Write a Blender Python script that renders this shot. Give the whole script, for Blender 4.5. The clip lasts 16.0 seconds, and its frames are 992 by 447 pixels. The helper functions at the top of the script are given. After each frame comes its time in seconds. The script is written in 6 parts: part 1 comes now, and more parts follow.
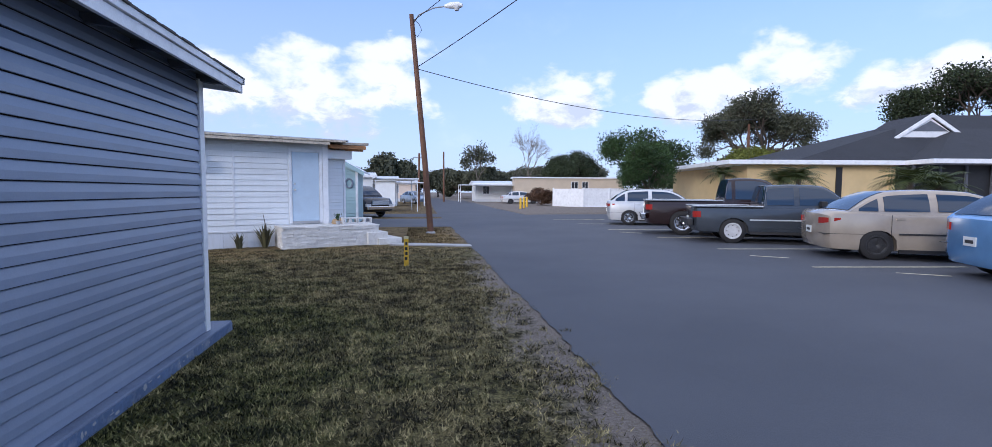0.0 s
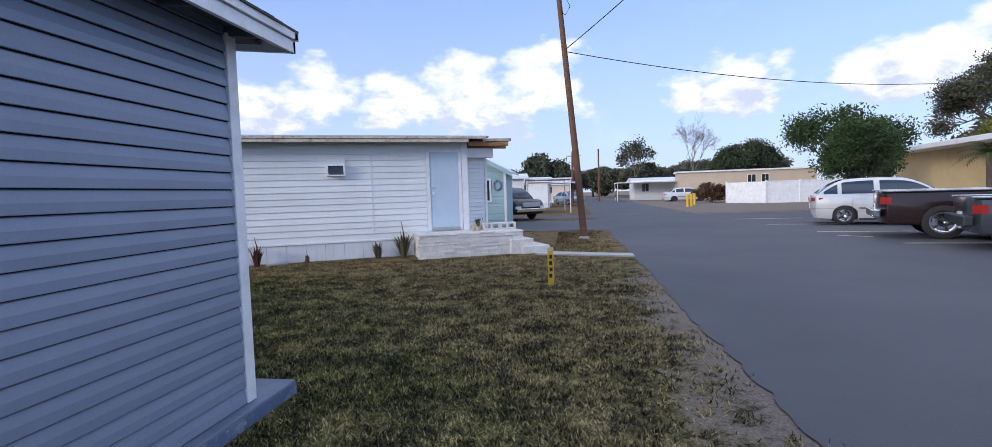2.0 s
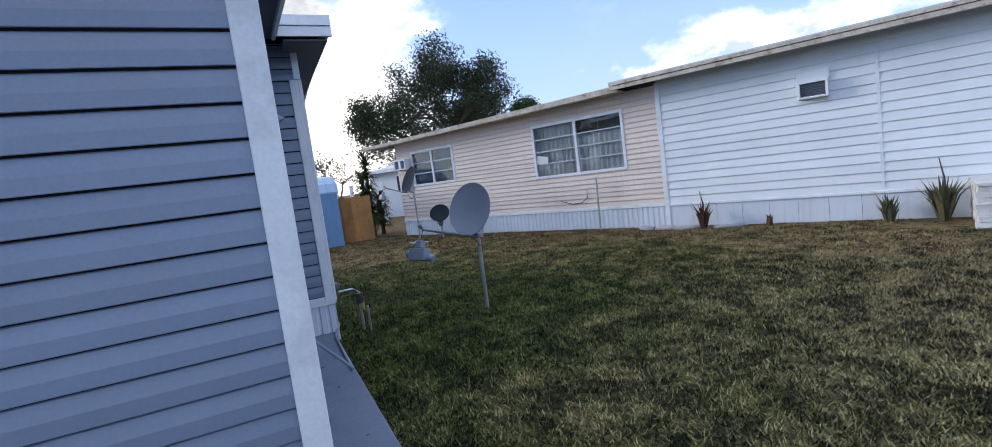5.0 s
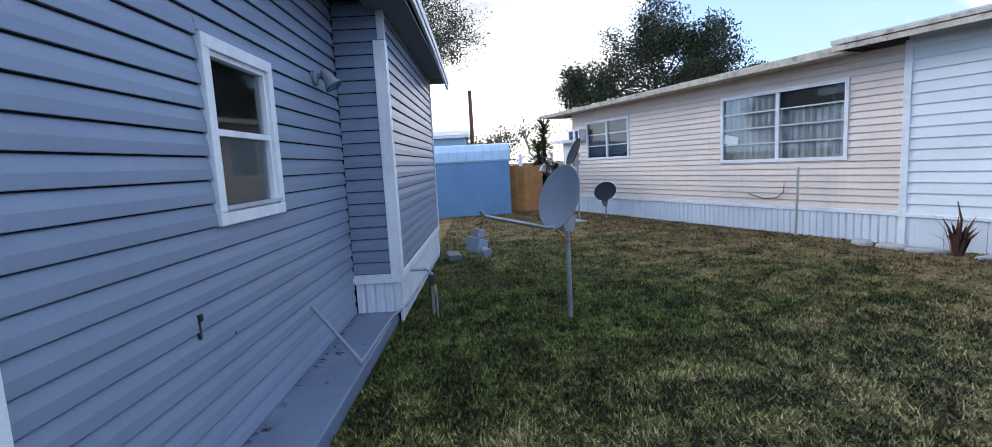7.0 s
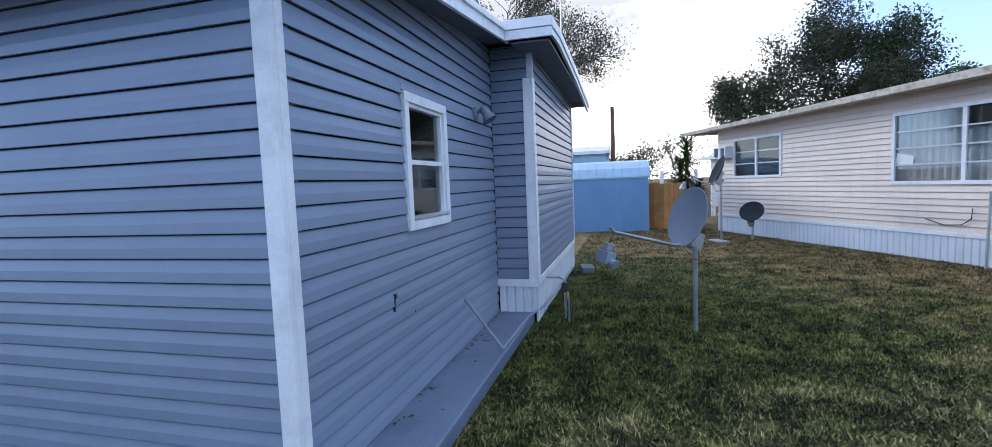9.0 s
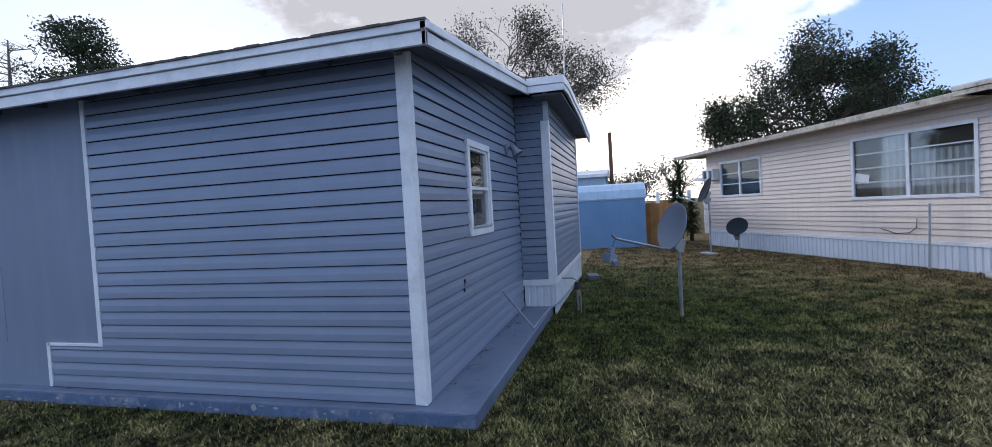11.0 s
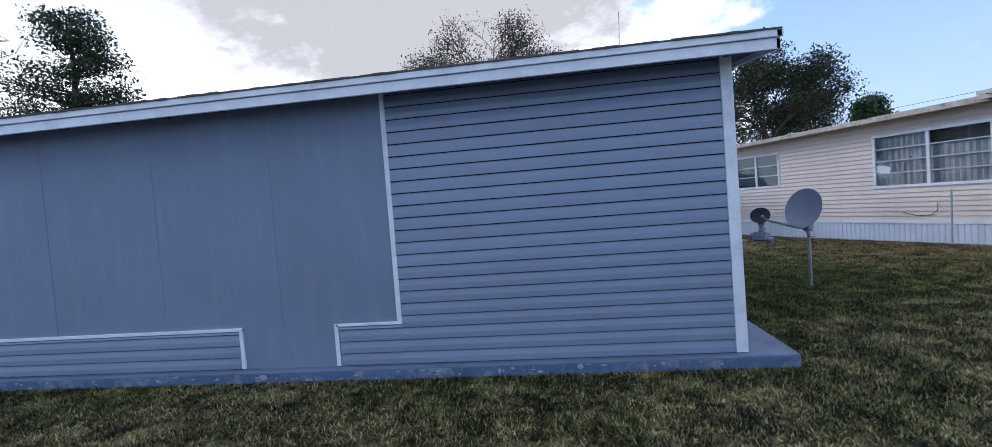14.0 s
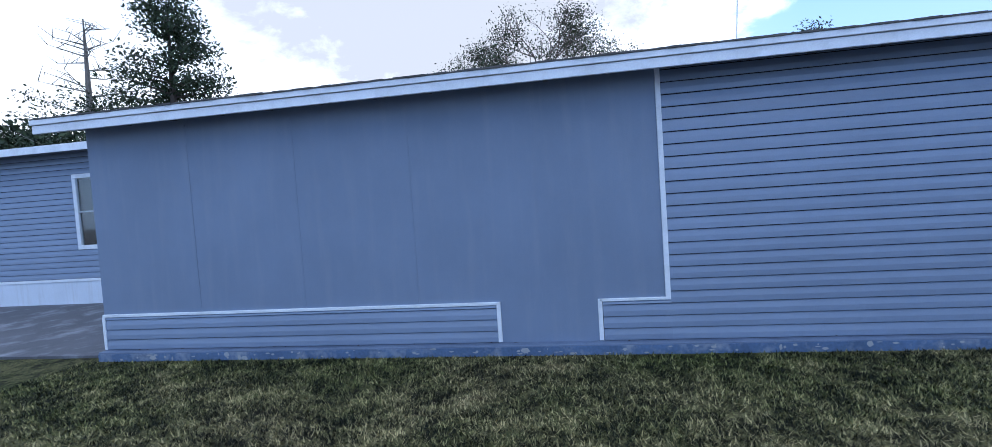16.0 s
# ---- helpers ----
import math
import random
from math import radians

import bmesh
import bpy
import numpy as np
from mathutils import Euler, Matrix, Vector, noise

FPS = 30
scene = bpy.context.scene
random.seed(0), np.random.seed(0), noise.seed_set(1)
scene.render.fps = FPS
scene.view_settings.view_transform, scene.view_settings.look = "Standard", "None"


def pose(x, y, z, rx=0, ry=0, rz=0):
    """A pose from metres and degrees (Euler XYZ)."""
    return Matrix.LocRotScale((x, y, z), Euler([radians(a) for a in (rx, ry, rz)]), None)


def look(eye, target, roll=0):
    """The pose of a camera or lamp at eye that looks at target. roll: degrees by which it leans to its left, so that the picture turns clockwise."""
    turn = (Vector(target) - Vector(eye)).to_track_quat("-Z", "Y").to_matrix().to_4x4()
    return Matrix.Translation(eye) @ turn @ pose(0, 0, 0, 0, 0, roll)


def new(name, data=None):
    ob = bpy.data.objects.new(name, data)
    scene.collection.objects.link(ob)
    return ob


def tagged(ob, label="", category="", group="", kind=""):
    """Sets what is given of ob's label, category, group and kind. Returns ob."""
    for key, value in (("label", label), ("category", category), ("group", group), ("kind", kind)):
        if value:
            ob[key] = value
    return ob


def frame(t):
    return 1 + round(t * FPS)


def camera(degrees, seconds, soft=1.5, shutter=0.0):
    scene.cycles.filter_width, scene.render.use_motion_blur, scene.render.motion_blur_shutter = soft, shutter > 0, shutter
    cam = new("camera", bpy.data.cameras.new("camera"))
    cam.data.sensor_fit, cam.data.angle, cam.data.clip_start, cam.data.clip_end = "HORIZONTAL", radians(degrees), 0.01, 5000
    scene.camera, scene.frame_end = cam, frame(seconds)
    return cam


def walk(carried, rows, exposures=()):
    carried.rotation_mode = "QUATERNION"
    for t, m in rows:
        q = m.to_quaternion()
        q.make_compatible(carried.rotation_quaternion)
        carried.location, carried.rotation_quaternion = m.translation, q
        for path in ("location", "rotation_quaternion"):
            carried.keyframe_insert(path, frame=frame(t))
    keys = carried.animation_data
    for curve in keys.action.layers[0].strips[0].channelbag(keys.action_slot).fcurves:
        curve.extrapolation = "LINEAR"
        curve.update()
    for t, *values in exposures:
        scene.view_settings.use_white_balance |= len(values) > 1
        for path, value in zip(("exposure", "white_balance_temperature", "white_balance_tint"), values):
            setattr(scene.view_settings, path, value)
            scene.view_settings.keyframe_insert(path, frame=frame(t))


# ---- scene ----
cam = camera(89.9, 16.0, soft=0.5)
METRES, EYE, TILT, LEAN, TURN = 14.563, 1.5, 0.0, 0.0, -9.2
ROWS = [
    (0.0, 0.0, 0.0, 0.0, 0.02, -3.68, -0.28),
    (0.5, -0.0043, 0.0368, 0.0012, 3.08, -3.91, 1.78),
    (1.0, -0.0085, 0.0757, 0.0011, 10.2, -3.14, 0.59),
    (1.5, -0.0135, 0.1149, -0.002, 11.64, -4.25, 1.15),
    (2.0, -0.0147, 0.152, -0.0023, 17.72, -3.41, 1.75),
    (2.5, -0.0232, 0.1883, -0.0039, 26.84, -3.53, 1.3),
    (3.0, -0.0317, 0.222, -0.0036, 36.61, -3.54, 3.09),
    (3.5, -0.0401, 0.2571, -0.0032, 44.9, -5.62, 1.07),
    (4.0, -0.0533, 0.2893, -0.0029, 55.61, -5.34, 2.97),
    (6.5, -0.1174, 0.4198, -0.0054, 91.1, -7.5, 6.17),
    (7.0, -0.1301, 0.4367, -0.004, 98.2, -6.89, 3.05),
    (7.5, -0.1303, 0.446, -0.0046, 114.58, -6.94, 1.68),
    (8.0, -0.1189, 0.444, -0.0043, 126.56, -8.71, 0.69),
    (8.5, -0.1031, 0.4396, -0.0027, 123.61, -9.05, 2.91),
    (9.0, -0.0914, 0.4498, -0.0003, 114.19, -4.52, 2.31),
    (9.5, -0.0749, 0.4659, 0.001, 116.33, -3.09, 3.93),
    (12.0, 0.0555, 0.4327, -0.0049, 112.96, -1.06, 2.93),
    (12.5, 0.0755, 0.3991, -0.004, 115.59, -0.85, 3.9),
    (13.0, 0.0879, 0.363, -0.0031, 111.36, -1.28, 4.71),
    (13.5, 0.1006, 0.3229, -0.0015, 109.45, -1.34, 5.15),
    (14.0, 0.1122, 0.2856, -0.0017, 106.78, -1.97, 4.37),
    (14.5, 0.1233, 0.2469, -0.0018, 107.0, -1.97, 4.15),
    (15.0, 0.1355, 0.2088, -0.0024, 108.92, -2.36, 4.14),
    (15.5, 0.1458, 0.1735, -0.0033, 107.77, -2.76, 3.22),
    (16.0, 0.1611, 0.1345, -0.0019, 108.66, -2.58, 3.85),
]
EXPOSURES = [(0.0, 0.02, 5560, 17), (2.5, 0.02, 5900, 16), (4.0, 0.12, 5850, 14), (6.5, 0.40, 5560, 10), (8.0, 0.57, 5660, 10), (9.5, 0.46, 5420, 10), (12.0, -0.22, 5750, 14), (13.0, -0.31, 5700, 14), (14.0, 0.12, 5550, 12), (14.5, 0.18, 5380, 10), (15.0, 0.06, 5260, 10), (15.5, 0.49, 5180, 10), (16.0, 0.46, 5120, 10)]
walk_rows = [(t, pose(0, 0, EYE, TILT, LEAN, TURN) @ pose(METRES * x, METRES * y, METRES * z, 90 + pitch, roll, yaw)) for t, x, y, z, yaw, pitch, roll in ROWS]
walk(cam, walk_rows, EXPOSURES)

# ---- world and sun ----
SUN_AZ, SUN_EL = 136.0, 16.0          # azimuth from +y towards -x, elevation
sun_dir = Vector((-math.sin(radians(SUN_AZ)) * math.cos(radians(SUN_EL)), math.cos(radians(SUN_AZ)) * math.cos(radians(SUN_EL)), math.sin(radians(SUN_EL))))
world = bpy.data.worlds.new("world")
scene.world = world
world.use_nodes = True


class N:
    """A short hand for building node trees."""

    def __init__(self, tree):
        self.t = tree

    def add(self, kind, ins=None, **props):
        n = self.t.nodes.new(kind)
        for k, v in props.items():
            setattr(n, k, v)
        for k, v in (ins or {}).items():
            self.put(n.inputs[k], v)
        return n

    def put(self, socket, v):
        if isinstance(v, bpy.types.NodeSocket):
            self.t.links.new(v, socket)
        else:
            socket.default_value = v

    def math(self, op, a, b=0.0, c=None, clamp=False):
        n = self.add("ShaderNodeMath", {0: a, 1: b}, operation=op, use_clamp=clamp)
        if c is not None:
            self.put(n.inputs[2], c)
        return n.outputs[0]

    def ramp(self, fac, stops, interp="LINEAR"):
        n = self.add("ShaderNodeValToRGB", {0: fac})
        n.color_ramp.interpolation = interp
        el = n.color_ramp.elements
        while len(el) < len(stops):
            el.new(0.5)
        for e, (p, c) in zip(el, stops):
            e.position = p
            e.color = (*c, 1) if not isinstance(c, (int, float)) else (c, c, c, 1)
        return n.outputs[0]

    def mix(self, fac, a, b, blend="MIX"):
        n = self.add("ShaderNodeMix", data_type="RGBA", blend_type=blend)
        self.put(n.inputs[0], fac)
        self.put(n.inputs[6], a if isinstance(a, bpy.types.NodeSocket) else (*a, 1))
        self.put(n.inputs[7], b if isinstance(b, bpy.types.NodeSocket) else (*b, 1))
        return n.outputs[2]

    def noise(self, vec, scale, detail=4.0, rough=0.55, dist=0.0):
        return self.add("ShaderNodeTexNoise", {"Vector": vec, "Scale": scale, "Detail": detail, "Roughness": rough, "Distortion": dist}).outputs[0]

    def sep(self, vec):
        return self.add("ShaderNodeSeparateXYZ", {0: vec}).outputs

    def comb(self, x, y, z):
        return self.add("ShaderNodeCombineXYZ", {0: x, 1: y, 2: z}).outputs[0]


def build_sky():
    n = N(world.node_tree)
    n.t.nodes.clear()
    gen = n.add("ShaderNodeTexCoord").outputs["Generated"]
    d = n.add("ShaderNodeVectorMath", {0: gen}, operation="NORMALIZE").outputs[0]
    x, y, z = n.sep(d)
    az = n.math("MULTIPLY", n.math("ARCTAN2", n.math("MULTIPLY", x, -1.0), y), 57.2958)
    el = n.math("MULTIPLY", n.math("ARCSINE", z), 57.2958)
    sky = n.add("ShaderNodeTexSky", sky_type="NISHITA", sun_disc=False)
    sky.sun_elevation, sky.sun_rotation = radians(SUN_EL), radians(-SUN_AZ)
    sky.air_density, sky.dust_density, sky.ozone_density = 1.0, 0.4, 2.5
    base = n.mix(1.0, sky.outputs[0], (SKY_GAIN * 0.80, SKY_GAIN * 0.95, SKY_GAIN * 1.15), "MULTIPLY")
    base = n.mix(0.5, base, SKY_BLUE)
    # fair-weather cumulus in a row to the north, one tower to the north-west, a grey deck before the sun
    cv = n.comb(n.math("MULTIPLY", x, 1.0), n.math("MULTIPLY", y, 1.0), n.math("MULTIPLY", z, 1.7))
    lump = n.noise(cv, 9.0, 3.0, 0.5)
    fine = n.noise(cv, 20.0, 8.0, 0.6, 0.2)
    rough = n.math("ADD", n.math("MULTIPLY_ADD", lump, 3.4, -1.7), n.math("MULTIPLY_ADD", fine, 1.9, -0.95))
    heap = None
    for a, e, ra, re_ in ((12, 10.5, 12, 4.5), (3, 13.0, 5, 4.0), (-16.5, 10.5, 6, 3.4), (-32, 10.0, 9, 3.2), (-39, 12.0, 5, 3.5), (-50, 9.5, 7, 2.5), (38, 9.5, 12, 3.2), (28, 11.5, 5, 3.4), (76, 17.5, 7, 5.0), (-75, 11, 14, 4), (-105, 13, 12, 5)):
        du = n.math("MULTIPLY", n.math("SUBTRACT", az, a), 1 / ra)
        dv = n.math("MULTIPLY", n.math("SUBTRACT", el, e), 1 / re_)
        q = n.math("SUBTRACT", 1.0, n.math("ADD", n.math("MULTIPLY", du, du), n.math("MULTIPLY", dv, dv)))
        heap = q if heap is None else n.math("MAXIMUM", heap, q)
    heap = n.math("MAXIMUM", heap, -1.6)
    dens = n.math("ADD", heap, n.math("MULTIPLY", rough, 1.05))
    mask = n.ramp(n.math("MULTIPLY_ADD", dens, 0.5, 0.5), [(0.42, 0.0), (0.86, 1.0)], "EASE")
    under = n.ramp(n.math("ADD", n.math("MULTIPLY", el, 0.1), n.math("MULTIPLY_ADD", fine, 1.6, -0.8)), [(0.72, 0.0), (1.25, 1.0)])
    white = n.mix(under, (0.58, 0.62, 0.69), (0.86, 0.86, 0.85))
    # the west: bright haze low down, a grey deck above it
    west = n.ramp(n.math("MULTIPLY", n.math("ABSOLUTE", n.math("SUBTRACT", az, 118.0)), 0.01), [(0.22, 1.0), (0.52, 0.0)], "EASE")
    haze = n.mix(n.math("MULTIPLY", west, n.ramp(n.math("MULTIPLY", el, 0.02), [(0.15, 1.0), (0.8, 0.3)])), base, (0.86, 0.81, 0.74))
    low = n.ramp(n.math("MULTIPLY", el, 0.05), [(0.0, 0.85), (0.45, 0.45), (1.0, 0.0)])
    haze = n.mix(low, haze, n.mix(west, (0.56, 0.64, 0.77), (1.0, 0.92, 0.78)))
    du = n.math("MULTIPLY", n.math("SUBTRACT", az, 104.0), 1 / 27)
    dv = n.math("MULTIPLY", n.math("SUBTRACT", el, 25.0), 1 / 14)
    deck = n.math("SUBTRACT", 1.0, n.math("ADD", n.math("MULTIPLY", du, du), n.math("MULTIPLY", dv, dv)))
    deck = n.math("MULTIPLY_ADD", n.math("ADD", n.math("MAXIMUM", deck, -1.5), n.math("MULTIPLY", rough, 0.35)), 0.5, 0.5)
    dmask = n.ramp(deck, [(0.5, 0.0), (0.6, 1.0)], "EASE")
    grey = n.mix(n.ramp(n.math("ADD", deck, n.math("MULTIPLY", fine, 0.3)), [(0.6, 0.0), (0.85, 1.0)]), (0.90, 0.85, 0.78), (0.53, 0.49, 0.455))
    # broken cloud over the rest of the sky
    over = n.ramp(n.math("ADD", n.noise(cv, 3.0, 6.0, 0.6), n.math("MULTIPLY", n.ramp(z, [(0.40, 0.0), (0.6, 1.0)]), 0.22)), [(0.60, 0.0), (0.72, 1.0)], "EASE")
    over = n.math("MULTIPLY", over, n.ramp(z, [(0.36, 0.0), (0.5, 1.0)]))
    # cloud edge lit from behind, low in the west
    du = n.math("MULTIPLY", n.math("SUBTRACT", az, 86.0), 1 / 20)
    dv = n.math("MULTIPLY", n.math("SUBTRACT", el, 6.0), 1 / 13)
    glow = n.math("SUBTRACT", 1.0, n.math("ADD", n.math("MULTIPLY", du, du), n.math("MULTIPLY", dv, dv)), clamp=True)
    haze = n.mix(n.math("MULTIPLY", n.ramp(n.math("ADD", glow, n.math("MULTIPLY", rough, 0.10)), [(0.0, 0.0), (0.9, 1.0)], "EASE"), 0.9), haze, (1.75, 1.55, 1.28))
    col = n.mix(mask, haze, white)
    col = n.mix(dmask, col, grey)
    col = n.mix(over, col, (0.95, 0.98, 1.04))
    # thin broken cloud, of nearly one brightness up to the zenith
    gain = n.ramp(z, [(0.34, 1.08 / 3), (0.75, 0.33)])
    col = n.mix(1.0, col, n.mix(1.0, gain, (3 * SKY_ALL, 3 * SKY_ALL, 3 * SKY_ALL), "MULTIPLY"), "MULTIPLY")
    bg = n.add("ShaderNodeBackground", {0: col, 1: 1.0})
    n.t.links.new(bg.outputs[0], n.add("ShaderNodeOutputWorld").inputs[0])


SKY_GAIN, SKY_ALL, SKY_BLUE = 0.14, 1.12, (0.50, 0.63, 0.90)
build_sky()
sun = new("sun", bpy.data.lights.new("sun", "SUN"))
sun.data.energy, sun.data.angle, sun.data.color = 1.8, radians(14), (1.0, 0.90, 0.76)
sun.matrix_world = look(sun_dir * 60, (0, 0, 0))


# ---- materials ----
def mat(name, col, rough=0.6, var=0.12, scale=3.0, fine=60.0, bump=0.0, metal=0.0, stain=None, stain_amt=0.0, spec=0.5, bump_scale=None, streak=False, rand=0.0, island=False):
    m = bpy.data.materials.new(name)
    m.use_nodes = True
    n = N(m.node_tree)
    bsdf = m.node_tree.nodes["Principled BSDF"]
    co = n.add("ShaderNodeTexCoord").outputs["Object"]
    geo = n.add("ShaderNodeNewGeometry")
    wp = geo.outputs["Position"]
    lo = tuple(c * (1 - var) for c in col)
    hi = tuple(min(1, c * (1 + var)) for c in col)
    f = n.math("ADD", n.math("MULTIPLY", n.noise(wp, scale, 5, 0.6), 0.65), n.math("MULTIPLY", n.noise(wp, fine, 2, 0.5), 0.35))
    c = n.mix(n.ramp(f, [(0.35, 0.0), (0.65, 1.0)]), lo, hi)
    if stain:
        sv = wp
        if streak:
            s = n.sep(wp)
            sv = n.comb(n.math("MULTIPLY", s[0], 6.0), n.math("MULTIPLY", s[1], 6.0), n.math("MULTIPLY", s[2], 0.5))
        c = n.mix(n.math("MULTIPLY", n.ramp(n.noise(sv, scale * 1.7, 7, 0.65), [(0.5, 0.0), (0.68, 1.0)]), stain_amt), c, stain)
    if rand:
        src = geo.outputs["Random Per Island"] if island else n.add("ShaderNodeObjectInfo").outputs["Random"]
        c = n.mix(1.0, c, n.ramp(src, [(0.0, 1 - rand), (1.0, 1 + rand * 0.5)]), "MULTIPLY")
    n.put(bsdf.inputs["Base Color"], c)
    n.put(bsdf.inputs["Roughness"], n.math("MULTIPLY_ADD", f, 0.2, rough - 0.1, clamp=True))
    bsdf.inputs["Metallic"].default_value = metal
    bsdf.inputs["Specular IOR Level"].default_value = spec
    if bump:
        b = n.add("ShaderNodeBump", {"Strength": bump, "Distance": 0.02, "Height": n.noise(wp, bump_scale or fine, 4, 0.6)})
        n.put(bsdf.inputs["Normal"], b.outputs[0])
    return m


def glass_mat(name, tint=(0.02, 0.03, 0.04), rough=0.05):
    m = bpy.data.materials.new(name)
    m.use_nodes = True
    b = m.node_tree.nodes["Principled BSDF"]
    b.inputs["Base Color"].default_value = (*tint, 1)
    b.inputs["Roughness"].default_value = rough
    b.inputs["Specular IOR Level"].default_value = 0.9
    return m


def clear_glass(name):
    m = bpy.data.materials.new(name)
    m.use_nodes = True
    n = N(m.node_tree)
    n.t.nodes.clear()
    fr = n.add("ShaderNodeFresnel", {"IOR": 1.5}).outputs[0]
    mixn = n.add("ShaderNodeMixShader", {0: n.math("MULTIPLY_ADD", fr, 0.9, 0.05, clamp=True)})
    n.t.links.new(n.add("ShaderNodeBsdfTransparent", {0: (0.82, 0.86, 0.86, 1)}).outputs[0], mixn.inputs[1])
    n.t.links.new(n.add("ShaderNodeBsdfGlossy", {"Roughness": 0.03}).outputs[0], mixn.inputs[2])
    n.t.links.new(mixn.outputs[0], n.add("ShaderNodeOutputMaterial").inputs[0])
    return m


def leaf_mat(name, dark, light):
    m = bpy.data.materials.new(name)
    m.use_nodes = True
    n = N(m.node_tree)
    b = m.node_tree.nodes["Principled BSDF"]
    geo = n.add("ShaderNodeNewGeometry")
    c = n.mix(geo.outputs["Random Per Island"], dark, light)
    c = n.mix(n.ramp(n.noise(geo.outputs["Position"], 0.6, 3), [(0.4, 0.0), (0.62, 0.5)]), c, tuple(v * 0.55 for v in dark))
    n.put(b.inputs["Base Color"], c)
    b.inputs["Roughness"].default_value = 0.6
    b.inputs["Specular IOR Level"].default_value = 0.25
    return m


SIDING = mat("grey_vinyl", (0.218, 0.264, 0.36), 0.33, 0.08, 1.2, 90, 0.0, spec=0.6, stain=(0.30, 0.34, 0.40), stain_amt=0.08, rand=0.07, streak=True)
STUCCO = mat("grey_board", (0.205, 0.248, 0.338), 0.6, 0.10, 0.9, 140, 0.10, stain=(0.30, 0.325, 0.375), stain_amt=0.2, streak=True)
WHITE = mat("white_paint", (0.82, 0.84, 0.87), 0.45, 0.08, 2.5, 80, 0.04, stain=(0.42, 0.44, 0.46), stain_amt=0.3)
WHITE_METAL = mat("white_sheet_metal", (0.70, 0.74, 0.80), 0.38, 0.07, 1.5, 70, 0.03, stain=(0.45, 0.42, 0.38), stain_amt=0.22, streak=True)
NB_WHITE = mat("white_siding", (0.79, 0.82, 0.84), 0.5, 0.05, 1.4, 80, 0.08, stain=(0.55, 0.55, 0.54), stain_amt=0.10, streak=True, rand=0.06)
NB_TAN = mat("beige_siding", (0.77, 0.655, 0.57), 0.5, 0.06, 1.4, 80, 0.04, stain=(0.52, 0.45, 0.37), stain_amt=0.25, streak=True, rand=0.07)
NB_FASCIA = mat("weathered_cream_board", (0.55, 0.49, 0.40), 0.7, 0.25, 3.5, 50, 0.2, stain=(0.16, 0.10, 0.06), stain_amt=0.75)
RAW_WOOD = mat("bare_wood", (0.45, 0.22, 0.09), 0.7, 0.2, 4, 40, 0.1)
SHINGLE = mat("asphalt_shingle", (0.032, 0.035, 0.045), 0.85, 0.25, 2.0, 60, 0.3, rand=0.25)
ROOFING = mat("dark_roofing_edge", (0.09, 0.085, 0.08), 0.85, 0.3, 5, 60, 0.3)
CONCRETE = mat("painted_concrete", (0.14, 0.175, 0.255), 0.6, 0.16, 2.2, 70, 0.12, stain=(0.08, 0.11, 0.19), stain_amt=0.7)
SLAB_EDGE = mat("blue_painted_slab_edge", (0.10, 0.15, 0.26), 0.6, 0.25, 3.0, 40, 0.15, stain=(0.36, 0.38, 0.42), stain_amt=0.7)
PALE_CONC = mat("pale_concrete", (0.38, 0.385, 0.40), 0.75, 0.12, 2.0, 80, 0.12, stain=(0.25, 0.24, 0.22), stain_amt=0.4)
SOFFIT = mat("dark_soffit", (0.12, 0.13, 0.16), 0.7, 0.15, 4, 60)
DARK = mat("dark_plastic", (0.02, 0.02, 0.022), 0.5, 0.2, 8, 60)
RUBBER = mat("tyre_rubber", (0.018, 0.018, 0.02), 0.8, 0.2, 12, 90, 0.1)
STEEL = mat("galvanised_steel", (0.42, 0.45, 0.48), 0.4, 0.12, 6, 60, 0.03, metal=0.75, stain=(0.25, 0.2, 0.16), stain_amt=0.3)
CHROME = mat("chrome", (0.75, 0.76, 0.78), 0.12, 0.03, 6, 60, metal=1.0)
DISH = mat("grey_dish_paint", (0.215, 0.25, 0.315), 0.5, 0.08, 4, 60, 0.03, stain=(0.24, 0.26, 0.29), stain_amt=0.3)
DISH_DARK = mat("dark_grey_dish_paint", (0.028, 0.034, 0.044), 0.85, 0.12, 4, 60, spec=0.15)
SHED_BLUE = mat("blue_shed_paint", (0.17, 0.31, 0.53), 0.5, 0.08, 1.6, 70, 0.04, stain=(0.12, 0.27, 0.5), stain_amt=0.4, streak=True)
SHED_ROOF = mat("pale_blue_metal_roof", (0.34, 0.48, 0.64), 0.45, 0.1, 2.0, 60, stain=(0.3, 0.36, 0.42), stain_amt=0.3)
FENCE_WOOD = mat("orange_fence_wood", (0.50, 0.25, 0.08), 0.7, 0.2, 3.0, 50, 0.15, rand=0.25, stain=(0.25, 0.12, 0.04), stain_amt=0.4)
POLE_WOOD = mat("brown_pole_wood", (0.15, 0.075, 0.045), 0.8, 0.25, 4.0, 70, 0.3, stain=(0.06, 0.04, 0.03), stain_amt=0.5, streak=True)
YELLOW = mat("yellow_paint", (0.78, 0.48, 0.03), 0.5, 0.1, 6, 70, 0.05, stain=(0.4, 0.25, 0.05), stain_amt=0.4)
STONE = mat("white_painted_stone", (0.72, 0.71, 0.69), 0.7, 0.10, 6.0, 70, 0.5, stain=(0.42, 0.40, 0.37), stain_amt=0.35, rand=0.06)
PAINT_LINE = mat("worn_cream_line_paint", (0.56, 0.52, 0.38), 0.7, 0.2, 5, 60, 0.1, stain=(0.1, 0.1, 0.11), stain_amt=0.7)
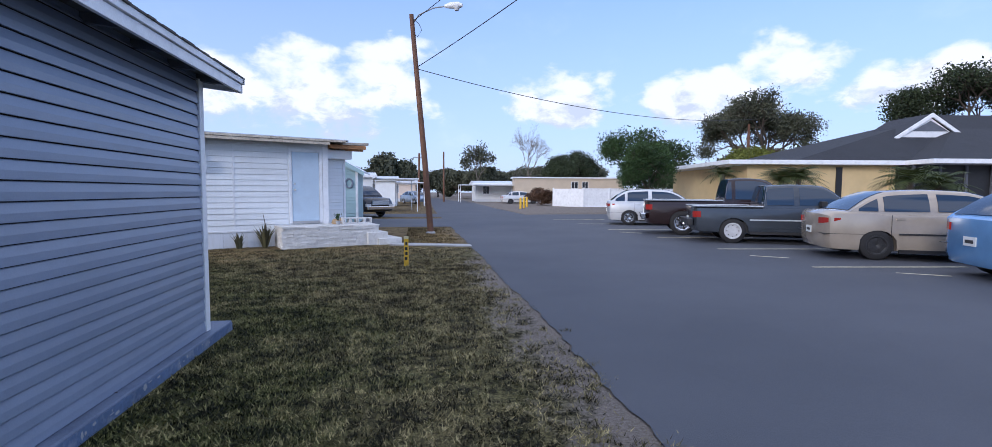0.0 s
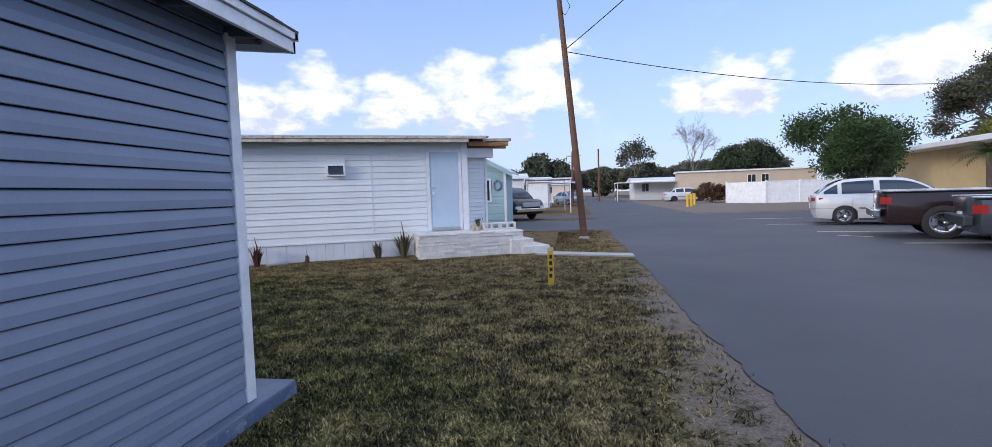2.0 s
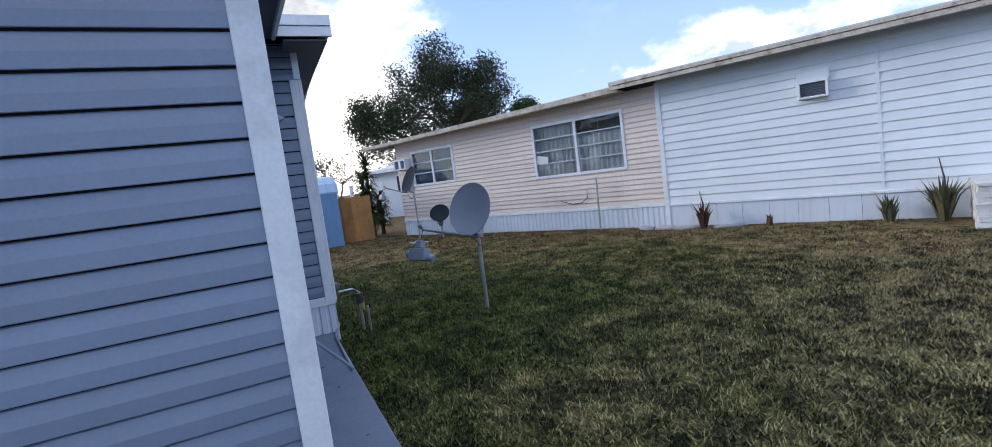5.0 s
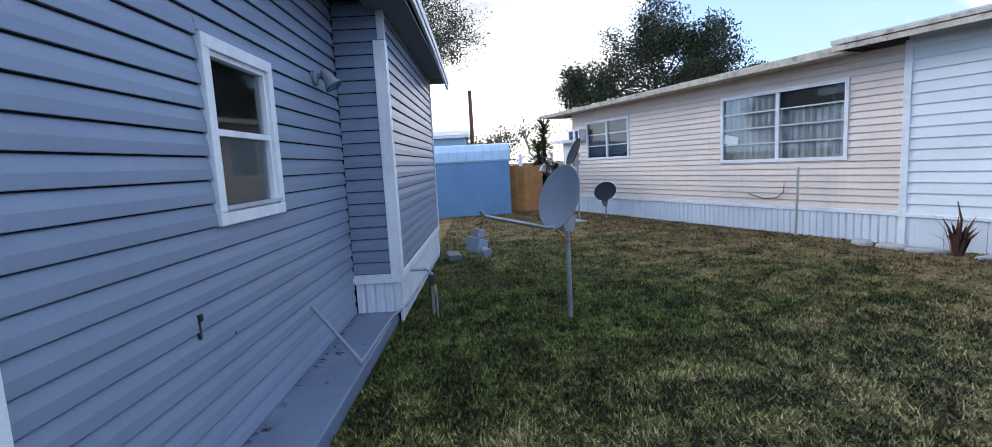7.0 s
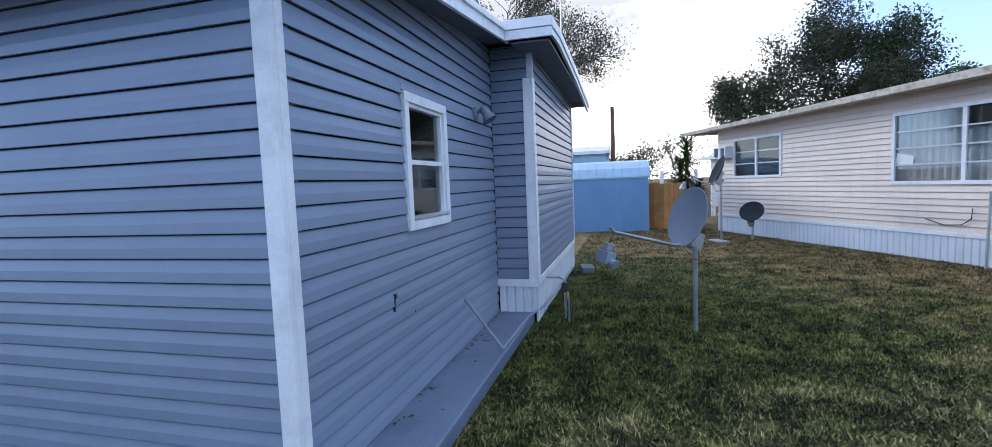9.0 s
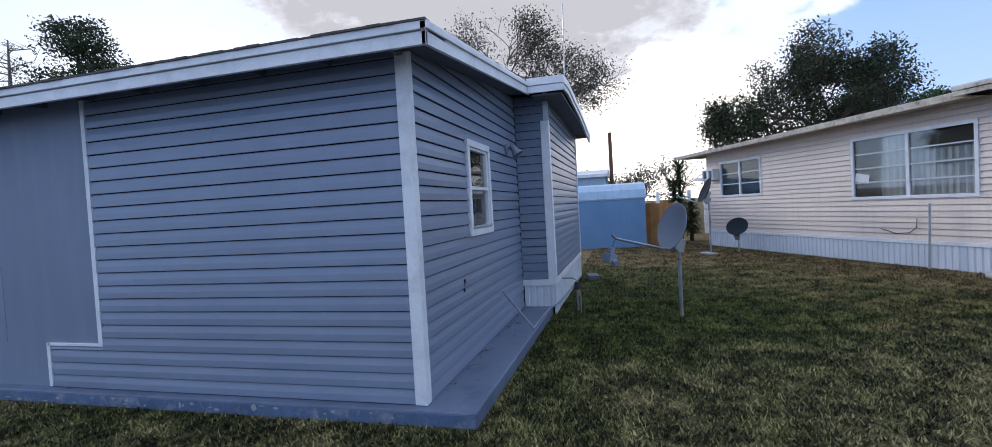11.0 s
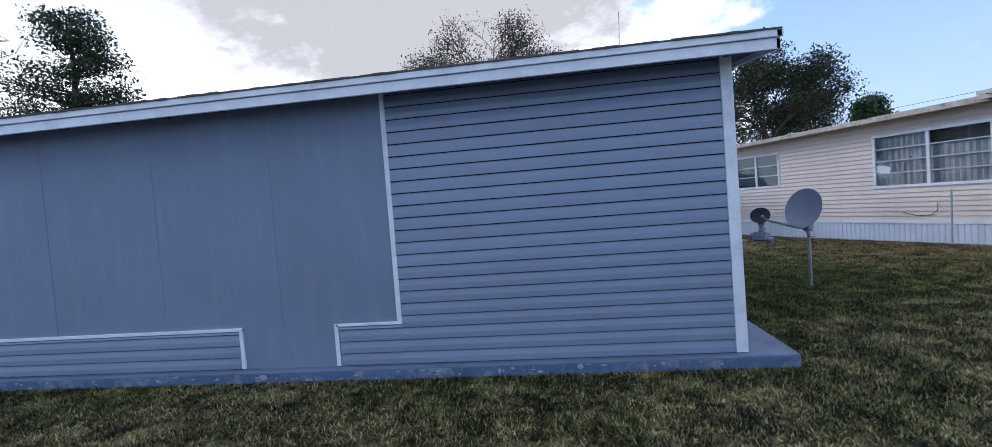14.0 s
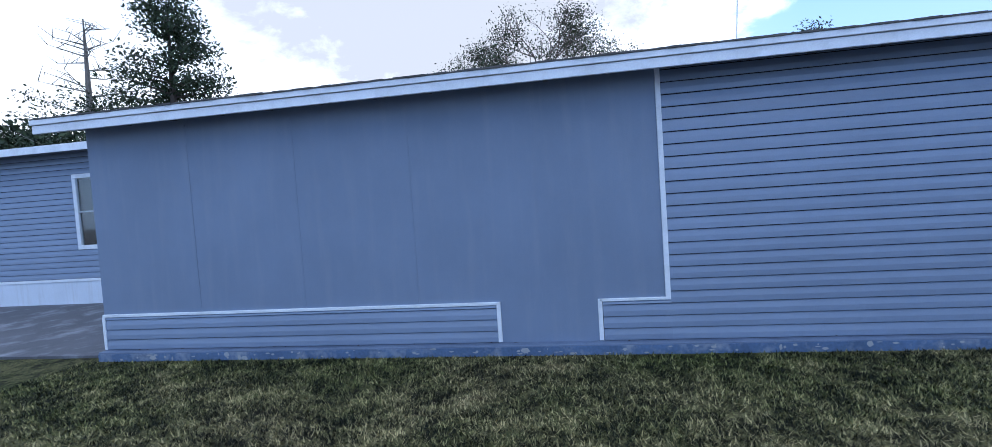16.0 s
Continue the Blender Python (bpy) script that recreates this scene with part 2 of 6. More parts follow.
CLUB_WALL = mat("yellow_stucco", (0.66, 0.50, 0.26), 0.7, 0.08, 1.5, 60, 0.1)
TAN_WALL = mat("tan_trailer_metal", (0.55, 0.46, 0.35), 0.6, 0.07, 1.0, 50)
TEAL = mat("pale_teal_siding", (0.36, 0.52, 0.56), 0.5, 0.07, 1.4, 70, rand=0.06)
BARK = mat("bark", (0.09, 0.07, 0.055), 0.9, 0.3, 4, 40, 0.4)
PALE_BARK = mat("pale_bark", (0.20, 0.175, 0.15), 0.9, 0.25, 4, 40, 0.3)
LEAF = leaf_mat("oak_leaf", (0.018, 0.028, 0.014), (0.075, 0.10, 0.045))
LEAF_MID = leaf_mat("shrub_leaf", (0.02, 0.045, 0.014), (0.075, 0.13, 0.04))
LEAF_BROWN = leaf_mat("brown_leaf", (0.05, 0.025, 0.015), (0.16, 0.09, 0.05))
LEAF_YEL = leaf_mat("yellow_green_leaf", (0.09, 0.11, 0.02), (0.22, 0.24, 0.05))
# dull leaf, paler because the haze over far trees is in its colour
LEAF_DULL = leaf_mat("dull_hazy_leaf", (0.05, 0.06, 0.042), (0.14, 0.145, 0.09))
PALM = leaf_mat("palm_leaf", (0.03, 0.05, 0.015), (0.13, 0.16, 0.05))
AGAVE = leaf_mat("dry_strap_leaf", (0.05, 0.05, 0.03), (0.16, 0.15, 0.08))
SPIKY = leaf_mat("purple_spike_leaf", (0.05, 0.02, 0.02), (0.14, 0.08, 0.05))
CURTAIN = mat("pale_curtain", (0.70, 0.70, 0.75), 0.85, 0.12, 3, 40)
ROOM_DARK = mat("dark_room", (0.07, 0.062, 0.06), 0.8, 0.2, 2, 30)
PAPER = mat("white_paper", (0.8, 0.8, 0.8), 0.7, 0.04, 4, 50)
ALU = mat("aluminium_frame", (0.55, 0.58, 0.62), 0.4, 0.08, 5, 60, metal=0.4)
PANE = glass_mat("window_glass", (0.035, 0.04, 0.05), 0.04)
CLEAR = clear_glass("clear_glass")
CAR_GLASS = glass_mat("car_glass", (0.010, 0.026, 0.055), 0.03)
CAR_GLASS.node_tree.nodes["Principled BSDF"].inputs["Specular IOR Level"].default_value = 0.85
RED_LAMP = mat("red_lamp", (0.30, 0.02, 0.015), 0.2, 0.1, 6, 60)
CLEAR_LAMP = mat("clear_lamp", (0.7, 0.7, 0.7), 0.15, 0.1, 6, 60)
PLATE = mat("plate_white", (0.7, 0.72, 0.7), 0.4, 0.05, 6, 60)
RED_CLOTH = mat("red_cloth", (0.45, 0.05, 0.05), 0.8, 0.1, 6, 60)


def dry_back(n, x, y, mid, patch):
    """How far the back lawn has dried out: brown before the shed, yellow towards the trailer."""
    far = n.math("MULTIPLY_ADD", x, -0.30, -2.45, clamp=True)
    side = n.math("MULTIPLY", n.math("ADD", n.math("MULTIPLY", y, 0.9), n.math("MULTIPLY", x, -0.45)), 0.16)
    side = n.math("ADD", side, -1.42, clamp=True)
    edge = n.math("ADD", n.math("MULTIPLY_ADD", mid, 1.6, -0.8), n.math("MULTIPLY_ADD", patch, 1.4, -0.7))
    hit = n.math("ADD", n.math("MULTIPLY", n.math("MAXIMUM", far, side), 0.9), edge)
    return n.ramp(hit, [(0.22, 0.0), (0.75, 0.85)])


def open_lawn(n, x, y):
    """The open lawn between the two trailers turns more to straw than the strip beside the grey house."""
    f = n.math("MULTIPLY", n.math("MULTIPLY_ADD", y, 0.28, -1.75, clamp=True), n.math("MULTIPLY_ADD", x, 0.22, 1.7, clamp=True))
    return n.math("MULTIPLY", f, 0.20)


def ground_mat():
    m = bpy.data.materials.new("lawn_soil")
    m.use_nodes = True
    n = N(m.node_tree)
    b = m.node_tree.nodes["Principled BSDF"]
    wp = n.add("ShaderNodeNewGeometry").outputs["Position"]
    x, y, z = n.sep(wp)
    patch = n.noise(wp, 0.55, 6, 0.62)
    mid = n.noise(wp, 2.6, 6, 0.65)
    tuft = n.noise(wp, 11.0, 4, 0.7)
    fine = n.noise(wp, 45, 5, 0.75)
    grain = n.ramp(fine, [(0.34, 0.0), (0.66, 1.0)])
    soil = n.mix(grain, (0.12, 0.10, 0.085), (0.30, 0.262, 0.225))
    straw = n.mix(grain, (0.030, 0.025, 0.011), (0.27, 0.235, 0.105))
    green = n.mix(grain, (0.010, 0.013, 0.003), (0.095, 0.11, 0.024))
    # more straw near the road, greener towards the back garden
    dry = n.math("ADD", n.math("ADD", n.math("MULTIPLY_ADD", x, 0.05, 0.14), open_lawn(n, x, y)), n.math("ADD", n.math("MULTIPLY", patch, 0.5), n.math("ADD", n.math("MULTIPLY", mid, 0.35), n.math("MULTIPLY", tuft, 0.2))))
    c = n.mix(n.ramp(dry, [(0.50, 0.0), (0.70, 1.0)]), green, straw)
    c = n.mix(dry_back(n, x, y, mid, patch), c, n.mix(grain, (0.10, 0.065, 0.03), (0.34, 0.25, 0.13)))
    # near-black gaps between the tufts, mixed into the colour by noise
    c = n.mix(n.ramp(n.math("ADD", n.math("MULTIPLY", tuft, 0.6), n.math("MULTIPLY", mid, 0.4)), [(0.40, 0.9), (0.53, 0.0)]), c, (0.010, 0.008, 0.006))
    # bare worn soil along the road's edge
    edge = n.math("ADD", n.math("MULTIPLY_ADD", x, 0.55, -0.27), n.math("ADD", n.math("MULTIPLY_ADD", mid, 1.1, -0.55), n.math("MULTIPLY_ADD", tuft, 0.5, -0.25)))
    edge = n.math("SUBTRACT", edge, n.math("MULTIPLY", n.math("SUBTRACT", y, 10.5, clamp=True), 0.30))
    edge = n.math("SUBTRACT", edge, n.math("MULTIPLY", n.math("SUBTRACT", x, 2.2), 20.0, clamp=True))
    c = n.mix(n.ramp(edge, [(0.18, 0.0), (0.40, 1.0)]), c, soil)
    n.put(b.inputs["Base Color"], c)
    b.inputs["Roughness"].default_value = 0.95
    b.inputs["Specular IOR Level"].default_value = 0.15
    bp = n.add("ShaderNodeBump", {"Strength": 0.7, "Distance": 0.03, "Height": n.math("ADD", fine, mid)})
    n.put(b.inputs["Normal"], bp.outputs[0])
    return m


def road_mat():
    m = bpy.data.materials.new("asphalt")
    m.use_nodes = True
    n = N(m.node_tree)
    b = m.node_tree.nodes["Principled BSDF"]
    wp = n.add("ShaderNodeNewGeometry").outputs["Position"]
    big = n.noise(wp, 0.35, 5, 0.6)
    fine = n.noise(wp, 90, 3, 0.7)
    c = n.mix(n.ramp(big, [(0.35, 0.0), (0.65, 1.0)]), (0.070, 0.075, 0.090), (0.094, 0.099, 0.116))
    c = n.mix(n.math("MULTIPLY", n.ramp(fine, [(0.42, 0.0), (0.7, 1.0)]), 0.4), c, (0.13, 0.135, 0.15))
    spots = n.noise(wp, 7, 4, 0.7)
    c = n.mix(n.ramp(spots, [(0.68, 0.0), (0.74, 0.7)]), c, (0.03, 0.03, 0.034))
    n.put(b.inputs["Base Color"], c)
    b.inputs["Roughness"].default_value = 0.75
    b.inputs["Specular IOR Level"].default_value = 0.35
    n.put(b.inputs["Normal"], n.add("ShaderNodeBump", {"Strength": 0.35, "Distance": 0.01, "Height": fine}).outputs[0])
    return m


# near-black backing of the siding: shade of the board gaps put into colour
GAP_SHADE = mat("siding_gap_shade", (0.015, 0.015, 0.017), 0.9, 0.2, 8, 60)
DIM_CURTAIN = mat("dim_brown_curtain", (0.24, 0.23, 0.25), 0.85, 0.2, 3, 40)
DOOR_BLUE = mat("pale_blue_door_paint", (0.52, 0.64, 0.76), 0.4, 0.05, 2.0, 60, 0.03, stain=(0.42, 0.5, 0.6), stain_amt=0.3)
GROUND, ROAD = ground_mat(), road_mat()


# ---- builders ----
class M:
    """Gathers faces for one mesh."""

    def __init__(self):
        self.v, self.f = [], []

    def poly(self, pts):
        i = len(self.v)
        self.v += [tuple(p) for p in pts]
        self.f.append(tuple(range(i, i + len(pts))))
        return self

    def box(self, x0, x1, y0, y1, z0, z1, m=None):
        c = [(x, y, z) for z in (z0, z1) for x, y in ((x0, y0), (x1, y0), (x1, y1), (x0, y1))]
        return self.hull8(c, m)

    def hull8(self, c, m=None):
        i = len(self.v)
        self.v += [tuple(m @ Vector(p)) if m else tuple(p) for p in c]
        self.f += [tuple(i + k for k in q) for q in ((3, 2, 1, 0), (4, 5, 6, 7), (0, 1, 5, 4), (1, 2, 6, 5), (2, 3, 7, 6), (3, 0, 4, 7))]
        return self

    def loft(self, rings, closed=True, caps=True):
        i, k = len(self.v), len(rings[0])
        for r in rings:
            self.v += [tuple(p) for p in r]
        for a in range(len(rings) - 1):
            for j in range(k if closed else k - 1):
                j2 = (j + 1) % k
                self.f.append((i + a * k + j, i + a * k + j2, i + (a + 1) * k + j2, i + (a + 1) * k + j))
        if caps and closed:
            self.f.append(tuple(i + j for j in reversed(range(k))))
            self.f.append(tuple(i + (len(rings) - 1) * k + j for j in range(k)))
        return self

    def tube(self, pts, radii, n=8, caps=True):
        rings = []
        pts = [Vector(p) for p in pts]
        for a, p in enumerate(pts):
            d = (pts[min(a + 1, len(pts) - 1)] - pts[max(a - 1, 0)]).normalized()
            s = d.cross(Vector((0, 0, 1)) if abs(d.z) < 0.9 else Vector((1, 0, 0))).normalized()
            t = d.cross(s)
            r = radii if isinstance(radii, (int, float)) else radii[a]
            rings.append([p + (s * math.cos(w) + t * math.sin(w)) * r for w in (2 * math.pi * j / n for j in range(n))])
        return self.loft(rings, True, caps)

    def disc(self, c, axis, r, depth, n=20):
        c, axis = Vector(c), Vector(axis).normalized()
        return self.tube([c - axis * depth / 2, c + axis * depth / 2], r, n)

    def prism(self, prof, a, b, m=None):
        """prof: (y, z) points; runs along x from a to b."""
        r = [[(x, y, z) for y, z in prof] for x in (a, b)]
        if m:
            r = [[tuple(m @ Vector(p)) for p in ring] for ring in r]
        return self.loft(r)

    def data(self, name):
        me = bpy.data.meshes.new(name)
        me.from_pydata(self.v, [], self.f)
        bm = bmesh.new()
        bm.from_mesh(me)
        bmesh.ops.recalc_face_normals(bm, faces=bm.faces)
        bm.to_mesh(me)
        bm.free()
        return me


def part(name, geo, material, parent=None, label="", smooth=False, bevel=0.0, m=None):
    me = geo if isinstance(geo, bpy.types.Mesh) else geo.data(name)
    if not me.materials:
        me.materials.append(material)
    if smooth:
        me.polygons.foreach_set("use_smooth", [True] * len(me.polygons))
        me.set_sharp_from_angle(angle=radians(40))
    ob = new(name, me)
    if parent:
        ob.parent = parent
    if m:
        ob.matrix_basis = m
    if bevel:
        b = ob.modifiers.new("bevel", "BEVEL")
        b.width, b.segments, b.limit_method = bevel, 2, "ANGLE"
    if label:
        tagged(ob, label)
    return ob


def thing(name, m, label, category, group="", kind=""):
    e = new(name)
    e.empty_display_size = 0.2
    e.matrix_basis = m
    return tagged(e, label, category, group, kind)


def structure(name, geo, material, label, category, bevel=0.0, m=None, smooth=False):
    return tagged(part(name, geo, material, None, "", smooth, bevel, m), label, category, kind="structure")


def lap(m, x0, x1, z0, h, style="dutch"):
    """One siding course on a wall whose face is y = 0 and looks to -y."""
    if style == "dutch":
        prof = [(0.004, z0 + 0.009), (-0.0195, z0 + 0.0070), (-0.0205, z0 + 0.0095), (-0.0180, z0 + h * 0.50), (-0.0065, z0 + h * 0.97), (-0.003, z0 + h + 0.0005), (0.004, z0 + h + 0.001)]
    else:
        prof = [(0.004, z0 + 0.006), (-0.021, z0 + 0.002), (-0.023, z0 + 0.007), (-0.003, z0 + h + 0.001), (0.004, z0 + h + 0.001)]
    return m.prism(prof, x0, x1)


def siding(parent, x0, x1, z0, z1, h, material, style="dutch", holes=(), first=None):
    """Courses as single boards; holes: (x0, x1, z0, z1) left open; first(z): where a course of that top height begins under a sloping roof."""
    cache = {}
    k = 0
    while z0 + k * h < z1 - 0.01:
        a, hh = z0 + k * h, min(h, z1 - z0 - k * h)
        spans = [(x0, x1)]
        for hx0, hx1, hz0, hz1 in holes:
            if a + hh > hz0 + 0.01 and a < hz1 - 0.01:
                spans = [s for p, q in spans for s in ((p, min(q, hx0)), (max(p, hx1), q)) if s[1] - s[0] > 0.01]
                for u0, u1 in ((max(a, hz1), a + hh), (a, min(a + hh, hz0))):
                    if 0.012 < u1 - u0 < hh - 0.004:
                        part("siding_board", lap(M(), hx0, hx1, 0, u1 - u0, style), material, parent, m=pose(0, 0, u0))
        for p, q in spans:
            if first and first(a + hh) > p:
                g = lap(M(), p, q, 0, hh, style)
                g.v = [(min(q, max(x, first(a + z))), y, z) for x, y, z in g.v]
                part("siding_board", g, material, parent, m=pose(0, 0, a))
                continue
            key = (round(p, 3), round(q, 3), round(hh, 3))
            if key not in cache:
                cache[key] = lap(M(), p, q, 0, hh, style).data("siding_board")
            part("siding_board", cache[key], material, parent, m=pose(0, 0, a))
        k += 1


def window(parent, x0, x1, z0, z1, frame_w, material, bars=(), mull=(), depth=0.05, curtain=None, name="window", glass=None, proud=0.03):
    """A window on a wall facing -y at y = 0: casing, panes, bars and what is behind."""
    w = new(name)
    w.parent = parent
    f = M()
    f.box(x0, x1, -proud, 0.02, z0, z0 + frame_w).box(x0, x1, -proud, 0.02, z1 - frame_w, z1)
    f.box(x0, x0 + frame_w, -proud, 0.02, z0 + frame_w, z1 - frame_w).box(x1 - frame_w, x1, -proud, 0.02, z0 + frame_w, z1 - frame_w)
    part("window_frame", f, material, w, bevel=0.004)
    ix0, ix1, iz0, iz1 = x0 + frame_w, x1 - frame_w, z0 + frame_w, z1 - frame_w
    cols = [ix0, *mull, ix1]
    rows = [iz0, *bars, iz1]
    for a, b in zip(cols, cols[1:]):
        for c, d in zip(rows, rows[1:]):
            p = part("pane", M().box(a, b, 0.006, 0.012, c, d), glass or CLEAR, w)
            p.visible_shadow = False
    for b in bars:
        part("glazing_bar", M().box(ix0, ix1, -0.012, 0.016, b - 0.012, b + 0.012), ALU, w)
    for c in mull:
        part("mullion", M().box(c - 0.03, c + 0.03, -0.02, 0.018, iz0, iz1), material, w)
    return w


def folds(x0, x1, y, z0, z1, n=40, amp=0.02):
    m = M()
    top = [(x0 + (x1 - x0) * i / n, y + amp * math.sin(i * 1.9) + amp * 0.5 * math.sin(i * 0.7), z1) for i in range(n + 1)]
    bot = [(p[0], p[1] * 1.0, z0) for p in top]
    for i in range(n):
        m.poly([bot[i], bot[i + 1], top[i + 1], top[i]])
    back = [(p[0], p[1] + 0.006, p[2]) for p in top]
    backb = [(p[0], p[1] + 0.006, p[2]) for p in bot]
    for i in range(n):
        m.poly([back[i], back[i + 1], backb[i + 1], backb[i]])
    return m


def wall_mesh(x0, x1, z0, z1, thick, holes=()):
    """A wall with openings; its face is y = 0, it reaches back to y = thick."""
    xs = sorted({x0, x1, *[h[0] for h in holes], *[h[1] for h in holes]})
    zs = sorted({z0, z1, *[h[2] for h in holes], *[h[3] for h in holes]})
    m = M()
    for a, b in zip(xs, xs[1:]):
        for c, d in zip(zs, zs[1:]):
            if not any(h[0] <= a and b <= h[1] and h[2] <= c and d <= h[3] for h in holes):
                m.box(a, b, 0, thick, c, d)
    return m


def gz(x, y):
    """Height of the paved ground: the car park lies a little higher than the lawn."""
    s = min(1, max(0, (x - 2.0) / 6.0))
    return 0.10 * s * s * (3 - 2 * s)


def ribbed(x0, x1, z0, z1, step=0.11, y=0.0):
    """One folded sheet of ribbed skirting."""
    pts, x = [], x0
    while x < x1 - 0.01:
        e = min(x1, x + step)
        w_ = e - x
        pts += [(x, -0.014), (x + w_ * 0.55, -0.014), (x + w_ * 0.66, -0.002), (x + w_ * 0.9, -0.002)]
        x += step
    pts.append((x1, -0.014))
    m = M()
    m.loft([[(p, y + q, z) for p, q in pts] + [(p, y + 0.012, z) for p, q in reversed(pts)] for z in (z0, z1)], caps=False)
    return m


# ---- ground ----
def build_ground():
    xs = [-600, -200, -80, -40, -20, -14, -10, -6, -3, -1, 0, 1, 1.5, 2, 3, 4, 5, 6, 7, 8, 9, 14, 20, 40, 80, 200, 600]
    ys = [-600, -200, -60, -25, -10, -5, 0, 5, 10, 15, 20, 30, 45, 70, 110, 200, 600]
    g = M()
    for y in ys:
        for x in xs:
            g.v.append((x, y, gz(x, y)))
    k = len(xs)
    for j in range(len(ys) - 1):
        for i in range(k - 1):
            g.f.append((j * k + i, j * k + i + 1, (j + 1) * k + i + 1, (j + 1) * k + i))
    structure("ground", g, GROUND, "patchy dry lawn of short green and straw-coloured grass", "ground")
    # road with a ragged edge where the soil has washed over it
    r = M()
    rng = random.Random(4)
    ycuts = [-40 + 2.0 * i for i in range(19)] + [-3 + 0.12 * i for i in range(158)] + [16 + 1.0 * i for i in range(90)]
    left = []
    for y in ycuts:
        e = 1.47 + 0.025 * math.sin(y * 1.3) + rng.uniform(-0.03, 0.03)
        if 20.8 < y < 27.5:
            e = 1.47
        e += max(0, y - 40) * 0.02
        left.append((e, y))
    cols = [0, 0.6, 1.2, 2.2, 3.2, 4.2, 5.2, 6.6]
    rings = []
    for e, y in left:
        rings.append([(e + (6.6 + max(0, y - 40) * 0.02 - e) * c / 6.6, y, gz(e + (6.6 - e) * c / 6.6, y) + 0.012) for c in cols])
    r.loft(rings, closed=False, caps=False)
    structure("road", r, ROAD, "grey worn asphalt lane with ragged soil edge", "road")
    pk = M()
    cs = [6.598, 7.0, 7.5, 8.0, 26.0]
    pk.loft([[(c, y, gz(c, y) + 0.012) for c in cs] for y in (-40, 0, 15, 29.5)], closed=False, caps=False)
    structure("car_park", pk, ROAD, "grey asphalt parking bays beside the lane", "pavement")
    d = M()
    d.loft([[(x, y, 0.014) for x in (-9, 1.6)] for y in (21.0, 27.3)], closed=False, caps=False)
    d.loft([[(x, y, 0.014) for x in (-9, 1.6)] for y in (29.2, 33.2)], closed=False, caps=False)
    structure("driveway", d, ROAD, "asphalt driveway between two trailers", "pavement")
    side = M().box(-9, -2.1, -14, -3.9, -0.05, 0.03)
    structure("side_driveway", side, mat("dark_stained_concrete", (0.10, 0.10, 0.11), 0.7, 0.3, 1.2, 60, 0.1, stain=(0.3, 0.31, 0.33), stain_amt=0.8), "dark stained concrete drive beside the grey house", "pavement")
    w = M().hull8([(-0.72, 13.95, -0.05), (1.5, 13.32, -0.05), (1.5, 13.75, -0.05), (-0.72, 14.45, -0.05), (-0.72, 13.95, 0.035), (1.5, 13.32, 0.035), (1.5, 13.75, 0.035), (-0.72, 14.45, 0.035)])
    structure("path", w, PALE_CONC, "pale concrete footpath from the steps to the lane", "pavement", bevel=0.01)
    v = M().box(6.6, 60, 30.2, 43.0, -0.05, 0.14)
    structure("verge", v, GROUND, "strip of brownish grass before the white fence", "ground", bevel=0.03)


build_ground()
for i, (x, y, ln, rot) in enumerate(((7.36, 11.17, 3.2, -7.2), (7.36, 8.19, 3.0, -7.2), (7.05, 17.5, 2.6, -7.2), (6.9, 20.7, 2.6, -6), (6.85, 24.2, 2.6, -5), (7.36, 14.3, 3.0, -7.2), (7.4, 5.2, 3.0, -7.2))):
    structure("parking_line", M().box(0, ln, -0.045, 0.045, 0, 0.004), PAINT_LINE, "worn cream painted line between parking bays", "line", m=pose(x, y, 0.113, 0, 0, rot))
for x, y, rot in ((8.3, 7.4, -35), (7.3, 9.9, -40), (7.0, 16.3, -40)):
    structure("parking_mark", M().box(0, 0.75, -0.03, 0.03, 0, 0.004), PAINT_LINE, "short worn white paint mark on the asphalt", "line", m=pose(x, y, 0.113, 0, 0, rot))


# ---- the grey house ----
HW, HC = -2.06, 5.26                 # front wall's face and the front corner
COURSE = 0.1105


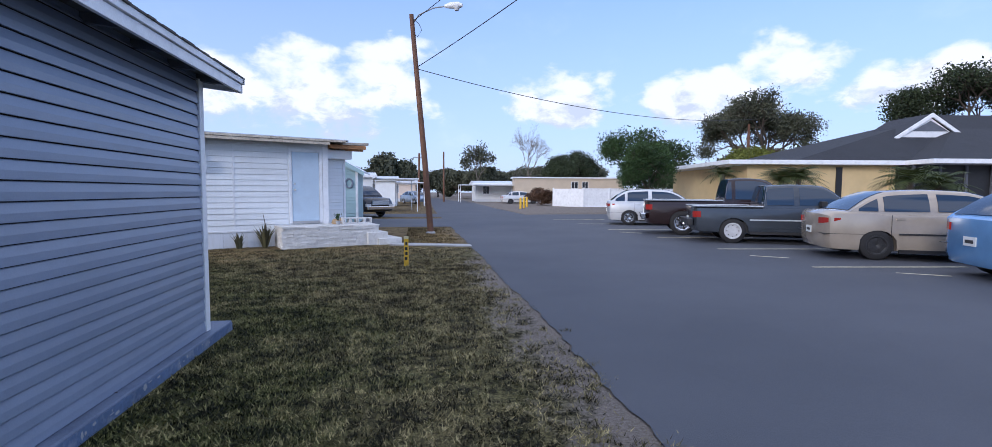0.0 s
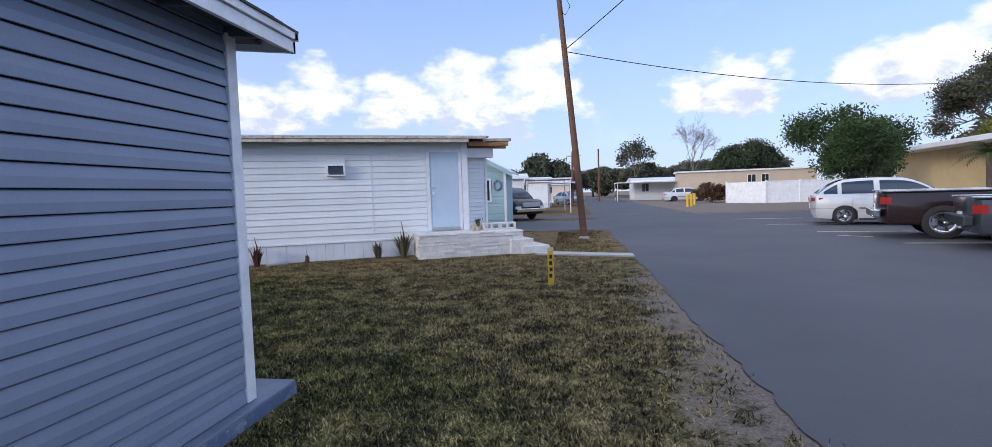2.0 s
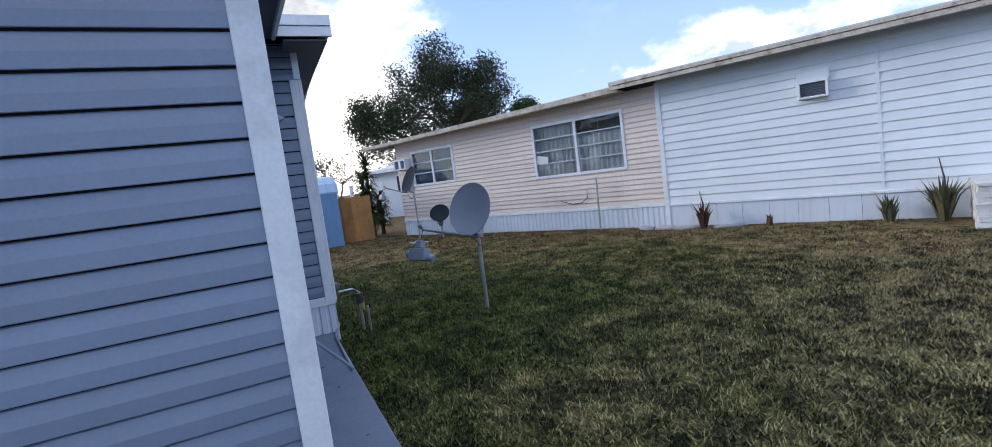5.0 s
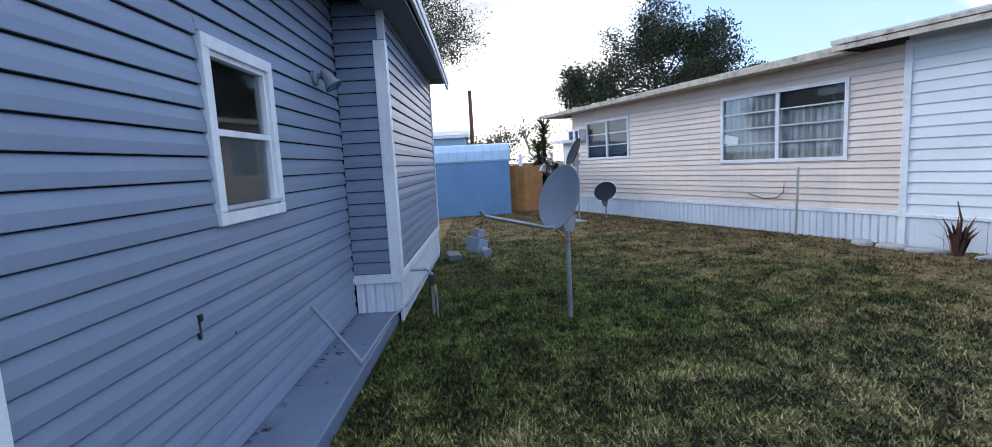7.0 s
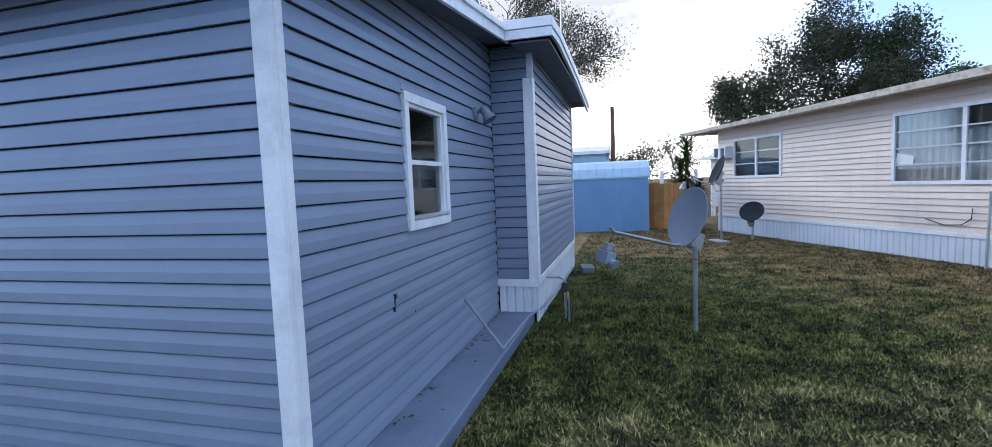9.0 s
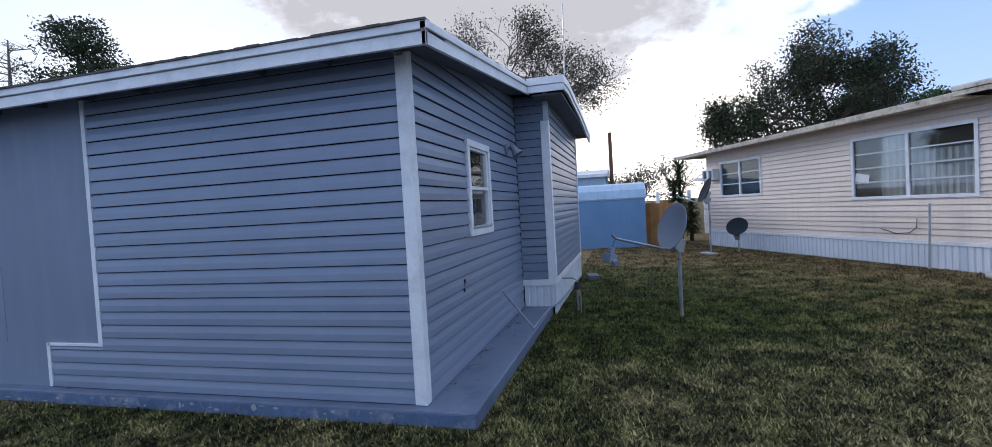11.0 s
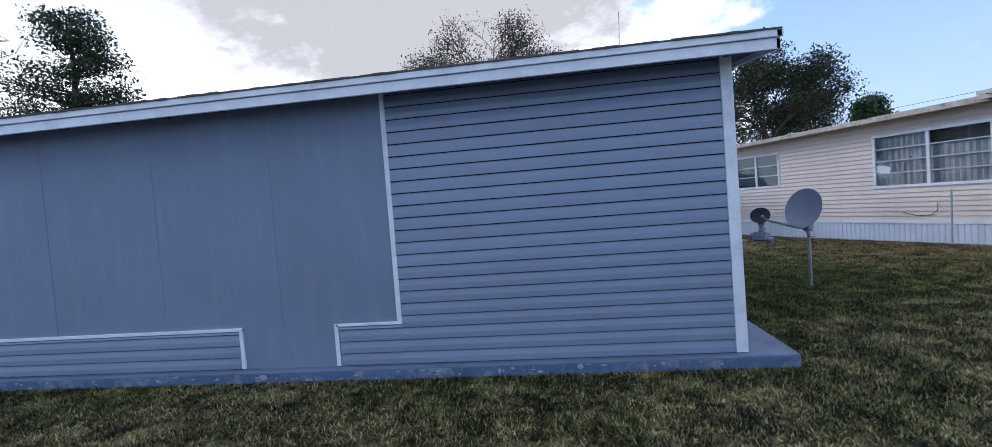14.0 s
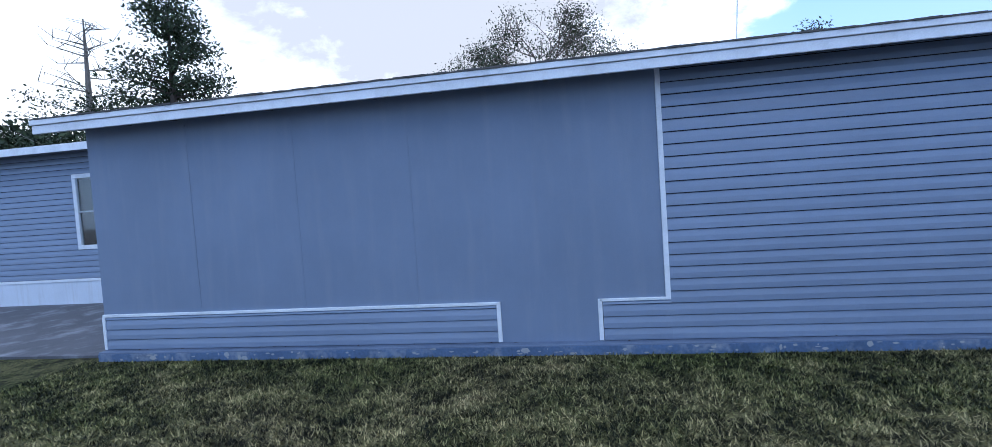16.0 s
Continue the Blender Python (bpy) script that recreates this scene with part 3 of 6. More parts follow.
def build_house():
    h = thing("house", pose(0, 0, 0), "grey vinyl-sided mobile home with white trim on a blue-painted slab", "house")
    # slab
    s = M().box(-5.5, -1.96, -3.75, 5.66, -0.1, 0.105)
    part("slab", s, CONCRETE, h, "grey-blue painted concrete slab", bevel=0.012)
    e = M().box(-1.963, -1.955, -3.745, 5.655, -0.1, 0.085)
    part("slab_edge", e, SLAB_EDGE, h, "chipped dark blue paint on the slab's edge")
    rc = random.Random(21)
    chips = M()
    for k in range(70):
        y, z, a, b = rc.uniform(-3.7, 5.6), 0.015 + 0.065 * rc.random(), rc.uniform(0.006, 0.03), rc.uniform(0.004, 0.014)
        if k % 9 == 0:
            a, b = a * 1.6, 0.028
        chips.poly([(-1.9535, y - a, z), (-1.9535, y - a * 0.2, z - b), (-1.9535, y + a, z - b * 0.3), (-1.9535, y + a * 0.5, z + b), (-1.9535, y - a * 0.6, z + b * 0.8)])
    tagged(part("paint_wear", chips, PALE_CONC, h, "pale chips in the slab's blue paint"), kind="stuff")
    # front wall, faces the lane
    front = part("front_wall", wall_mesh(-3.73, HC, 0.105, 2.62, 0.12), STUCCO, h, "smooth grey board panels with faint streaks", m=pose(HW, 0, 0, 0, 0, 90))
    f = pose(HW, 0, 0, 0, 0, 90)
    # board joints
    for y in (-2.5, -1.28, -0.06, 1.16):
        part("batten_joint", M().box(y - 0.003, y + 0.003, -0.003, 0.002, 0.50, 2.50), STUCCO, h, m=f)
    # sheet added behind the front boards to paint their gaps dark
    part("gap_shade_sheet", M().box(2.32, HC - 0.01, -0.0025, -0.0005, 0.11, 2.57).box(1.71, 2.32, -0.0025, -0.0005, 0.11, 0.48).box(-3.72, 0.73, -0.0025, -0.0005, 0.11, 0.48), GAP_SHADE, h, "black sheet behind the boards, shade of the gaps put into its colour", m=f)
    siding(front, 2.33, HC - 0.065, 0.1055, 2.57, COURSE, SIDING)
    siding(front, 1.72, 2.33, 0.1055, 0.476, COURSE, SIDING)
    siding(front, -3.71, 0.72, 0.1055, 0.473, COURSE, SIDING)
    for a, b, c, d in ((2.285, 2.33, 0.50, 2.56), (1.69, 2.33, 0.475, 0.50), (1.675, 1.715, 0.11, 0.50), (0.715, 0.755, 0.11, 0.50), (-3.735, 0.755, 0.472, 0.502), (-3.745, -3.71, 0.11, 0.475)):
        part("trim_strip", M().box(a, b, -0.022, 0, c, d), WHITE, h, "narrow white trim strip", m=f, bevel=0.003)
    # corner post
    part("corner_trim", M().box(HC - 0.065, HC + 0.028, -0.03, 0.0, 0.11, 2.56).box(HC, HC + 0.028, 0.0, 0.055, 0.11, 2.60), WHITE, h, "white corner trim", m=f, bevel=0.004)
    # north wall of the front room
    nf = pose(0, HC, 0, 0, 0, 180)
    hole = (3.32, 3.92, 1.29, 2.04)
    # wall body coloured near-black, so the gaps between boards look shaded
    north = part("side_wall", wall_mesh(2.18, 5.45, 0.105, 2.60, 0.12, [hole]).hull8([(2.3, 0, 2.60), (5.45, 0, 2.60), (5.45, 0.12, 2.60), (2.3, 0.12, 2.60), (2.3, 0, 2.605), (5.45, 0, 2.96), (5.45, 0.12, 2.96), (2.3, 0.12, 2.605)]), GAP_SHADE, h, m=nf)
    siding(north, 2.12, 5.43, 0.1045, 2.92, COURSE, SIDING, holes=[(3.24, 4.0, 1.21, 2.12)], first=lambda z: 2.0 + (z - 2.585) / 0.112)
    # south closing wall
    part("side_wall", M().box(-5.45, HW - 0.12, -3.72, -3.60, 0.105, 2.60), SIDING, h)
    w = window(h, 3.24, 4.0, 1.21, 2.12, 0.065, WHITE, bars=(1.665,), glass=CLEAR, proud=0.04)
    w.matrix_basis = nf
    part("sash", M().box(3.305, 3.335, -0.02, 0.02, 1.275, 2.055).box(3.905, 3.935, -0.02, 0.02, 1.275, 2.055).box(3.335, 3.905, -0.02, 0.02, 1.275, 1.30).box(3.335, 3.905, -0.02, 0.02, 1.65, 1.682).box(3.335, 3.905, -0.02, 0.02, 2.03, 2.055), WHITE, w, "white inner sash")
    part("sill", M().box(3.30, 3.94, -0.05, -0.02, 1.285, 1.305), ALU, w)
    part("blind", folds(3.26, 3.98, 0.045, 1.2, 2.12, 22, 0.008), DIM_CURTAIN, w, "dark curtain behind the glass")
    # roof of the front room: rises from the lane to the old trailer behind
    ro = M()
    zf, zb = 2.63, 3.02
    y0, y1 = -4.04, 5.55
    ro.hull8([(-1.76, y0, zf - 0.03), (-1.76, y1, zf - 0.03), (-5.3, y1, zb - 0.03), (-5.3, y0, zb - 0.03), (-1.76, y0, zf + 0.015), (-1.76, y1, zf + 0.015), (-5.3, y1, zb + 0.015), (-5.3, y0, zb + 0.015)])
    part("roof", ro, ROOFING, h, "dark felt roof edge")
    tail = M().hull8([(-1.80, 0, zf - 0.115), (-1.80, 0.04, zf - 0.115), (-2.06, 0.04, zf - 0.085), (-2.06, 0, zf - 0.085), (-1.80, 0, zf - 0.03), (-1.80, 0.04, zf - 0.03), (-2.06, 0.04, zf - 0.005), (-2.06, 0, zf - 0.005)]).data("rafter_tail")
    for i in range(17):
        part("rafter_tail", tail, SOFFIT, h, m=pose(0, y0 + 0.3 + i * 0.56, 0))
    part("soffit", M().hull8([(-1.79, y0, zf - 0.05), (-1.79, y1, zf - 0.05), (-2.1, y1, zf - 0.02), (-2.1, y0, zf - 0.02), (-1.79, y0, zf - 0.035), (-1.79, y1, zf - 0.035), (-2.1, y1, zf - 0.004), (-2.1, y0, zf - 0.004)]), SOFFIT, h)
    part("fascia", M().box(-1.785, -1.755, y0, y1, zf - 0.135, zf - 0.052), WHITE, h, "white fascia board", bevel=0.003)
    part("drip_edge", M().box(-1.785, -1.737, y0 - 0.01, y1 + 0.01, zf - 0.046, zf + 0.006), WHITE, h, "white drip board over the fascia", bevel=0.003)
    edge = M()
    rz = random.Random(31)
    for k in range(96):
        e0, e1 = y0 + k * 0.1, y0 + k * 0.1 + 0.1
        edge.box(-1.80, -1.728 + rz.uniform(-0.006, 0.01), e0, min(e1, y1 + 0.015), zf + 0.006, zf + 0.018 + rz.uniform(0, 0.006))
    part("felt_edge", edge, ROOFING, h, "ragged dark felt edge over the fascia")
    for (a, b, c) in ((0.0, 0.135, 0.0), (0.020, 0.046, 0.018)):
        rk = M().hull8([(-1.755 + c, y1 - 0.03, zf - b), (-1.755 + c, y1 + a, zf - b), (-5.22, y1 + a, zb - b), (-5.22, y1 - 0.03, zb - b), (-1.755 + c, y1 - 0.03, zf + 0.004), (-1.755 + c, y1 + a, zf + 0.004), (-5.22, y1 + a, zb + 0.004), (-5.22, y1 - 0.03, zb + 0.004)])
        part("fascia", rk, WHITE, h, "white sloping fascia board", bevel=0.003)
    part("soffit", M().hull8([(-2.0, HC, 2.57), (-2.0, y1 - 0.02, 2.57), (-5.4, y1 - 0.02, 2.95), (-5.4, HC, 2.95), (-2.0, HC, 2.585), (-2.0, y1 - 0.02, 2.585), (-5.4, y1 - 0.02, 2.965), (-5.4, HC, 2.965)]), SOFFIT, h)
    # the trailer behind: x from -5.45 to -9.1
    bx0, bx1, by = -9.05, -5.45, 5.70
    ef = pose(bx1, 0, 0, 0, 0, 90)
    step = part("step_wall", wall_mesh(HC, by, 0.46, 2.98, 0.1), GAP_SHADE, h, m=ef)
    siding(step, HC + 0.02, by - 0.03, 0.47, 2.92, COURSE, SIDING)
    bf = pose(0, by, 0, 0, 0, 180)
    back = part("rear_wall", wall_mesh(-bx1, -bx0, 0.44, 2.98, 0.1), GAP_SHADE, h, m=bf)
    siding(back, -bx1 + 0.01, -bx0 - 0.03, 0.47, 2.98, COURSE, SIDING)
    part("corner_trim", M().box(-bx1 - 0.034, -bx1 + 0.075, -0.034, 0, 0.42, 2.58).box(-bx1 - 0.034, -bx1, 0.0, 0.075, 0.42, 2.58), WHITE, h, "white corner trim with a drip of sealant", m=bf, bevel=0.004)
    part("corner_trim", M().box(-bx1 - 0.03, -bx1 + 0.045, -0.03, 0.03, 2.585, 2.95), ALU, h, "bare upper corner strip", m=bf)
    part("corner_trim", M().box(-bx0 - 0.03, -bx0 + 0.02, -0.03, 0, 0.42, 2.9), WHITE, h, m=bf)
    part("wall", M().box(bx0, bx0 + 0.1, -14, by - 0.1, 0.0, 2.85), SIDING, h)
    # ribbed white skirting
    part("skirting", ribbed(-bx1 - 0.005, -bx0, 0.0, 0.42, 0.09), WHITE_METAL, h, "ribbed white metal skirting", m=bf)
    part("skirting_cap", M().box(-bx1 - 0.02, -bx0, -0.028, 0.0, 0.40, 0.475), WHITE, h, m=bf, bevel=0.004)
    part("skirting", ribbed(HC + 0.03, by + 0.01, 0.105, 0.40, 0.09), WHITE_METAL, h, "ribbed white metal skirting", m=ef)
    part("skirting_cap", M().box(HC, by + 0.02, -0.028, 0.0, 0.385, 0.47), WHITE, h, m=ef, bevel=0.004)
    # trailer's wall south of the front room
    sf = part("wall", wall_mesh(-14, -3.72, 0.50, 3.05, 0.1, [(-7.88, -7.13, 1.15, 2.45)]), GAP_SHADE, h, m=ef)
    siding(sf, -14, -3.74, 0.52, 3.0, COURSE, SIDING, holes=[(-7.95, -7.06, 1.08, 2.52)])
    w2 = window(h, -7.95, -7.06, 1.08, 2.52, 0.08, WHITE, bars=(1.8,), glass=CLEAR)
    w2.matrix_basis = ef
    part("curtain", folds(-7.93, -7.08, 0.035, 1.1, 2.5, 30, 0.010), PAPER, w2, "white curtain behind the glass")
    part("skirting", M().box(-14, -3.74, -0.012, 0.02, 0.0, 0.50), WHITE_METAL, h, "white metal skirting", m=ef)
    part("skirting_cap", M().box(-14, -3.74, -0.03, 0.0, 0.47, 0.52), WHITE, h, m=ef, bevel=0.004)
    # trailer's roof: ridge near the joint, low slope to the west
    t = M()
    yn, ys = 6.0, -14.3
    pr = [(-5.02, 2.98), (-5.6, 3.02), (-7.3, 2.96), (-9.35, 2.80)]
    t.loft([[(x, yy, z + d) for x, z in pr for d in (0.0,)] + [(x, yy, z + 0.05) for x, z in reversed(pr)] for yy in (ys, yn)])
    part("roof", t, ROOFING, h, "low dark felt roof")
    for (x0_, z0_), (x1_, z1_) in zip(pr, pr[1:]):
        for dy, lo, hi in ((0.0, 0.10, -0.035), (0.013, 0.03, 0.055)):
            fa = M().hull8([(x0_, yn - 0.03, z0_ - lo), (x0_, yn + dy, z0_ - lo), (x1_, yn + dy, z1_ - lo), (x1_, yn - 0.03, z1_ - lo), (x0_, yn - 0.03, z0_ + hi), (x0_, yn + dy, z0_ + hi), (x1_, yn + dy, z1_ + hi), (x1_, yn - 0.03, z1_ + hi)])
            part("fascia", fa, WHITE, h, "white two-step fascia board")
    for x0_, x1_, ya, yb, z0_, z1_ in ((-5.035, -5.005, 5.55, yn + 0.01, 2.86, 2.945), (-5.035, -4.992, 5.55, yn + 0.01, 2.95, 3.04), (-5.035, -5.005, ys, -4.06, 2.90, 3.035)):
        part("fascia", M().box(x0_, x1_, ya, yb, z0_, z1_), WHITE, h, "white fascia board", bevel=0.003)
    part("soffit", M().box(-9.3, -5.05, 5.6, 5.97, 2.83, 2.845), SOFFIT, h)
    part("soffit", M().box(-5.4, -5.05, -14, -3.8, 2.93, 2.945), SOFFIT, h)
    # small wall lamp, an old hole and a hook
    lamp = new("wall_lamp")
    lamp.parent = h
    lamp.matrix_basis = pose(-4.82, HC + 0.02, 2.17)
    part("lamp_base", M().tube([(0, -0.012, 0), (0, 0.02, 0), (0, 0.028, 0)], [0.06, 0.06, 0.045], 16), DISH, lamp, "round grey lamp base", smooth=True)
    part("lamp_arm", M().tube([(0, 0.02, 0.0), (0.0, 0.06, 0.03), (0.0, 0.085, 0.02)], 0.016, 8), DISH, lamp, smooth=True)
    part("lamp_head", M().tube([(0.0, 0.07, 0.055), (0.0, 0.085, 0.035), (0.0, 0.12, -0.02), (0.0, 0.15, -0.07)], [0.02, 0.035, 0.045, 0.075], 14), DISH, lamp, "tilted grey flood lamp head", smooth=True)
    part("lamp_lens", M().tube([(0.0, 0.149, -0.0685), (0.0, 0.153, -0.075)], 0.066, 14), PANE, lamp)
    part("wall_slot", M().box(2.985, 3.0, -0.021, 0.0, 0.74, 0.83).box(2.99, 3.015, -0.026, 0.0, 0.82, 0.85), DARK, h, "dark tear in the siding", m=nf)
    part("wall_slot", M().box(3.27, 3.285, -0.021, 0.0, 0.665, 0.68), DARK, h, m=nf)
    # drain pipe leaning from the wall down to the slab
    part("drain_pipe", M().tube([(-4.30, HC - 0.01, 0.52), (-4.30, HC + 0.03, 0.50), (-4.18, HC + 0.37, 0.13)], 0.013, 8), DISH, h, "thin pale drain pipe", smooth=True)
    part("drain_pipe", M().tube([(-4.18, HC + 0.37, 0.12), (-5.2, HC + 0.385, 0.118), (-5.6, HC + 0.475, 0.13), (-6.6, HC + 0.485, 0.10), (-8.6, HC + 0.49, 0.06)], 0.012, 8), DISH, h, "thin white pipe along the slab", smooth=True)


build_house()


def leaf_litter():
    rng = random.Random(8)
    m = M()
    for i in range(70):
        t = rng.random()
        x = -2.2 - 3.2 * t
        y = HC + 0.03 + abs(rng.gauss(0, 0.035))
        if rng.random() < 0.12:
            y = HC + rng.uniform(0.02, 0.36)
        if i % 5 == 0:
            x, y = -2.035 + abs(rng.gauss(0, 0.02)), rng.uniform(-3.5, 5.2)
        a, s = rng.uniform(0, 6.3), rng.uniform(0.008, 0.028)
        c, q = math.cos(a) * s, math.sin(a) * s
        z = 0.108 + rng.uniform(0, 0.01)
        m.poly([(x - c, y - q, z), (x + q * 0.5, y - c * 0.5, z + 0.004), (x + c, y + q, z), (x - q * 0.5, y + c * 0.5, z + 0.002)])
    tagged(part("leaf_litter", m, mat("dead_leaf", (0.06, 0.05, 0.045), 0.9, 0.3, 8, 60)), "dark dead leaves swept along the slab", "leaves", kind="stuff")


leaf_litter()

# ---- the neighbour's trailer ----
NB_ANG = 25.3
NB = pose(-7.75, 12.3, 0, 0, 0, NB_ANG)


def louvre_window(parent, x0, x1, z0, z1, n, name="window"):
    mid = (x0 + x1) / 2
    bars = [z0 + 0.06 + (z1 - z0 - 0.12) * i / n for i in range(1, n)]
    w = window(parent, x0, x1, z0, z1, 0.06, WHITE, bars=bars, mull=(mid,), glass=CLEAR)
    part("curtain", folds(x0 + 0.04, x1 - 0.04, 0.05, z0, z1, 60, 0.008), CURTAIN, w, "pale grey hanging curtain")
    return w


def build_neighbour():
    h = thing("house", NB, "beige and white mobile home with low cream-edged roof", "house")
    L = -7.75
    holes = [(-2.84, -0.70, 1.27, 2.37), (-7.05, -5.52, 1.46, 2.33)]
    tan = part("wall", wall_mesh(L, 0.1, 0.45, 2.75, 0.1, holes), NB_TAN, h)
    siding(tan, L, 0.08, 0.47, 2.72, 0.103, NB_TAN, "lap", holes=[(-2.90, -0.64, 1.21, 2.43), (-7.11, -5.46, 1.40, 2.39)])
    louvre_window(h, -2.90, -0.64, 1.21, 2.43, 4)
    louvre_window(h, -7.11, -5.46, 1.40, 2.39, 3)
    # dark sheet behind the upper panes on one side
    part("upper_pane_sheet", M().box(-1.74, -0.70, 0.02, 0.028, 2.08, 2.37), ROOM_DARK, h, "dark sheet behind the upper panes")
    part("paper", M().box(0, 0.3, 0, 0.003, 0, 0.17), PAPER, h, "white paper taped inside the glass", m=pose(-2.85, 0.0, 1.58, 0, 12, 0))
    # added backing panel; a dim room's darkness is put into its colour
    part("room", M().box(L + 0.1, 5.6, 0.5, 0.55, 0.5, 2.7), ROOM_DARK, h, "panel added behind the windows, the room's darkness in its colour")
    part("skirting", ribbed(L, 0.1, -0.05, 0.42), WHITE_METAL, h, "ribbed white metal skirting")
    part("skirting_cap", M().box(L - 0.01, 0.1, -0.03, 0.0, 0.41, 0.475), WHITE, h, bevel=0.004)
    # west end
    part("wall", M().box(L, L + 0.1, 0.1, 4.2, -0.05, 2.7), NB_TAN, h)
    # white room
    wh = part("wall", wall_mesh(0.1, 5.80, 0.42, 2.85, 0.1), NB_WHITE, h, m=pose(0, -0.04, 0))
    siding(wh, 0.16, 4.75, 0.44, 2.78, 0.148, NB_WHITE, "lap")
    part("trim_strip", M().box(0.07, 0.16, -0.07, -0.03, -0.02, 2.78), WHITE, h, "white joint trim", bevel=0.004)
    part("trim_strip", M().box(3.42, 3.46, -0.064, -0.04, 0.5, 2.66), WHITE, h)
    for k in range(10):
        part("skirting", M().box(0.16 + k * 0.43, 0.16 + k * 0.43 + 0.424, -0.052, -0.034, -0.05, 0.41), WHITE_METAL, h, "flat white skirting panel")
    part("skirting_cap", M().box(0.16, 4.4, -0.075, -0.04, 0.41, 0.455), WHITE, h, bevel=0.004)
    # door
    d = new("door")
    d.parent = h
    part("door_leaf", M().box(4.87, 5.58, -0.058, -0.04, 0.66, 2.55), DOOR_BLUE, d, "plain pale blue-white door", bevel=0.004)
    part("door_frame", M().box(4.78, 4.86, -0.075, -0.035, 0.60, 2.63).box(5.59, 5.67, -0.075, -0.035, 0.60, 2.63).box(4.86, 5.59, -0.075, -0.035, 2.56, 2.63), WHITE, d, bevel=0.004)
    part("threshold", M().box(4.86, 5.59, -0.10, -0.03, 0.60, 0.655), PALE_CONC, d)
    part("door_knob", M().tube([(4.93, -0.06, 1.52), (4.93, -0.11, 1.52)], [0.02, 0.03], 10), CHROME, d, "round metal knob", smooth=True)
    part("lock", M().tube([(4.93, -0.055, 1.68), (4.93, -0.085, 1.68)], 0.024, 10), CHROME, d, smooth=True)
    part("wall_end", M().box(5.68, 5.83, -0.085, 0.4, 0.42, 2.8), WHITE, h, "white corner board")
    # recessed wall of the next room
    nw = part("wall", wall_mesh(5.83, 6.37, 0.4, 2.75, 0.1), NB_WHITE, h, m=pose(0, 0.3, 0))
    siding(nw, 5.84, 6.36, 0.45, 2.7, 0.10, NB_WHITE, "lap")
    part("beam", M().box(5.835, 6.55, 0.0, 0.27, 2.42, 2.66), NB_WHITE, h, "white box beam", bevel=0.01)
    part("wall", M().box(6.30, 6.40, 0.41, 4.8, -0.05, 2.7), NB_WHITE, h)
    part("corner_trim", M().box(6.37, 6.43, 0.26, 0.40, 0.4, 2.7), WHITE, h)
    lw = new("window")
    lw.parent = h
    for i in range(9):
        part("louvre", M().box(6.40, 6.47, 0.6, 1.9, 1.0 + i * 0.14, 1.1 + i * 0.14), ALU, lw, m=pose(0, 0, 0))
    # window unit air conditioner set in the white wall
    ac = new("air_conditioner")
    ac.parent = h
    part("ac_case", M().box(2.42, 2.46, -0.20, -0.05, 2.0, 2.27).box(2.80, 2.84, -0.20, -0.05, 2.0, 2.27).box(2.46, 2.80, -0.20, -0.05, 2.0, 2.03).box(2.46, 2.80, -0.20, -0.05, 2.235, 2.27), WHITE, ac, "white metal case", bevel=0.006)
    part("ac_coil", M().box(2.46, 2.80, -0.14, -0.05, 2.03, 2.235), SOFFIT, ac, "dark finned coil")
    for i in range(8):
        part("grille_slat", M().box(2.46, 2.80, -0.165, -0.150, 2.04 + i * 0.024, 2.046 + i * 0.024), DISH, ac)
    part("ac_board", M().box(2.41, 2.85, -0.095, -0.05, 2.275, 2.44), NB_WHITE, ac, "plain white board over the unit", bevel=0.004)
    ac2 = new("air_conditioner")
    ac2.parent = h
    part("ac_case", M().box(-7.66, -7.16, -0.22, -0.02, 1.92, 1.96).box(-7.66, -7.16, -0.22, -0.02, 2.18, 2.22).box(-7.66, -7.62, -0.22, -0.02, 1.96, 2.18).box(-7.20, -7.16, -0.22, -0.02, 1.96, 2.18), WHITE, ac2, "white metal case", bevel=0.006)
    part("ac_coil", M().box(-7.62, -7.20, -0.17, -0.03, 1.96, 2.18), SOFFIT, ac2, "dark finned coil")
    part("ac_panel", M().box(-7.45, -7.36, -0.215, -0.17, 1.96, 2.18), WHITE, ac2)
    for i in range(6):
        part("grille_slat", M().box(-7.62, -7.20, -0.20, -0.185, 1.975 + i * 0.034, 1.985 + i * 0.034), DISH, ac2)
    # roofs
    r1 = M().hull8([(-8.75, -0.42, 2.68), (-0.5, -0.42, 2.80), (-0.5, 4.6, 2.9), (-8.75, 4.6, 2.78), (-8.75, -0.42, 2.71), (-0.5, -0.42, 2.83), (-0.5, 4.6, 2.93), (-8.75, 4.6, 2.81)])
    part("roof", r1, ROOFING, h, "flat roof")
    r2 = M().hull8([(-0.62, -0.48, 2.86), (6.3, -0.48, 2.88), (6.3, 4.8, 3.0), (-0.62, 4.8, 2.98), (-0.62, -0.48, 2.89), (6.3, -0.48, 2.91), (6.3, 4.8, 3.03), (-0.62, 4.8, 3.01)])
    part("roof", r2, ROOFING, h, "flat roof")
    part("soffit", M().hull8([(-8.7, -0.40, 2.64), (-0.5, -0.40, 2.74), (-0.5, 0.0, 2.74), (-8.7, 0.0, 2.64), (-8.7, -0.40, 2.655), (-0.5, -0.40, 2.755), (-0.5, 0.0, 2.755), (-8.7, 0.0, 2.655)]), NB_FASCIA, h)
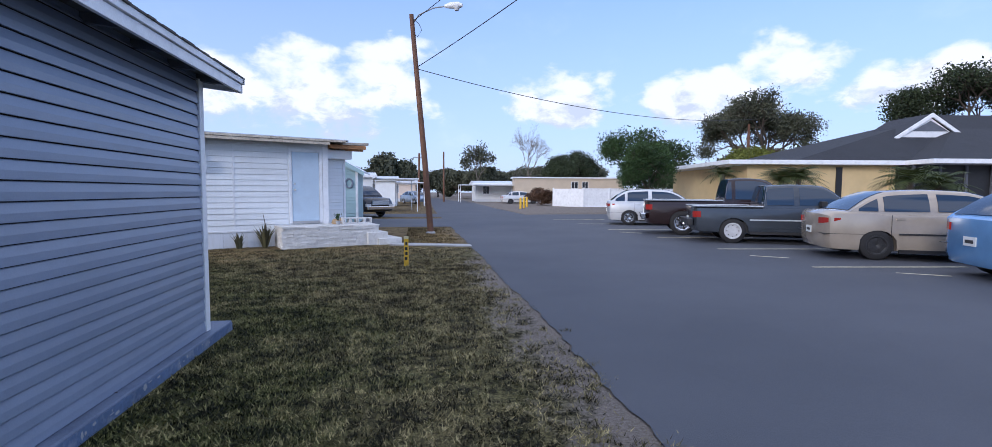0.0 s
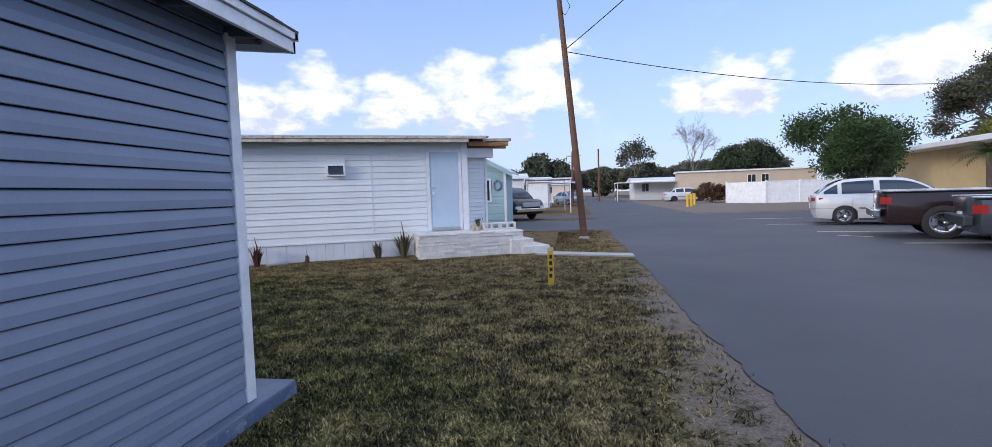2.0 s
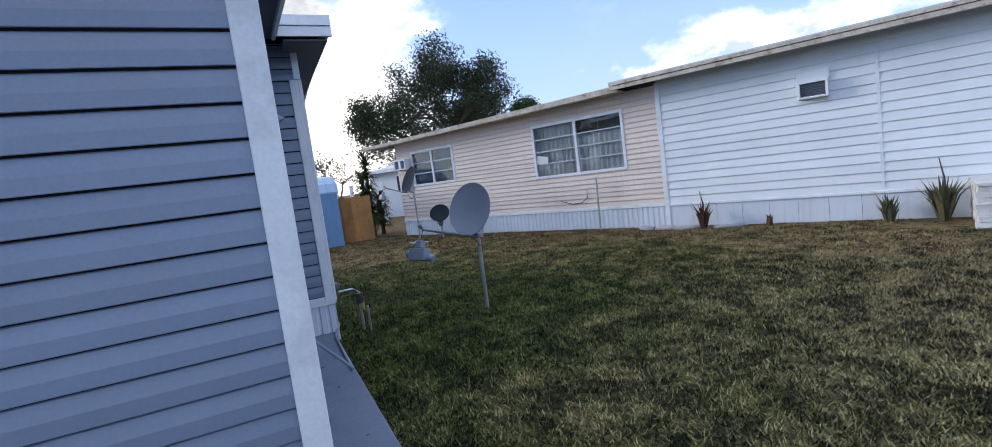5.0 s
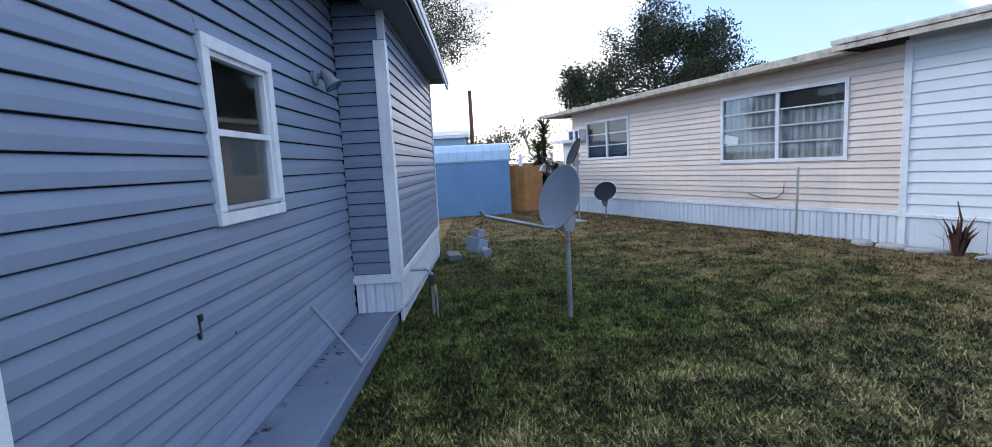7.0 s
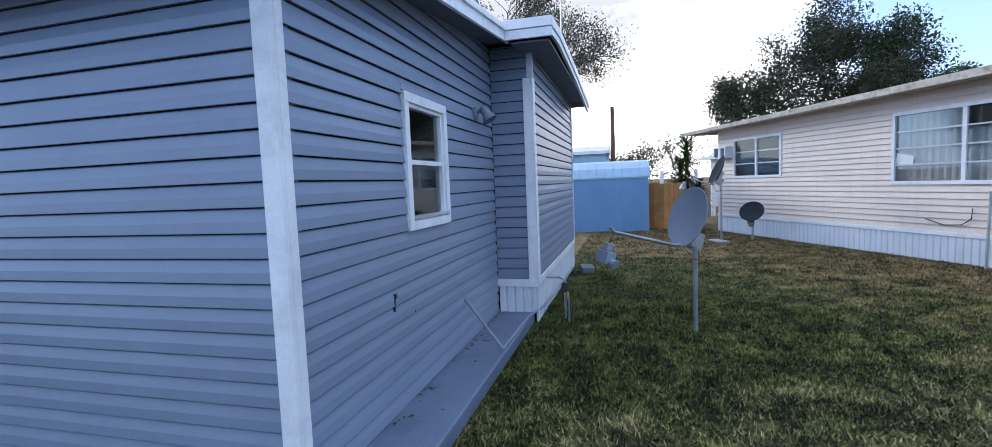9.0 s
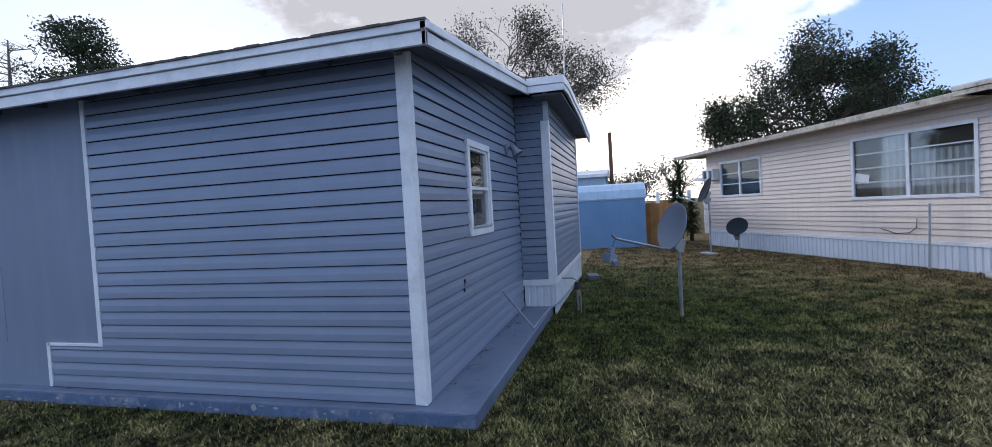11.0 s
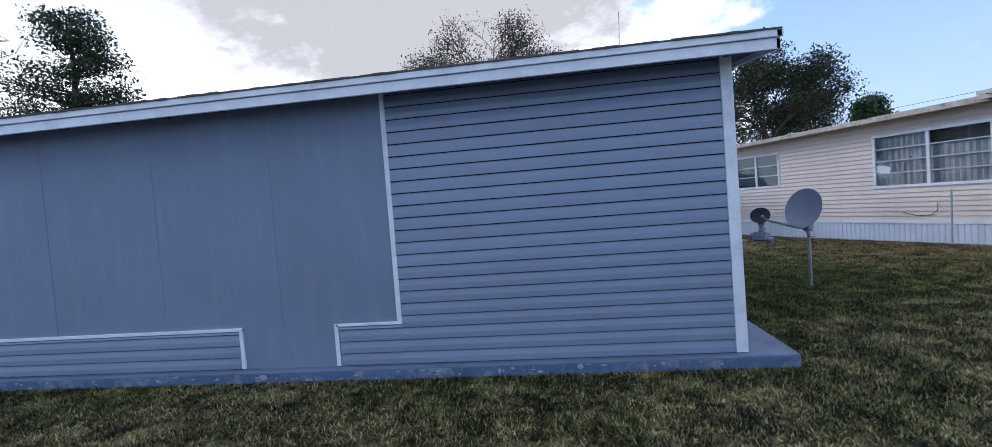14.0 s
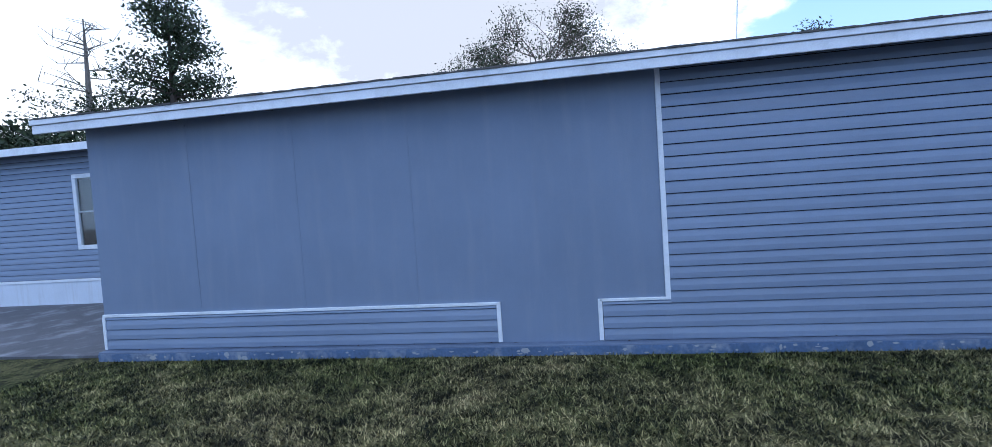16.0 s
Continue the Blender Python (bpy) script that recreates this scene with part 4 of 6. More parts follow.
    part("fascia", M().hull8([(-8.76, -0.45, 2.63), (-0.5, -0.45, 2.72), (-0.5, -0.42, 2.72), (-8.76, -0.42, 2.63), (-8.76, -0.45, 2.72), (-0.5, -0.45, 2.84), (-0.5, -0.42, 2.84), (-8.76, -0.42, 2.72)]), NB_FASCIA, h, "weathered cream fascia board", bevel=0.004)
    part("fascia", M().hull8([(-8.78, -0.45, 2.63), (-8.75, -0.45, 2.63), (-8.75, 4.6, 2.75), (-8.78, 4.6, 2.75), (-8.78, -0.45, 2.72), (-8.75, -0.45, 2.72), (-8.75, 4.6, 2.82), (-8.78, 4.6, 2.82)]), NB_FASCIA, h)
    part("fascia", M().box(-0.62, 5.78, -0.51, -0.48, 2.76, 2.835), NB_FASCIA, h, "weathered cream fascia board", bevel=0.004)
    part("fascia", M().box(-0.63, 6.22, -0.53, -0.48, 2.842, 2.895), NB_FASCIA, h, "weathered cream upper board", bevel=0.004)
    part("drip_edge", M().box(-0.64, 6.24, -0.525, -0.46, 2.895, 2.915), ALU, h)
    # torn end of the roof with bare wood
    part("roof", M().hull8([(6.2, -0.30, 2.80), (7.0, -0.15, 2.83), (7.0, 4.8, 2.93), (6.2, 4.8, 2.9), (6.2, -0.30, 2.87), (7.0, -0.15, 2.90), (7.0, 4.8, 2.99), (6.2, 4.8, 2.98)]), NB_FASCIA, h, "ragged overhanging roof end")
    part("beam_wood", M().box(5.85, 6.9, -0.22, -0.10, 2.70, 2.80), RAW_WOOD, h, "bare orange wood behind a torn fascia")
    part("beam_wood", M().box(5.85, 7.0, 0.30, 0.40, 2.68, 2.80), RAW_WOOD, h)


build_neighbour()


def rough_stone(x0, x1, y0, y1, z0, z1, rng):
    """A hewn block whose corners are slightly out of true."""
    j = lambda: rng.uniform(-0.006, 0.006)
    return M().hull8([(x + j(), y + j() * 1.5, z + j() * 0.6) for z in (z0, z1) for x, y in ((x0, y0), (x1, y0), (x1, y1), (x0, y1))])


def build_porch():
    """White stone porch and steps before the neighbour's door."""
    p = thing("porch_steps", NB, "white-painted rough stone porch with two lower steps", "steps")
    part("core", M().box(4.42, 6.93, -1.02, 0.25, -0.05, 0.535), STONE, p)
    rng = random.Random(3)
    z = 0.0
    for row in range(7):
        hh = 0.076
        x = 4.40 + rng.uniform(-0.05, 0)
        end = 6.93 - 0.045 * max(0, 3 - abs(row - 5)) * rng.random()
        while x < end - 0.03:
            e = min(x + rng.uniform(0.18, 0.55), end)
            d = rng.uniform(0.02, 0.05)
            part("stone", rough_stone(x + 0.001, e - 0.001, -1.02 - d, -1.0, z + 0.002, z + hh - 0.001, rng), STONE, p)
            x = e
        y = -1.02
        while y < 0.2:
            ln = rng.uniform(0.2, 0.4)
            part("stone", rough_stone(4.42 - rng.uniform(0.015, 0.04), 4.44, y + 0.002, min(y + ln, 0.25) - 0.002, z + 0.002, z + hh - 0.001, rng), STONE, p)
            part("stone", rough_stone(6.92, 6.93 + rng.uniform(0.01, 0.03), y + 0.002, min(y + ln, 0.25) - 0.002, z + 0.002, z + hh - 0.001, rng), STONE, p)
            y += ln
        z += hh
    x = 4.38
    while x < 6.95:
        e = min(x + rng.uniform(0.3, 0.6), 6.96)
        part("cap", rough_stone(x, e - 0.004, -1.07 + rng.uniform(-0.015, 0.015), 0.25, 0.534, 0.565, rng), STONE, p)
        x = e
    part("step", rough_stone(6.60, 7.17, -1.16, 0.2, -0.05, 0.355, rng), STONE, p, "white hewn step", bevel=0.015)
    part("step", rough_stone(6.86, 7.56, -1.24, 0.2, -0.05, 0.18, rng), STONE, p, "white hewn lower step", bevel=0.015)
    # row of pierced blocks on the edge
    for i in range(4):
        b = thing("concrete_block", NB @ pose(6.12 + i * 0.215, -0.45 + 0.02 * (i % 2), 0.567), "white pierced concrete block on the porch", "block", group="blocks on the porch")
        part("web", M().box(0, 0.035, 0, 0.16, 0, 0.17).box(0.17, 0.205, 0, 0.16, 0, 0.17).box(0.035, 0.17, 0, 0.16, 0, 0.035).box(0.035, 0.17, 0, 0.16, 0.135, 0.17), STONE, b, bevel=0.004)
    for i, (x, y, s) in enumerate(((5.93, -0.35, 0.13), (6.05, -0.12, 0.11), (6.2, -0.1, 0.14), (6.42, -0.15, 0.1))):
        st = thing("loose_stone", NB @ pose(x, y, 0.567, 0, 0, i * 40), "tan rounded stone lying on the porch", "stone", group="stones on the porch")
        part("stone", M().loft([[(math.cos(a) * s * f * 0.8, math.sin(a) * s * f * 0.6, zz * s) for a in (k * 0.785 + 0.25 * math.sin(k * 2.1 + i) for k in range(8))] for zz, f in ((0, 0.85), (0.4, 1.0), (0.9, 0.75), (1.15, 0.3))]), mat("tan_stone", (0.42, 0.30, 0.17), 0.8, 0.2, 9, 60, 0.2), st, smooth=True)
    b = thing("flower_pot", NB @ pose(5.93, -0.62, 0.567), "small pot with a straggly dark plant on the porch", "plant pot")
    part("pot", M().tube([(0, 0, 0), (0, 0, 0.09), (0, 0, 0.10)], [0.05, 0.07, 0.075], 12), PALE_CONC, b)
    lm = M()
    for k in range(70):
        a, e, u = rng.uniform(0, 6.28), rng.uniform(0.06, 0.24), rng.uniform(0.1, 0.7)
        t = Vector((math.cos(a) * e * u, math.sin(a) * e * u, 0.09 + e))
        sd = Vector((-math.sin(a), math.cos(a), 0)) * rng.uniform(0.01, 0.022)
        lm.poly([t * 0.75, t * 0.9 + sd, t, t * 0.9 - sd])
    part("leaves", lm, LEAF_MID, b)


build_porch()


# ---- vehicles ----
STEEL_WHITE = mat("white_steel_wheel", (0.52, 0.53, 0.55), 0.5, 0.12, 8, 60)
STEEL_BLACK = mat("black_steel_wheel", (0.03, 0.03, 0.032), 0.45, 0.2, 8, 60)


def arch(cx, r, z, n=9):
    return [(cx + r * math.cos(math.pi - math.pi * i / n), z + r * math.sin(math.pi * i / n)) for i in range(n + 1)]


def paint(name, col, rough=0.25, metal=0.3):
    m = bpy.data.materials.new(name)
    m.use_nodes = True
    n = N(m.node_tree)
    b = m.node_tree.nodes["Principled BSDF"]
    wp = n.add("ShaderNodeNewGeometry").outputs["Position"]
    n.put(b.inputs["Base Color"], n.mix(n.ramp(n.noise(wp, 2.5, 5), [(0.3, 0.0), (0.7, 1.0)]), tuple(c * 0.88 for c in col), tuple(min(1, c * 1.08) for c in col)))
    b.inputs["Roughness"].default_value, b.inputs["Metallic"].default_value = rough, metal
    b.inputs["Coat Weight"].default_value = 0.5
    return m


def vehicle(m, label, category, col, length, width, wheels, r, top, cabin, belt, plate=True, bed=None, rim=CHROME, tail="side", bumper=None, ground=0.20, glass_split=(), metal=0.3, handles=()):
    """x runs from the tail (0) to the nose. top: (x, z) points of the body's upper outline; cabin: tail and nose x at the belt and at the roof, and the roof's z."""
    v = thing("car" if category == "car" else "pickup_truck", m, label, category, group="vehicles in the parking bays")
    col = paint(label.split()[0] + "_car_paint", col, metal=metal)
    w = width / 2
    ar = r * 1.16
    low = []
    for cx in wheels:
        low += [(cx - ar, ground)] + arch(cx, ar, r * 0.98)[1:-1] + [(cx + ar, ground)]
    prof = [(0.08, ground + 0.02)] + low + [(length - 0.10, ground + 0.02), (length - 0.02, ground + 0.16)] + list(reversed(top)) + [(0.0, ground + 0.18)]
    g = M()
    rings = []
    for s in (-1, -0.985, -0.93, -0.7, 0, 0.7, 0.93, 0.985, 1):
        a = abs(s)
        dx, dz, din = 0.05 * length * a ** 5 * 0.6, 0.05 * a ** 6, 0.03 * (a > 0.99)
        rings.append([(length / 2 + (x - length / 2) * (1 - 2 * dx / length * min(1, abs(x - length / 2) / (length / 2)) ** 3), s * w, z - (dz + din) * max(0, min(1, (z - ground - 0.25) * 2.5)) + din * (z < ground + 0.1)) for x, z in prof])
    g.loft(rings)
    part("body", g, col, v, smooth=True)
    # the dark inside of the wheel arches and the underside
    part("underbody", M().box(0.25, length - 0.25, -w * 0.86, w * 0.86, ground - 0.02, ground + 0.28), DARK, v)
    xb0, xt0, xt1, xb1, zr = cabin
    wb, wt = w * 0.965, w * 0.74
    zb = belt

    def crest(x):
        """Height of the roof line over x."""
        if x < xt0:
            return zb + (zr - zb) * (1 - (1 - max(0, x - xb0) / (xt0 - xb0)) ** 1.7)
        if x > xt1:
            return zb + (zr - zb) * (1 - (1 - max(0, xb1 - x) / (xb1 - xt1)) ** 1.6)
        return zr + 0.03 * math.sin(math.pi * (x - xt0) / (xt1 - xt0))

    def half(z):
        return wb + (wt - wb) * max(0, (z - zb) / (zr - zb)) ** 1.4

    xs = sorted({xb0 + (xb1 - xb0) * i / 26 for i in range(27)} | {xt0, xt1})
    rings = []
    for x in xs:
        zt = max(crest(x), zb + 0.002)
        right = [(half(zb), zb - 0.06), (half(zb + (zt - zb) * 0.45), zb + (zt - zb) * 0.45), (half(zb + (zt - zb) * 0.85), zb + (zt - zb) * 0.85), (half(zt) - 0.03, zt - 0.018 * (zt > zb + 0.03)), (half(zt) - 0.10, zt), (half(zt) * 0.4, zt + 0.012)]
        rings.append([(x, -a, z) for a, z in right] + [(x, a, z) for a, z in reversed(right)])
    part("cabin", M().loft(rings), col, v, smooth=True)
    # side panes follow the roof line; the screens follow its slopes
    cuts = [0.0, *glass_split, 1.0]
    for side in (-1, 1):
        for a, b in zip(cuts, cuts[1:]):
            st = [xb0 + (xb1 - xb0) * (a + (b - a) * (i + 0.5 * (i == 0) - 0.5 * (i == 12)) / 12) for i in range(13)]
            st = [x + 0.022 * (i == 0) - 0.022 * (i == 12) for i, x in enumerate(st)]
            st = [x for x in st if crest(x) - 0.085 > zb + 0.07]
            if len(st) < 2:
                continue
            strip = []
            for x in st:
                z0, z1 = zb + 0.035, crest(x) - 0.085
                zm = (z0 + z1) / 2
                strip.append([(x, side * (half(z0) + 0.004), z0), (x, side * (half(zm) + 0.010), zm), (x, side * (half(z1) + 0.006), z1), (x, side * (half(z1) - 0.03), z1), (x, side * (half(z0) - 0.03), z0)])
            part("side_window", M().loft(strip), CAR_GLASS, v, smooth=True)
    for name, x0, x1 in (("rear_window", xb0, xt0), ("windscreen", xb1, xt1)):
        strip = []
        for i in range(7):
            x = x0 + (x1 - x0) * (0.06 + 0.80 * i / 6)
            z = crest(x)
            y = half(z) - 0.10
            off = (0.018 if x0 < x1 else -0.018)
            strip.append([(x - off * 0.6, -y, z + 0.008), (x - off, -y * 0.4, z + 0.022), (x - off, y * 0.4, z + 0.022), (x - off * 0.6, y, z + 0.008), (x + off, y, z - 0.03), (x + off, -y, z - 0.03)])
        part(name, M().loft(strip), CAR_GLASS, v, smooth=True)
    for cx in wheels:
        for side in (-1, 1):
            wh = new("wheel")
            wh.parent = v
            wh.matrix_basis = pose(cx, side * (w - 0.10), r)
            ty = M()
            rp = [(-0.1, r * 0.66), (-0.1, r * 0.86), (-0.075, r * 0.985), (0, r), (0.075, r * 0.985), (0.1, r * 0.86), (0.1, r * 0.66)]
            ty.loft([[(rr * math.cos(t), y, rr * math.sin(t)) for t in (2 * math.pi * j / 24 for j in range(24))] for y, rr in rp], caps=False)
            part("tyre", ty, RUBBER, wh, smooth=True)
            ri = M()
            rp = [(0.06, 0.0001), (0.085, r * 0.18), (0.075, r * 0.5), (0.104, r * 0.58), (0.104, r * 0.66)]
            if rim is not None:
                ri.loft([[(rr * math.cos(t), side * y, rr * math.sin(t)) for t in (2 * math.pi * j / 24 for j in range(24))] for y, rr in rp], caps=False)
                part("rim", ri, rim, wh, smooth=True)
                sp = M()
                white = rim is STEEL_WHITE
                for j in range(8 if white else 5):
                    t = j * 2 * math.pi / (8 if white else 5)
                    c, s_ = math.cos(t), math.sin(t)
                    r0, r1, hw = (0.40 * r, 0.47 * r, 0.014) if white else (0.26 * r, 0.54 * r, 0.034)
                    sp.hull8([(q * c - e * s_, side * yy, q * s_ + e * c) for yy in (0.094, 0.07) for q, e in ((r0, hw * 0.6), (r1, hw), (r1, -hw), (r0, -hw * 0.6))])
                part("wheel_slots", sp, DARK, wh)
    zt = top[0][1]
    for side in (-1, 1):
        if tail == "side":
            lamp = [(0.0, 0.66), (0.035, 0.82), (0.10, 0.955), (0.20, 1.0), (0.32, 1.004)]
            part("tail_lamp", M().loft([[(x, side * w * f, zt - 0.21 + 0.28 * x), (x, side * w * f, zt - 0.08), (x + 0.05, side * (w * f - 0.05), zt - 0.08), (x + 0.05, side * (w * f - 0.05), zt - 0.21 + 0.28 * x)] for x, f in lamp]), RED_LAMP, v, "red tail lamp")
        else:
            lamp = [(0.045, 0.88), (0.085, 0.955), (0.15, 1.003), (0.25, 1.004)]
            part("tail_lamp", M().loft([[(x, side * w * f, zt - 0.30), (x, side * w * f, zt - 0.13), (x + 0.04, side * (w * f - 0.05), zt - 0.13), (x + 0.04, side * (w * f - 0.05), zt - 0.30)] for x, f in lamp]), RED_LAMP, v, "red tail lamp")
        part("headlamp", M().box(length - 0.22, length - 0.02, side * w * 0.8 - 0.16, side * w * 0.8 + 0.10, 0.62, 0.76), CLEAR_LAMP, v, "clear headlamp")
        part("mirror", M().box(xb1 - 0.75, xb1 - 0.60, side * (w + 0.06) - 0.09, side * (w + 0.06) + 0.09, zb + 0.0, zb + 0.15), DARK if metal > 0.2 else col, v, bevel=0.02)
    if plate:
        part("number_plate", M().box(-0.012, 0.05, -0.15, 0.15, zt - 0.44, zt - 0.29), PLATE, v, "white number plate")
        part("plate_bars", M().box(-0.016, -0.011, -0.10, 0.10, zt - 0.395, zt - 0.34), DARK, v)
    if bumper:
        part("bumper", M().box(-0.10, 0.06, -w * 0.97, w * 0.97, ground + 0.16, ground + 0.36), bumper, v, "rear bumper", bevel=0.03)
    else:
        part("bumper_seam", M().box(0.02, 0.9, -w - 0.003, w + 0.003, ground + 0.33, ground + 0.338), DARK, v)
    zm = ground + 0.33
    for side in (-1, 1):
        part("side_moulding", M().box(wheels[0] + ar + 0.02, wheels[1] - ar - 0.02, side * w - 0.02, side * w + 0.012, zm, zm + 0.035), STEEL_BLACK if rim is not STEEL_WHITE else ALU, v)
        part("sill", M().box(wheels[0] + ar + 0.02, wheels[1] - ar - 0.02, side * w - 0.05, side * w - 0.004, ground - 0.04, ground + 0.03), DARK, v)
    for hx in handles:
        for side in (-1, 1):
            part("door_handle", M().box(hx, hx + 0.16, side * w - 0.02, side * w + 0.02, zb - 0.14, zb - 0.10), col, v)
            part("door_seam", M().box(hx - 0.08, hx - 0.072, side * w - 0.01, side * w + 0.002, ground + 0.12, zb - 0.04), DARK, v)
    if bed:
        b0, b1, zbed = bed
        part("truck_bed", M().box(b0 + 0.06, b1, -w + 0.09, w - 0.09, zbed - 0.12, zbed + 0.006), DARK, v, "dark open load bed")
        part("bed_rail", M().box(b0, b1, -w + 0.0, -w + 0.08, zbed - 0.01, zbed + 0.03).box(b0, b1, w - 0.08, w, zbed - 0.01, zbed + 0.03), CHROME, v, "bright bed rail", bevel=0.01)
    return v


def build_vehicles():
    z = 0.113
    sedan_top = [(0.0, 0.95), (0.10, 1.02), (0.75, 1.04), (1.2, 0.98), (3.1, 0.98), (3.5, 0.95), (4.25, 0.76), (4.38, 0.62)]
    # gold sedan: rear wheel at 1.0 m from the tail
    vehicle(pose(8.88, 10.05, z, 0, 0, -24), "beige metallic compact saloon with a black steel wheel", "car", (0.42, 0.36, 0.29), 4.44, 1.69, (1.0, 3.62), 0.31, sedan_top, (0.45, 1.30, 2.55, 3.5, 1.43), 0.98, rim=STEEL_BLACK, glass_split=(0.2, 0.5), ground=0.2, handles=(1.32, 2.35))
    # small grey pickup with extended cab
    pk = [(0.0, 1.0), (2.05, 1.0), (2.1, 1.0), (3.9, 1.02), (4.75, 0.95), (4.95, 0.70)]
    vehicle(pose(7.96, 13.62, z, 0, 0, -24), "dark grey compact pickup truck with white steel wheels", "pickup", (0.055, 0.065, 0.08), 5.15, 1.72, (1.08, 4.1), 0.34, pk, (1.85, 1.95, 3.2, 3.9, 1.58), 1.02, rim=STEEL_WHITE, bed=(0.02, 1.83, 1.0), tail="back", bumper=DARK, glass_split=(0.38,), ground=0.30, handles=(2.85,))
    pk2 = [(0.0, 1.12), (1.9, 1.12), (2.0, 1.14), (4.3, 1.14), (5.4, 1.06), (5.65, 0.85)]
    vehicle(pose(7.85, 16.30, z, 0, 0, -24), "dark maroon single-cab pickup truck with chrome wheels", "pickup", (0.022, 0.010, 0.010), 5.75, 1.9, (1.2, 4.6), 0.40, pk2, (2.45, 2.6, 3.5, 4.3, 1.82), 1.14, rim=CHROME, bed=(0.02, 2.4, 1.12), tail="back", bumper=CHROME, glass_split=(0.12,), ground=0.34, handles=(2.75,))
    hatch = [(0.0, 0.98), (0.06, 1.02), (0.6, 1.02), (1.2, 0.98), (3.0, 0.98), (3.4, 0.95), (4.1, 0.76), (4.25, 0.6)]
    vehicle(pose(8.35, 20.93, z, 0, 0, -20), "silver-white compact hatchback parked in a bay", "car", (0.62, 0.63, 0.64), 4.3, 1.74, (0.9, 3.5), 0.32, hatch, (0.12, 1.0, 2.4, 3.35, 1.48), 0.98, rim=CHROME, glass_split=(0.2, 0.5), handles=(1.2, 2.2))
    vehicle(pose(8.88, 6.70, z, 0, 0, -24), "light blue compact hatchback parked in a bay", "car", (0.16, 0.34, 0.62), 4.2, 1.7, (0.8, 3.4), 0.31, hatch, (0.10, 0.95, 2.4, 3.35, 1.50), 0.98, rim=CHROME, glass_split=(0.2, 0.5), handles=(1.2, 2.2))
    # across the lane
    v = vehicle(pose(-5.45, 32.4, 0.014, 0, 0, -48), "black pickup truck nosing out of a driveway", "pickup", (0.004, 0.007, 0.018), 5.3, 1.9, (1.1, 4.15), 0.38, [(0.0, 1.12), (1.8, 1.12), (2.0, 1.16), (4.0, 1.16), (5.0, 1.10), (5.22, 0.9)], (1.9, 2.2, 3.5, 4.25, 1.76), 1.16, rim=CHROME, glass_split=(0.45,), ground=0.34, bumper=CHROME, bed=(0.02, 1.8, 1.05), metal=0.0)
    part("grille", M().box(5.2, 5.33, -0.55, 0.55, 0.72, 0.95), ALU, v, "bright metal grille")
    part("front_bumper", M().box(5.2, 5.36, -0.9, 0.9, 0.45, 0.64), CHROME, v, "chrome front bumper", bevel=0.03)
    vehicle(pose(9.9, 57.5, 0.05, 0, 0, -2), "white saloon before the tan trailer", "car", (0.72, 0.72, 0.72), 4.6, 1.75, (1.0, 3.7), 0.32, sedan_top, (0.55, 1.35, 2.65, 3.5, 1.45), 0.98, rim=STEEL_BLACK, glass_split=(0.2, 0.5))
    vehicle(pose(-1.2, 62.0, 0.02, 0, 0, -60), "silver-blue saloon far down the lane", "car", (0.3, 0.36, 0.45), 4.4, 1.72, (1.0, 3.6), 0.31, sedan_top, (0.55, 1.35, 2.55, 3.45, 1.44), 0.98, rim=CHROME, glass_split=(0.2, 0.5))


build_vehicles()


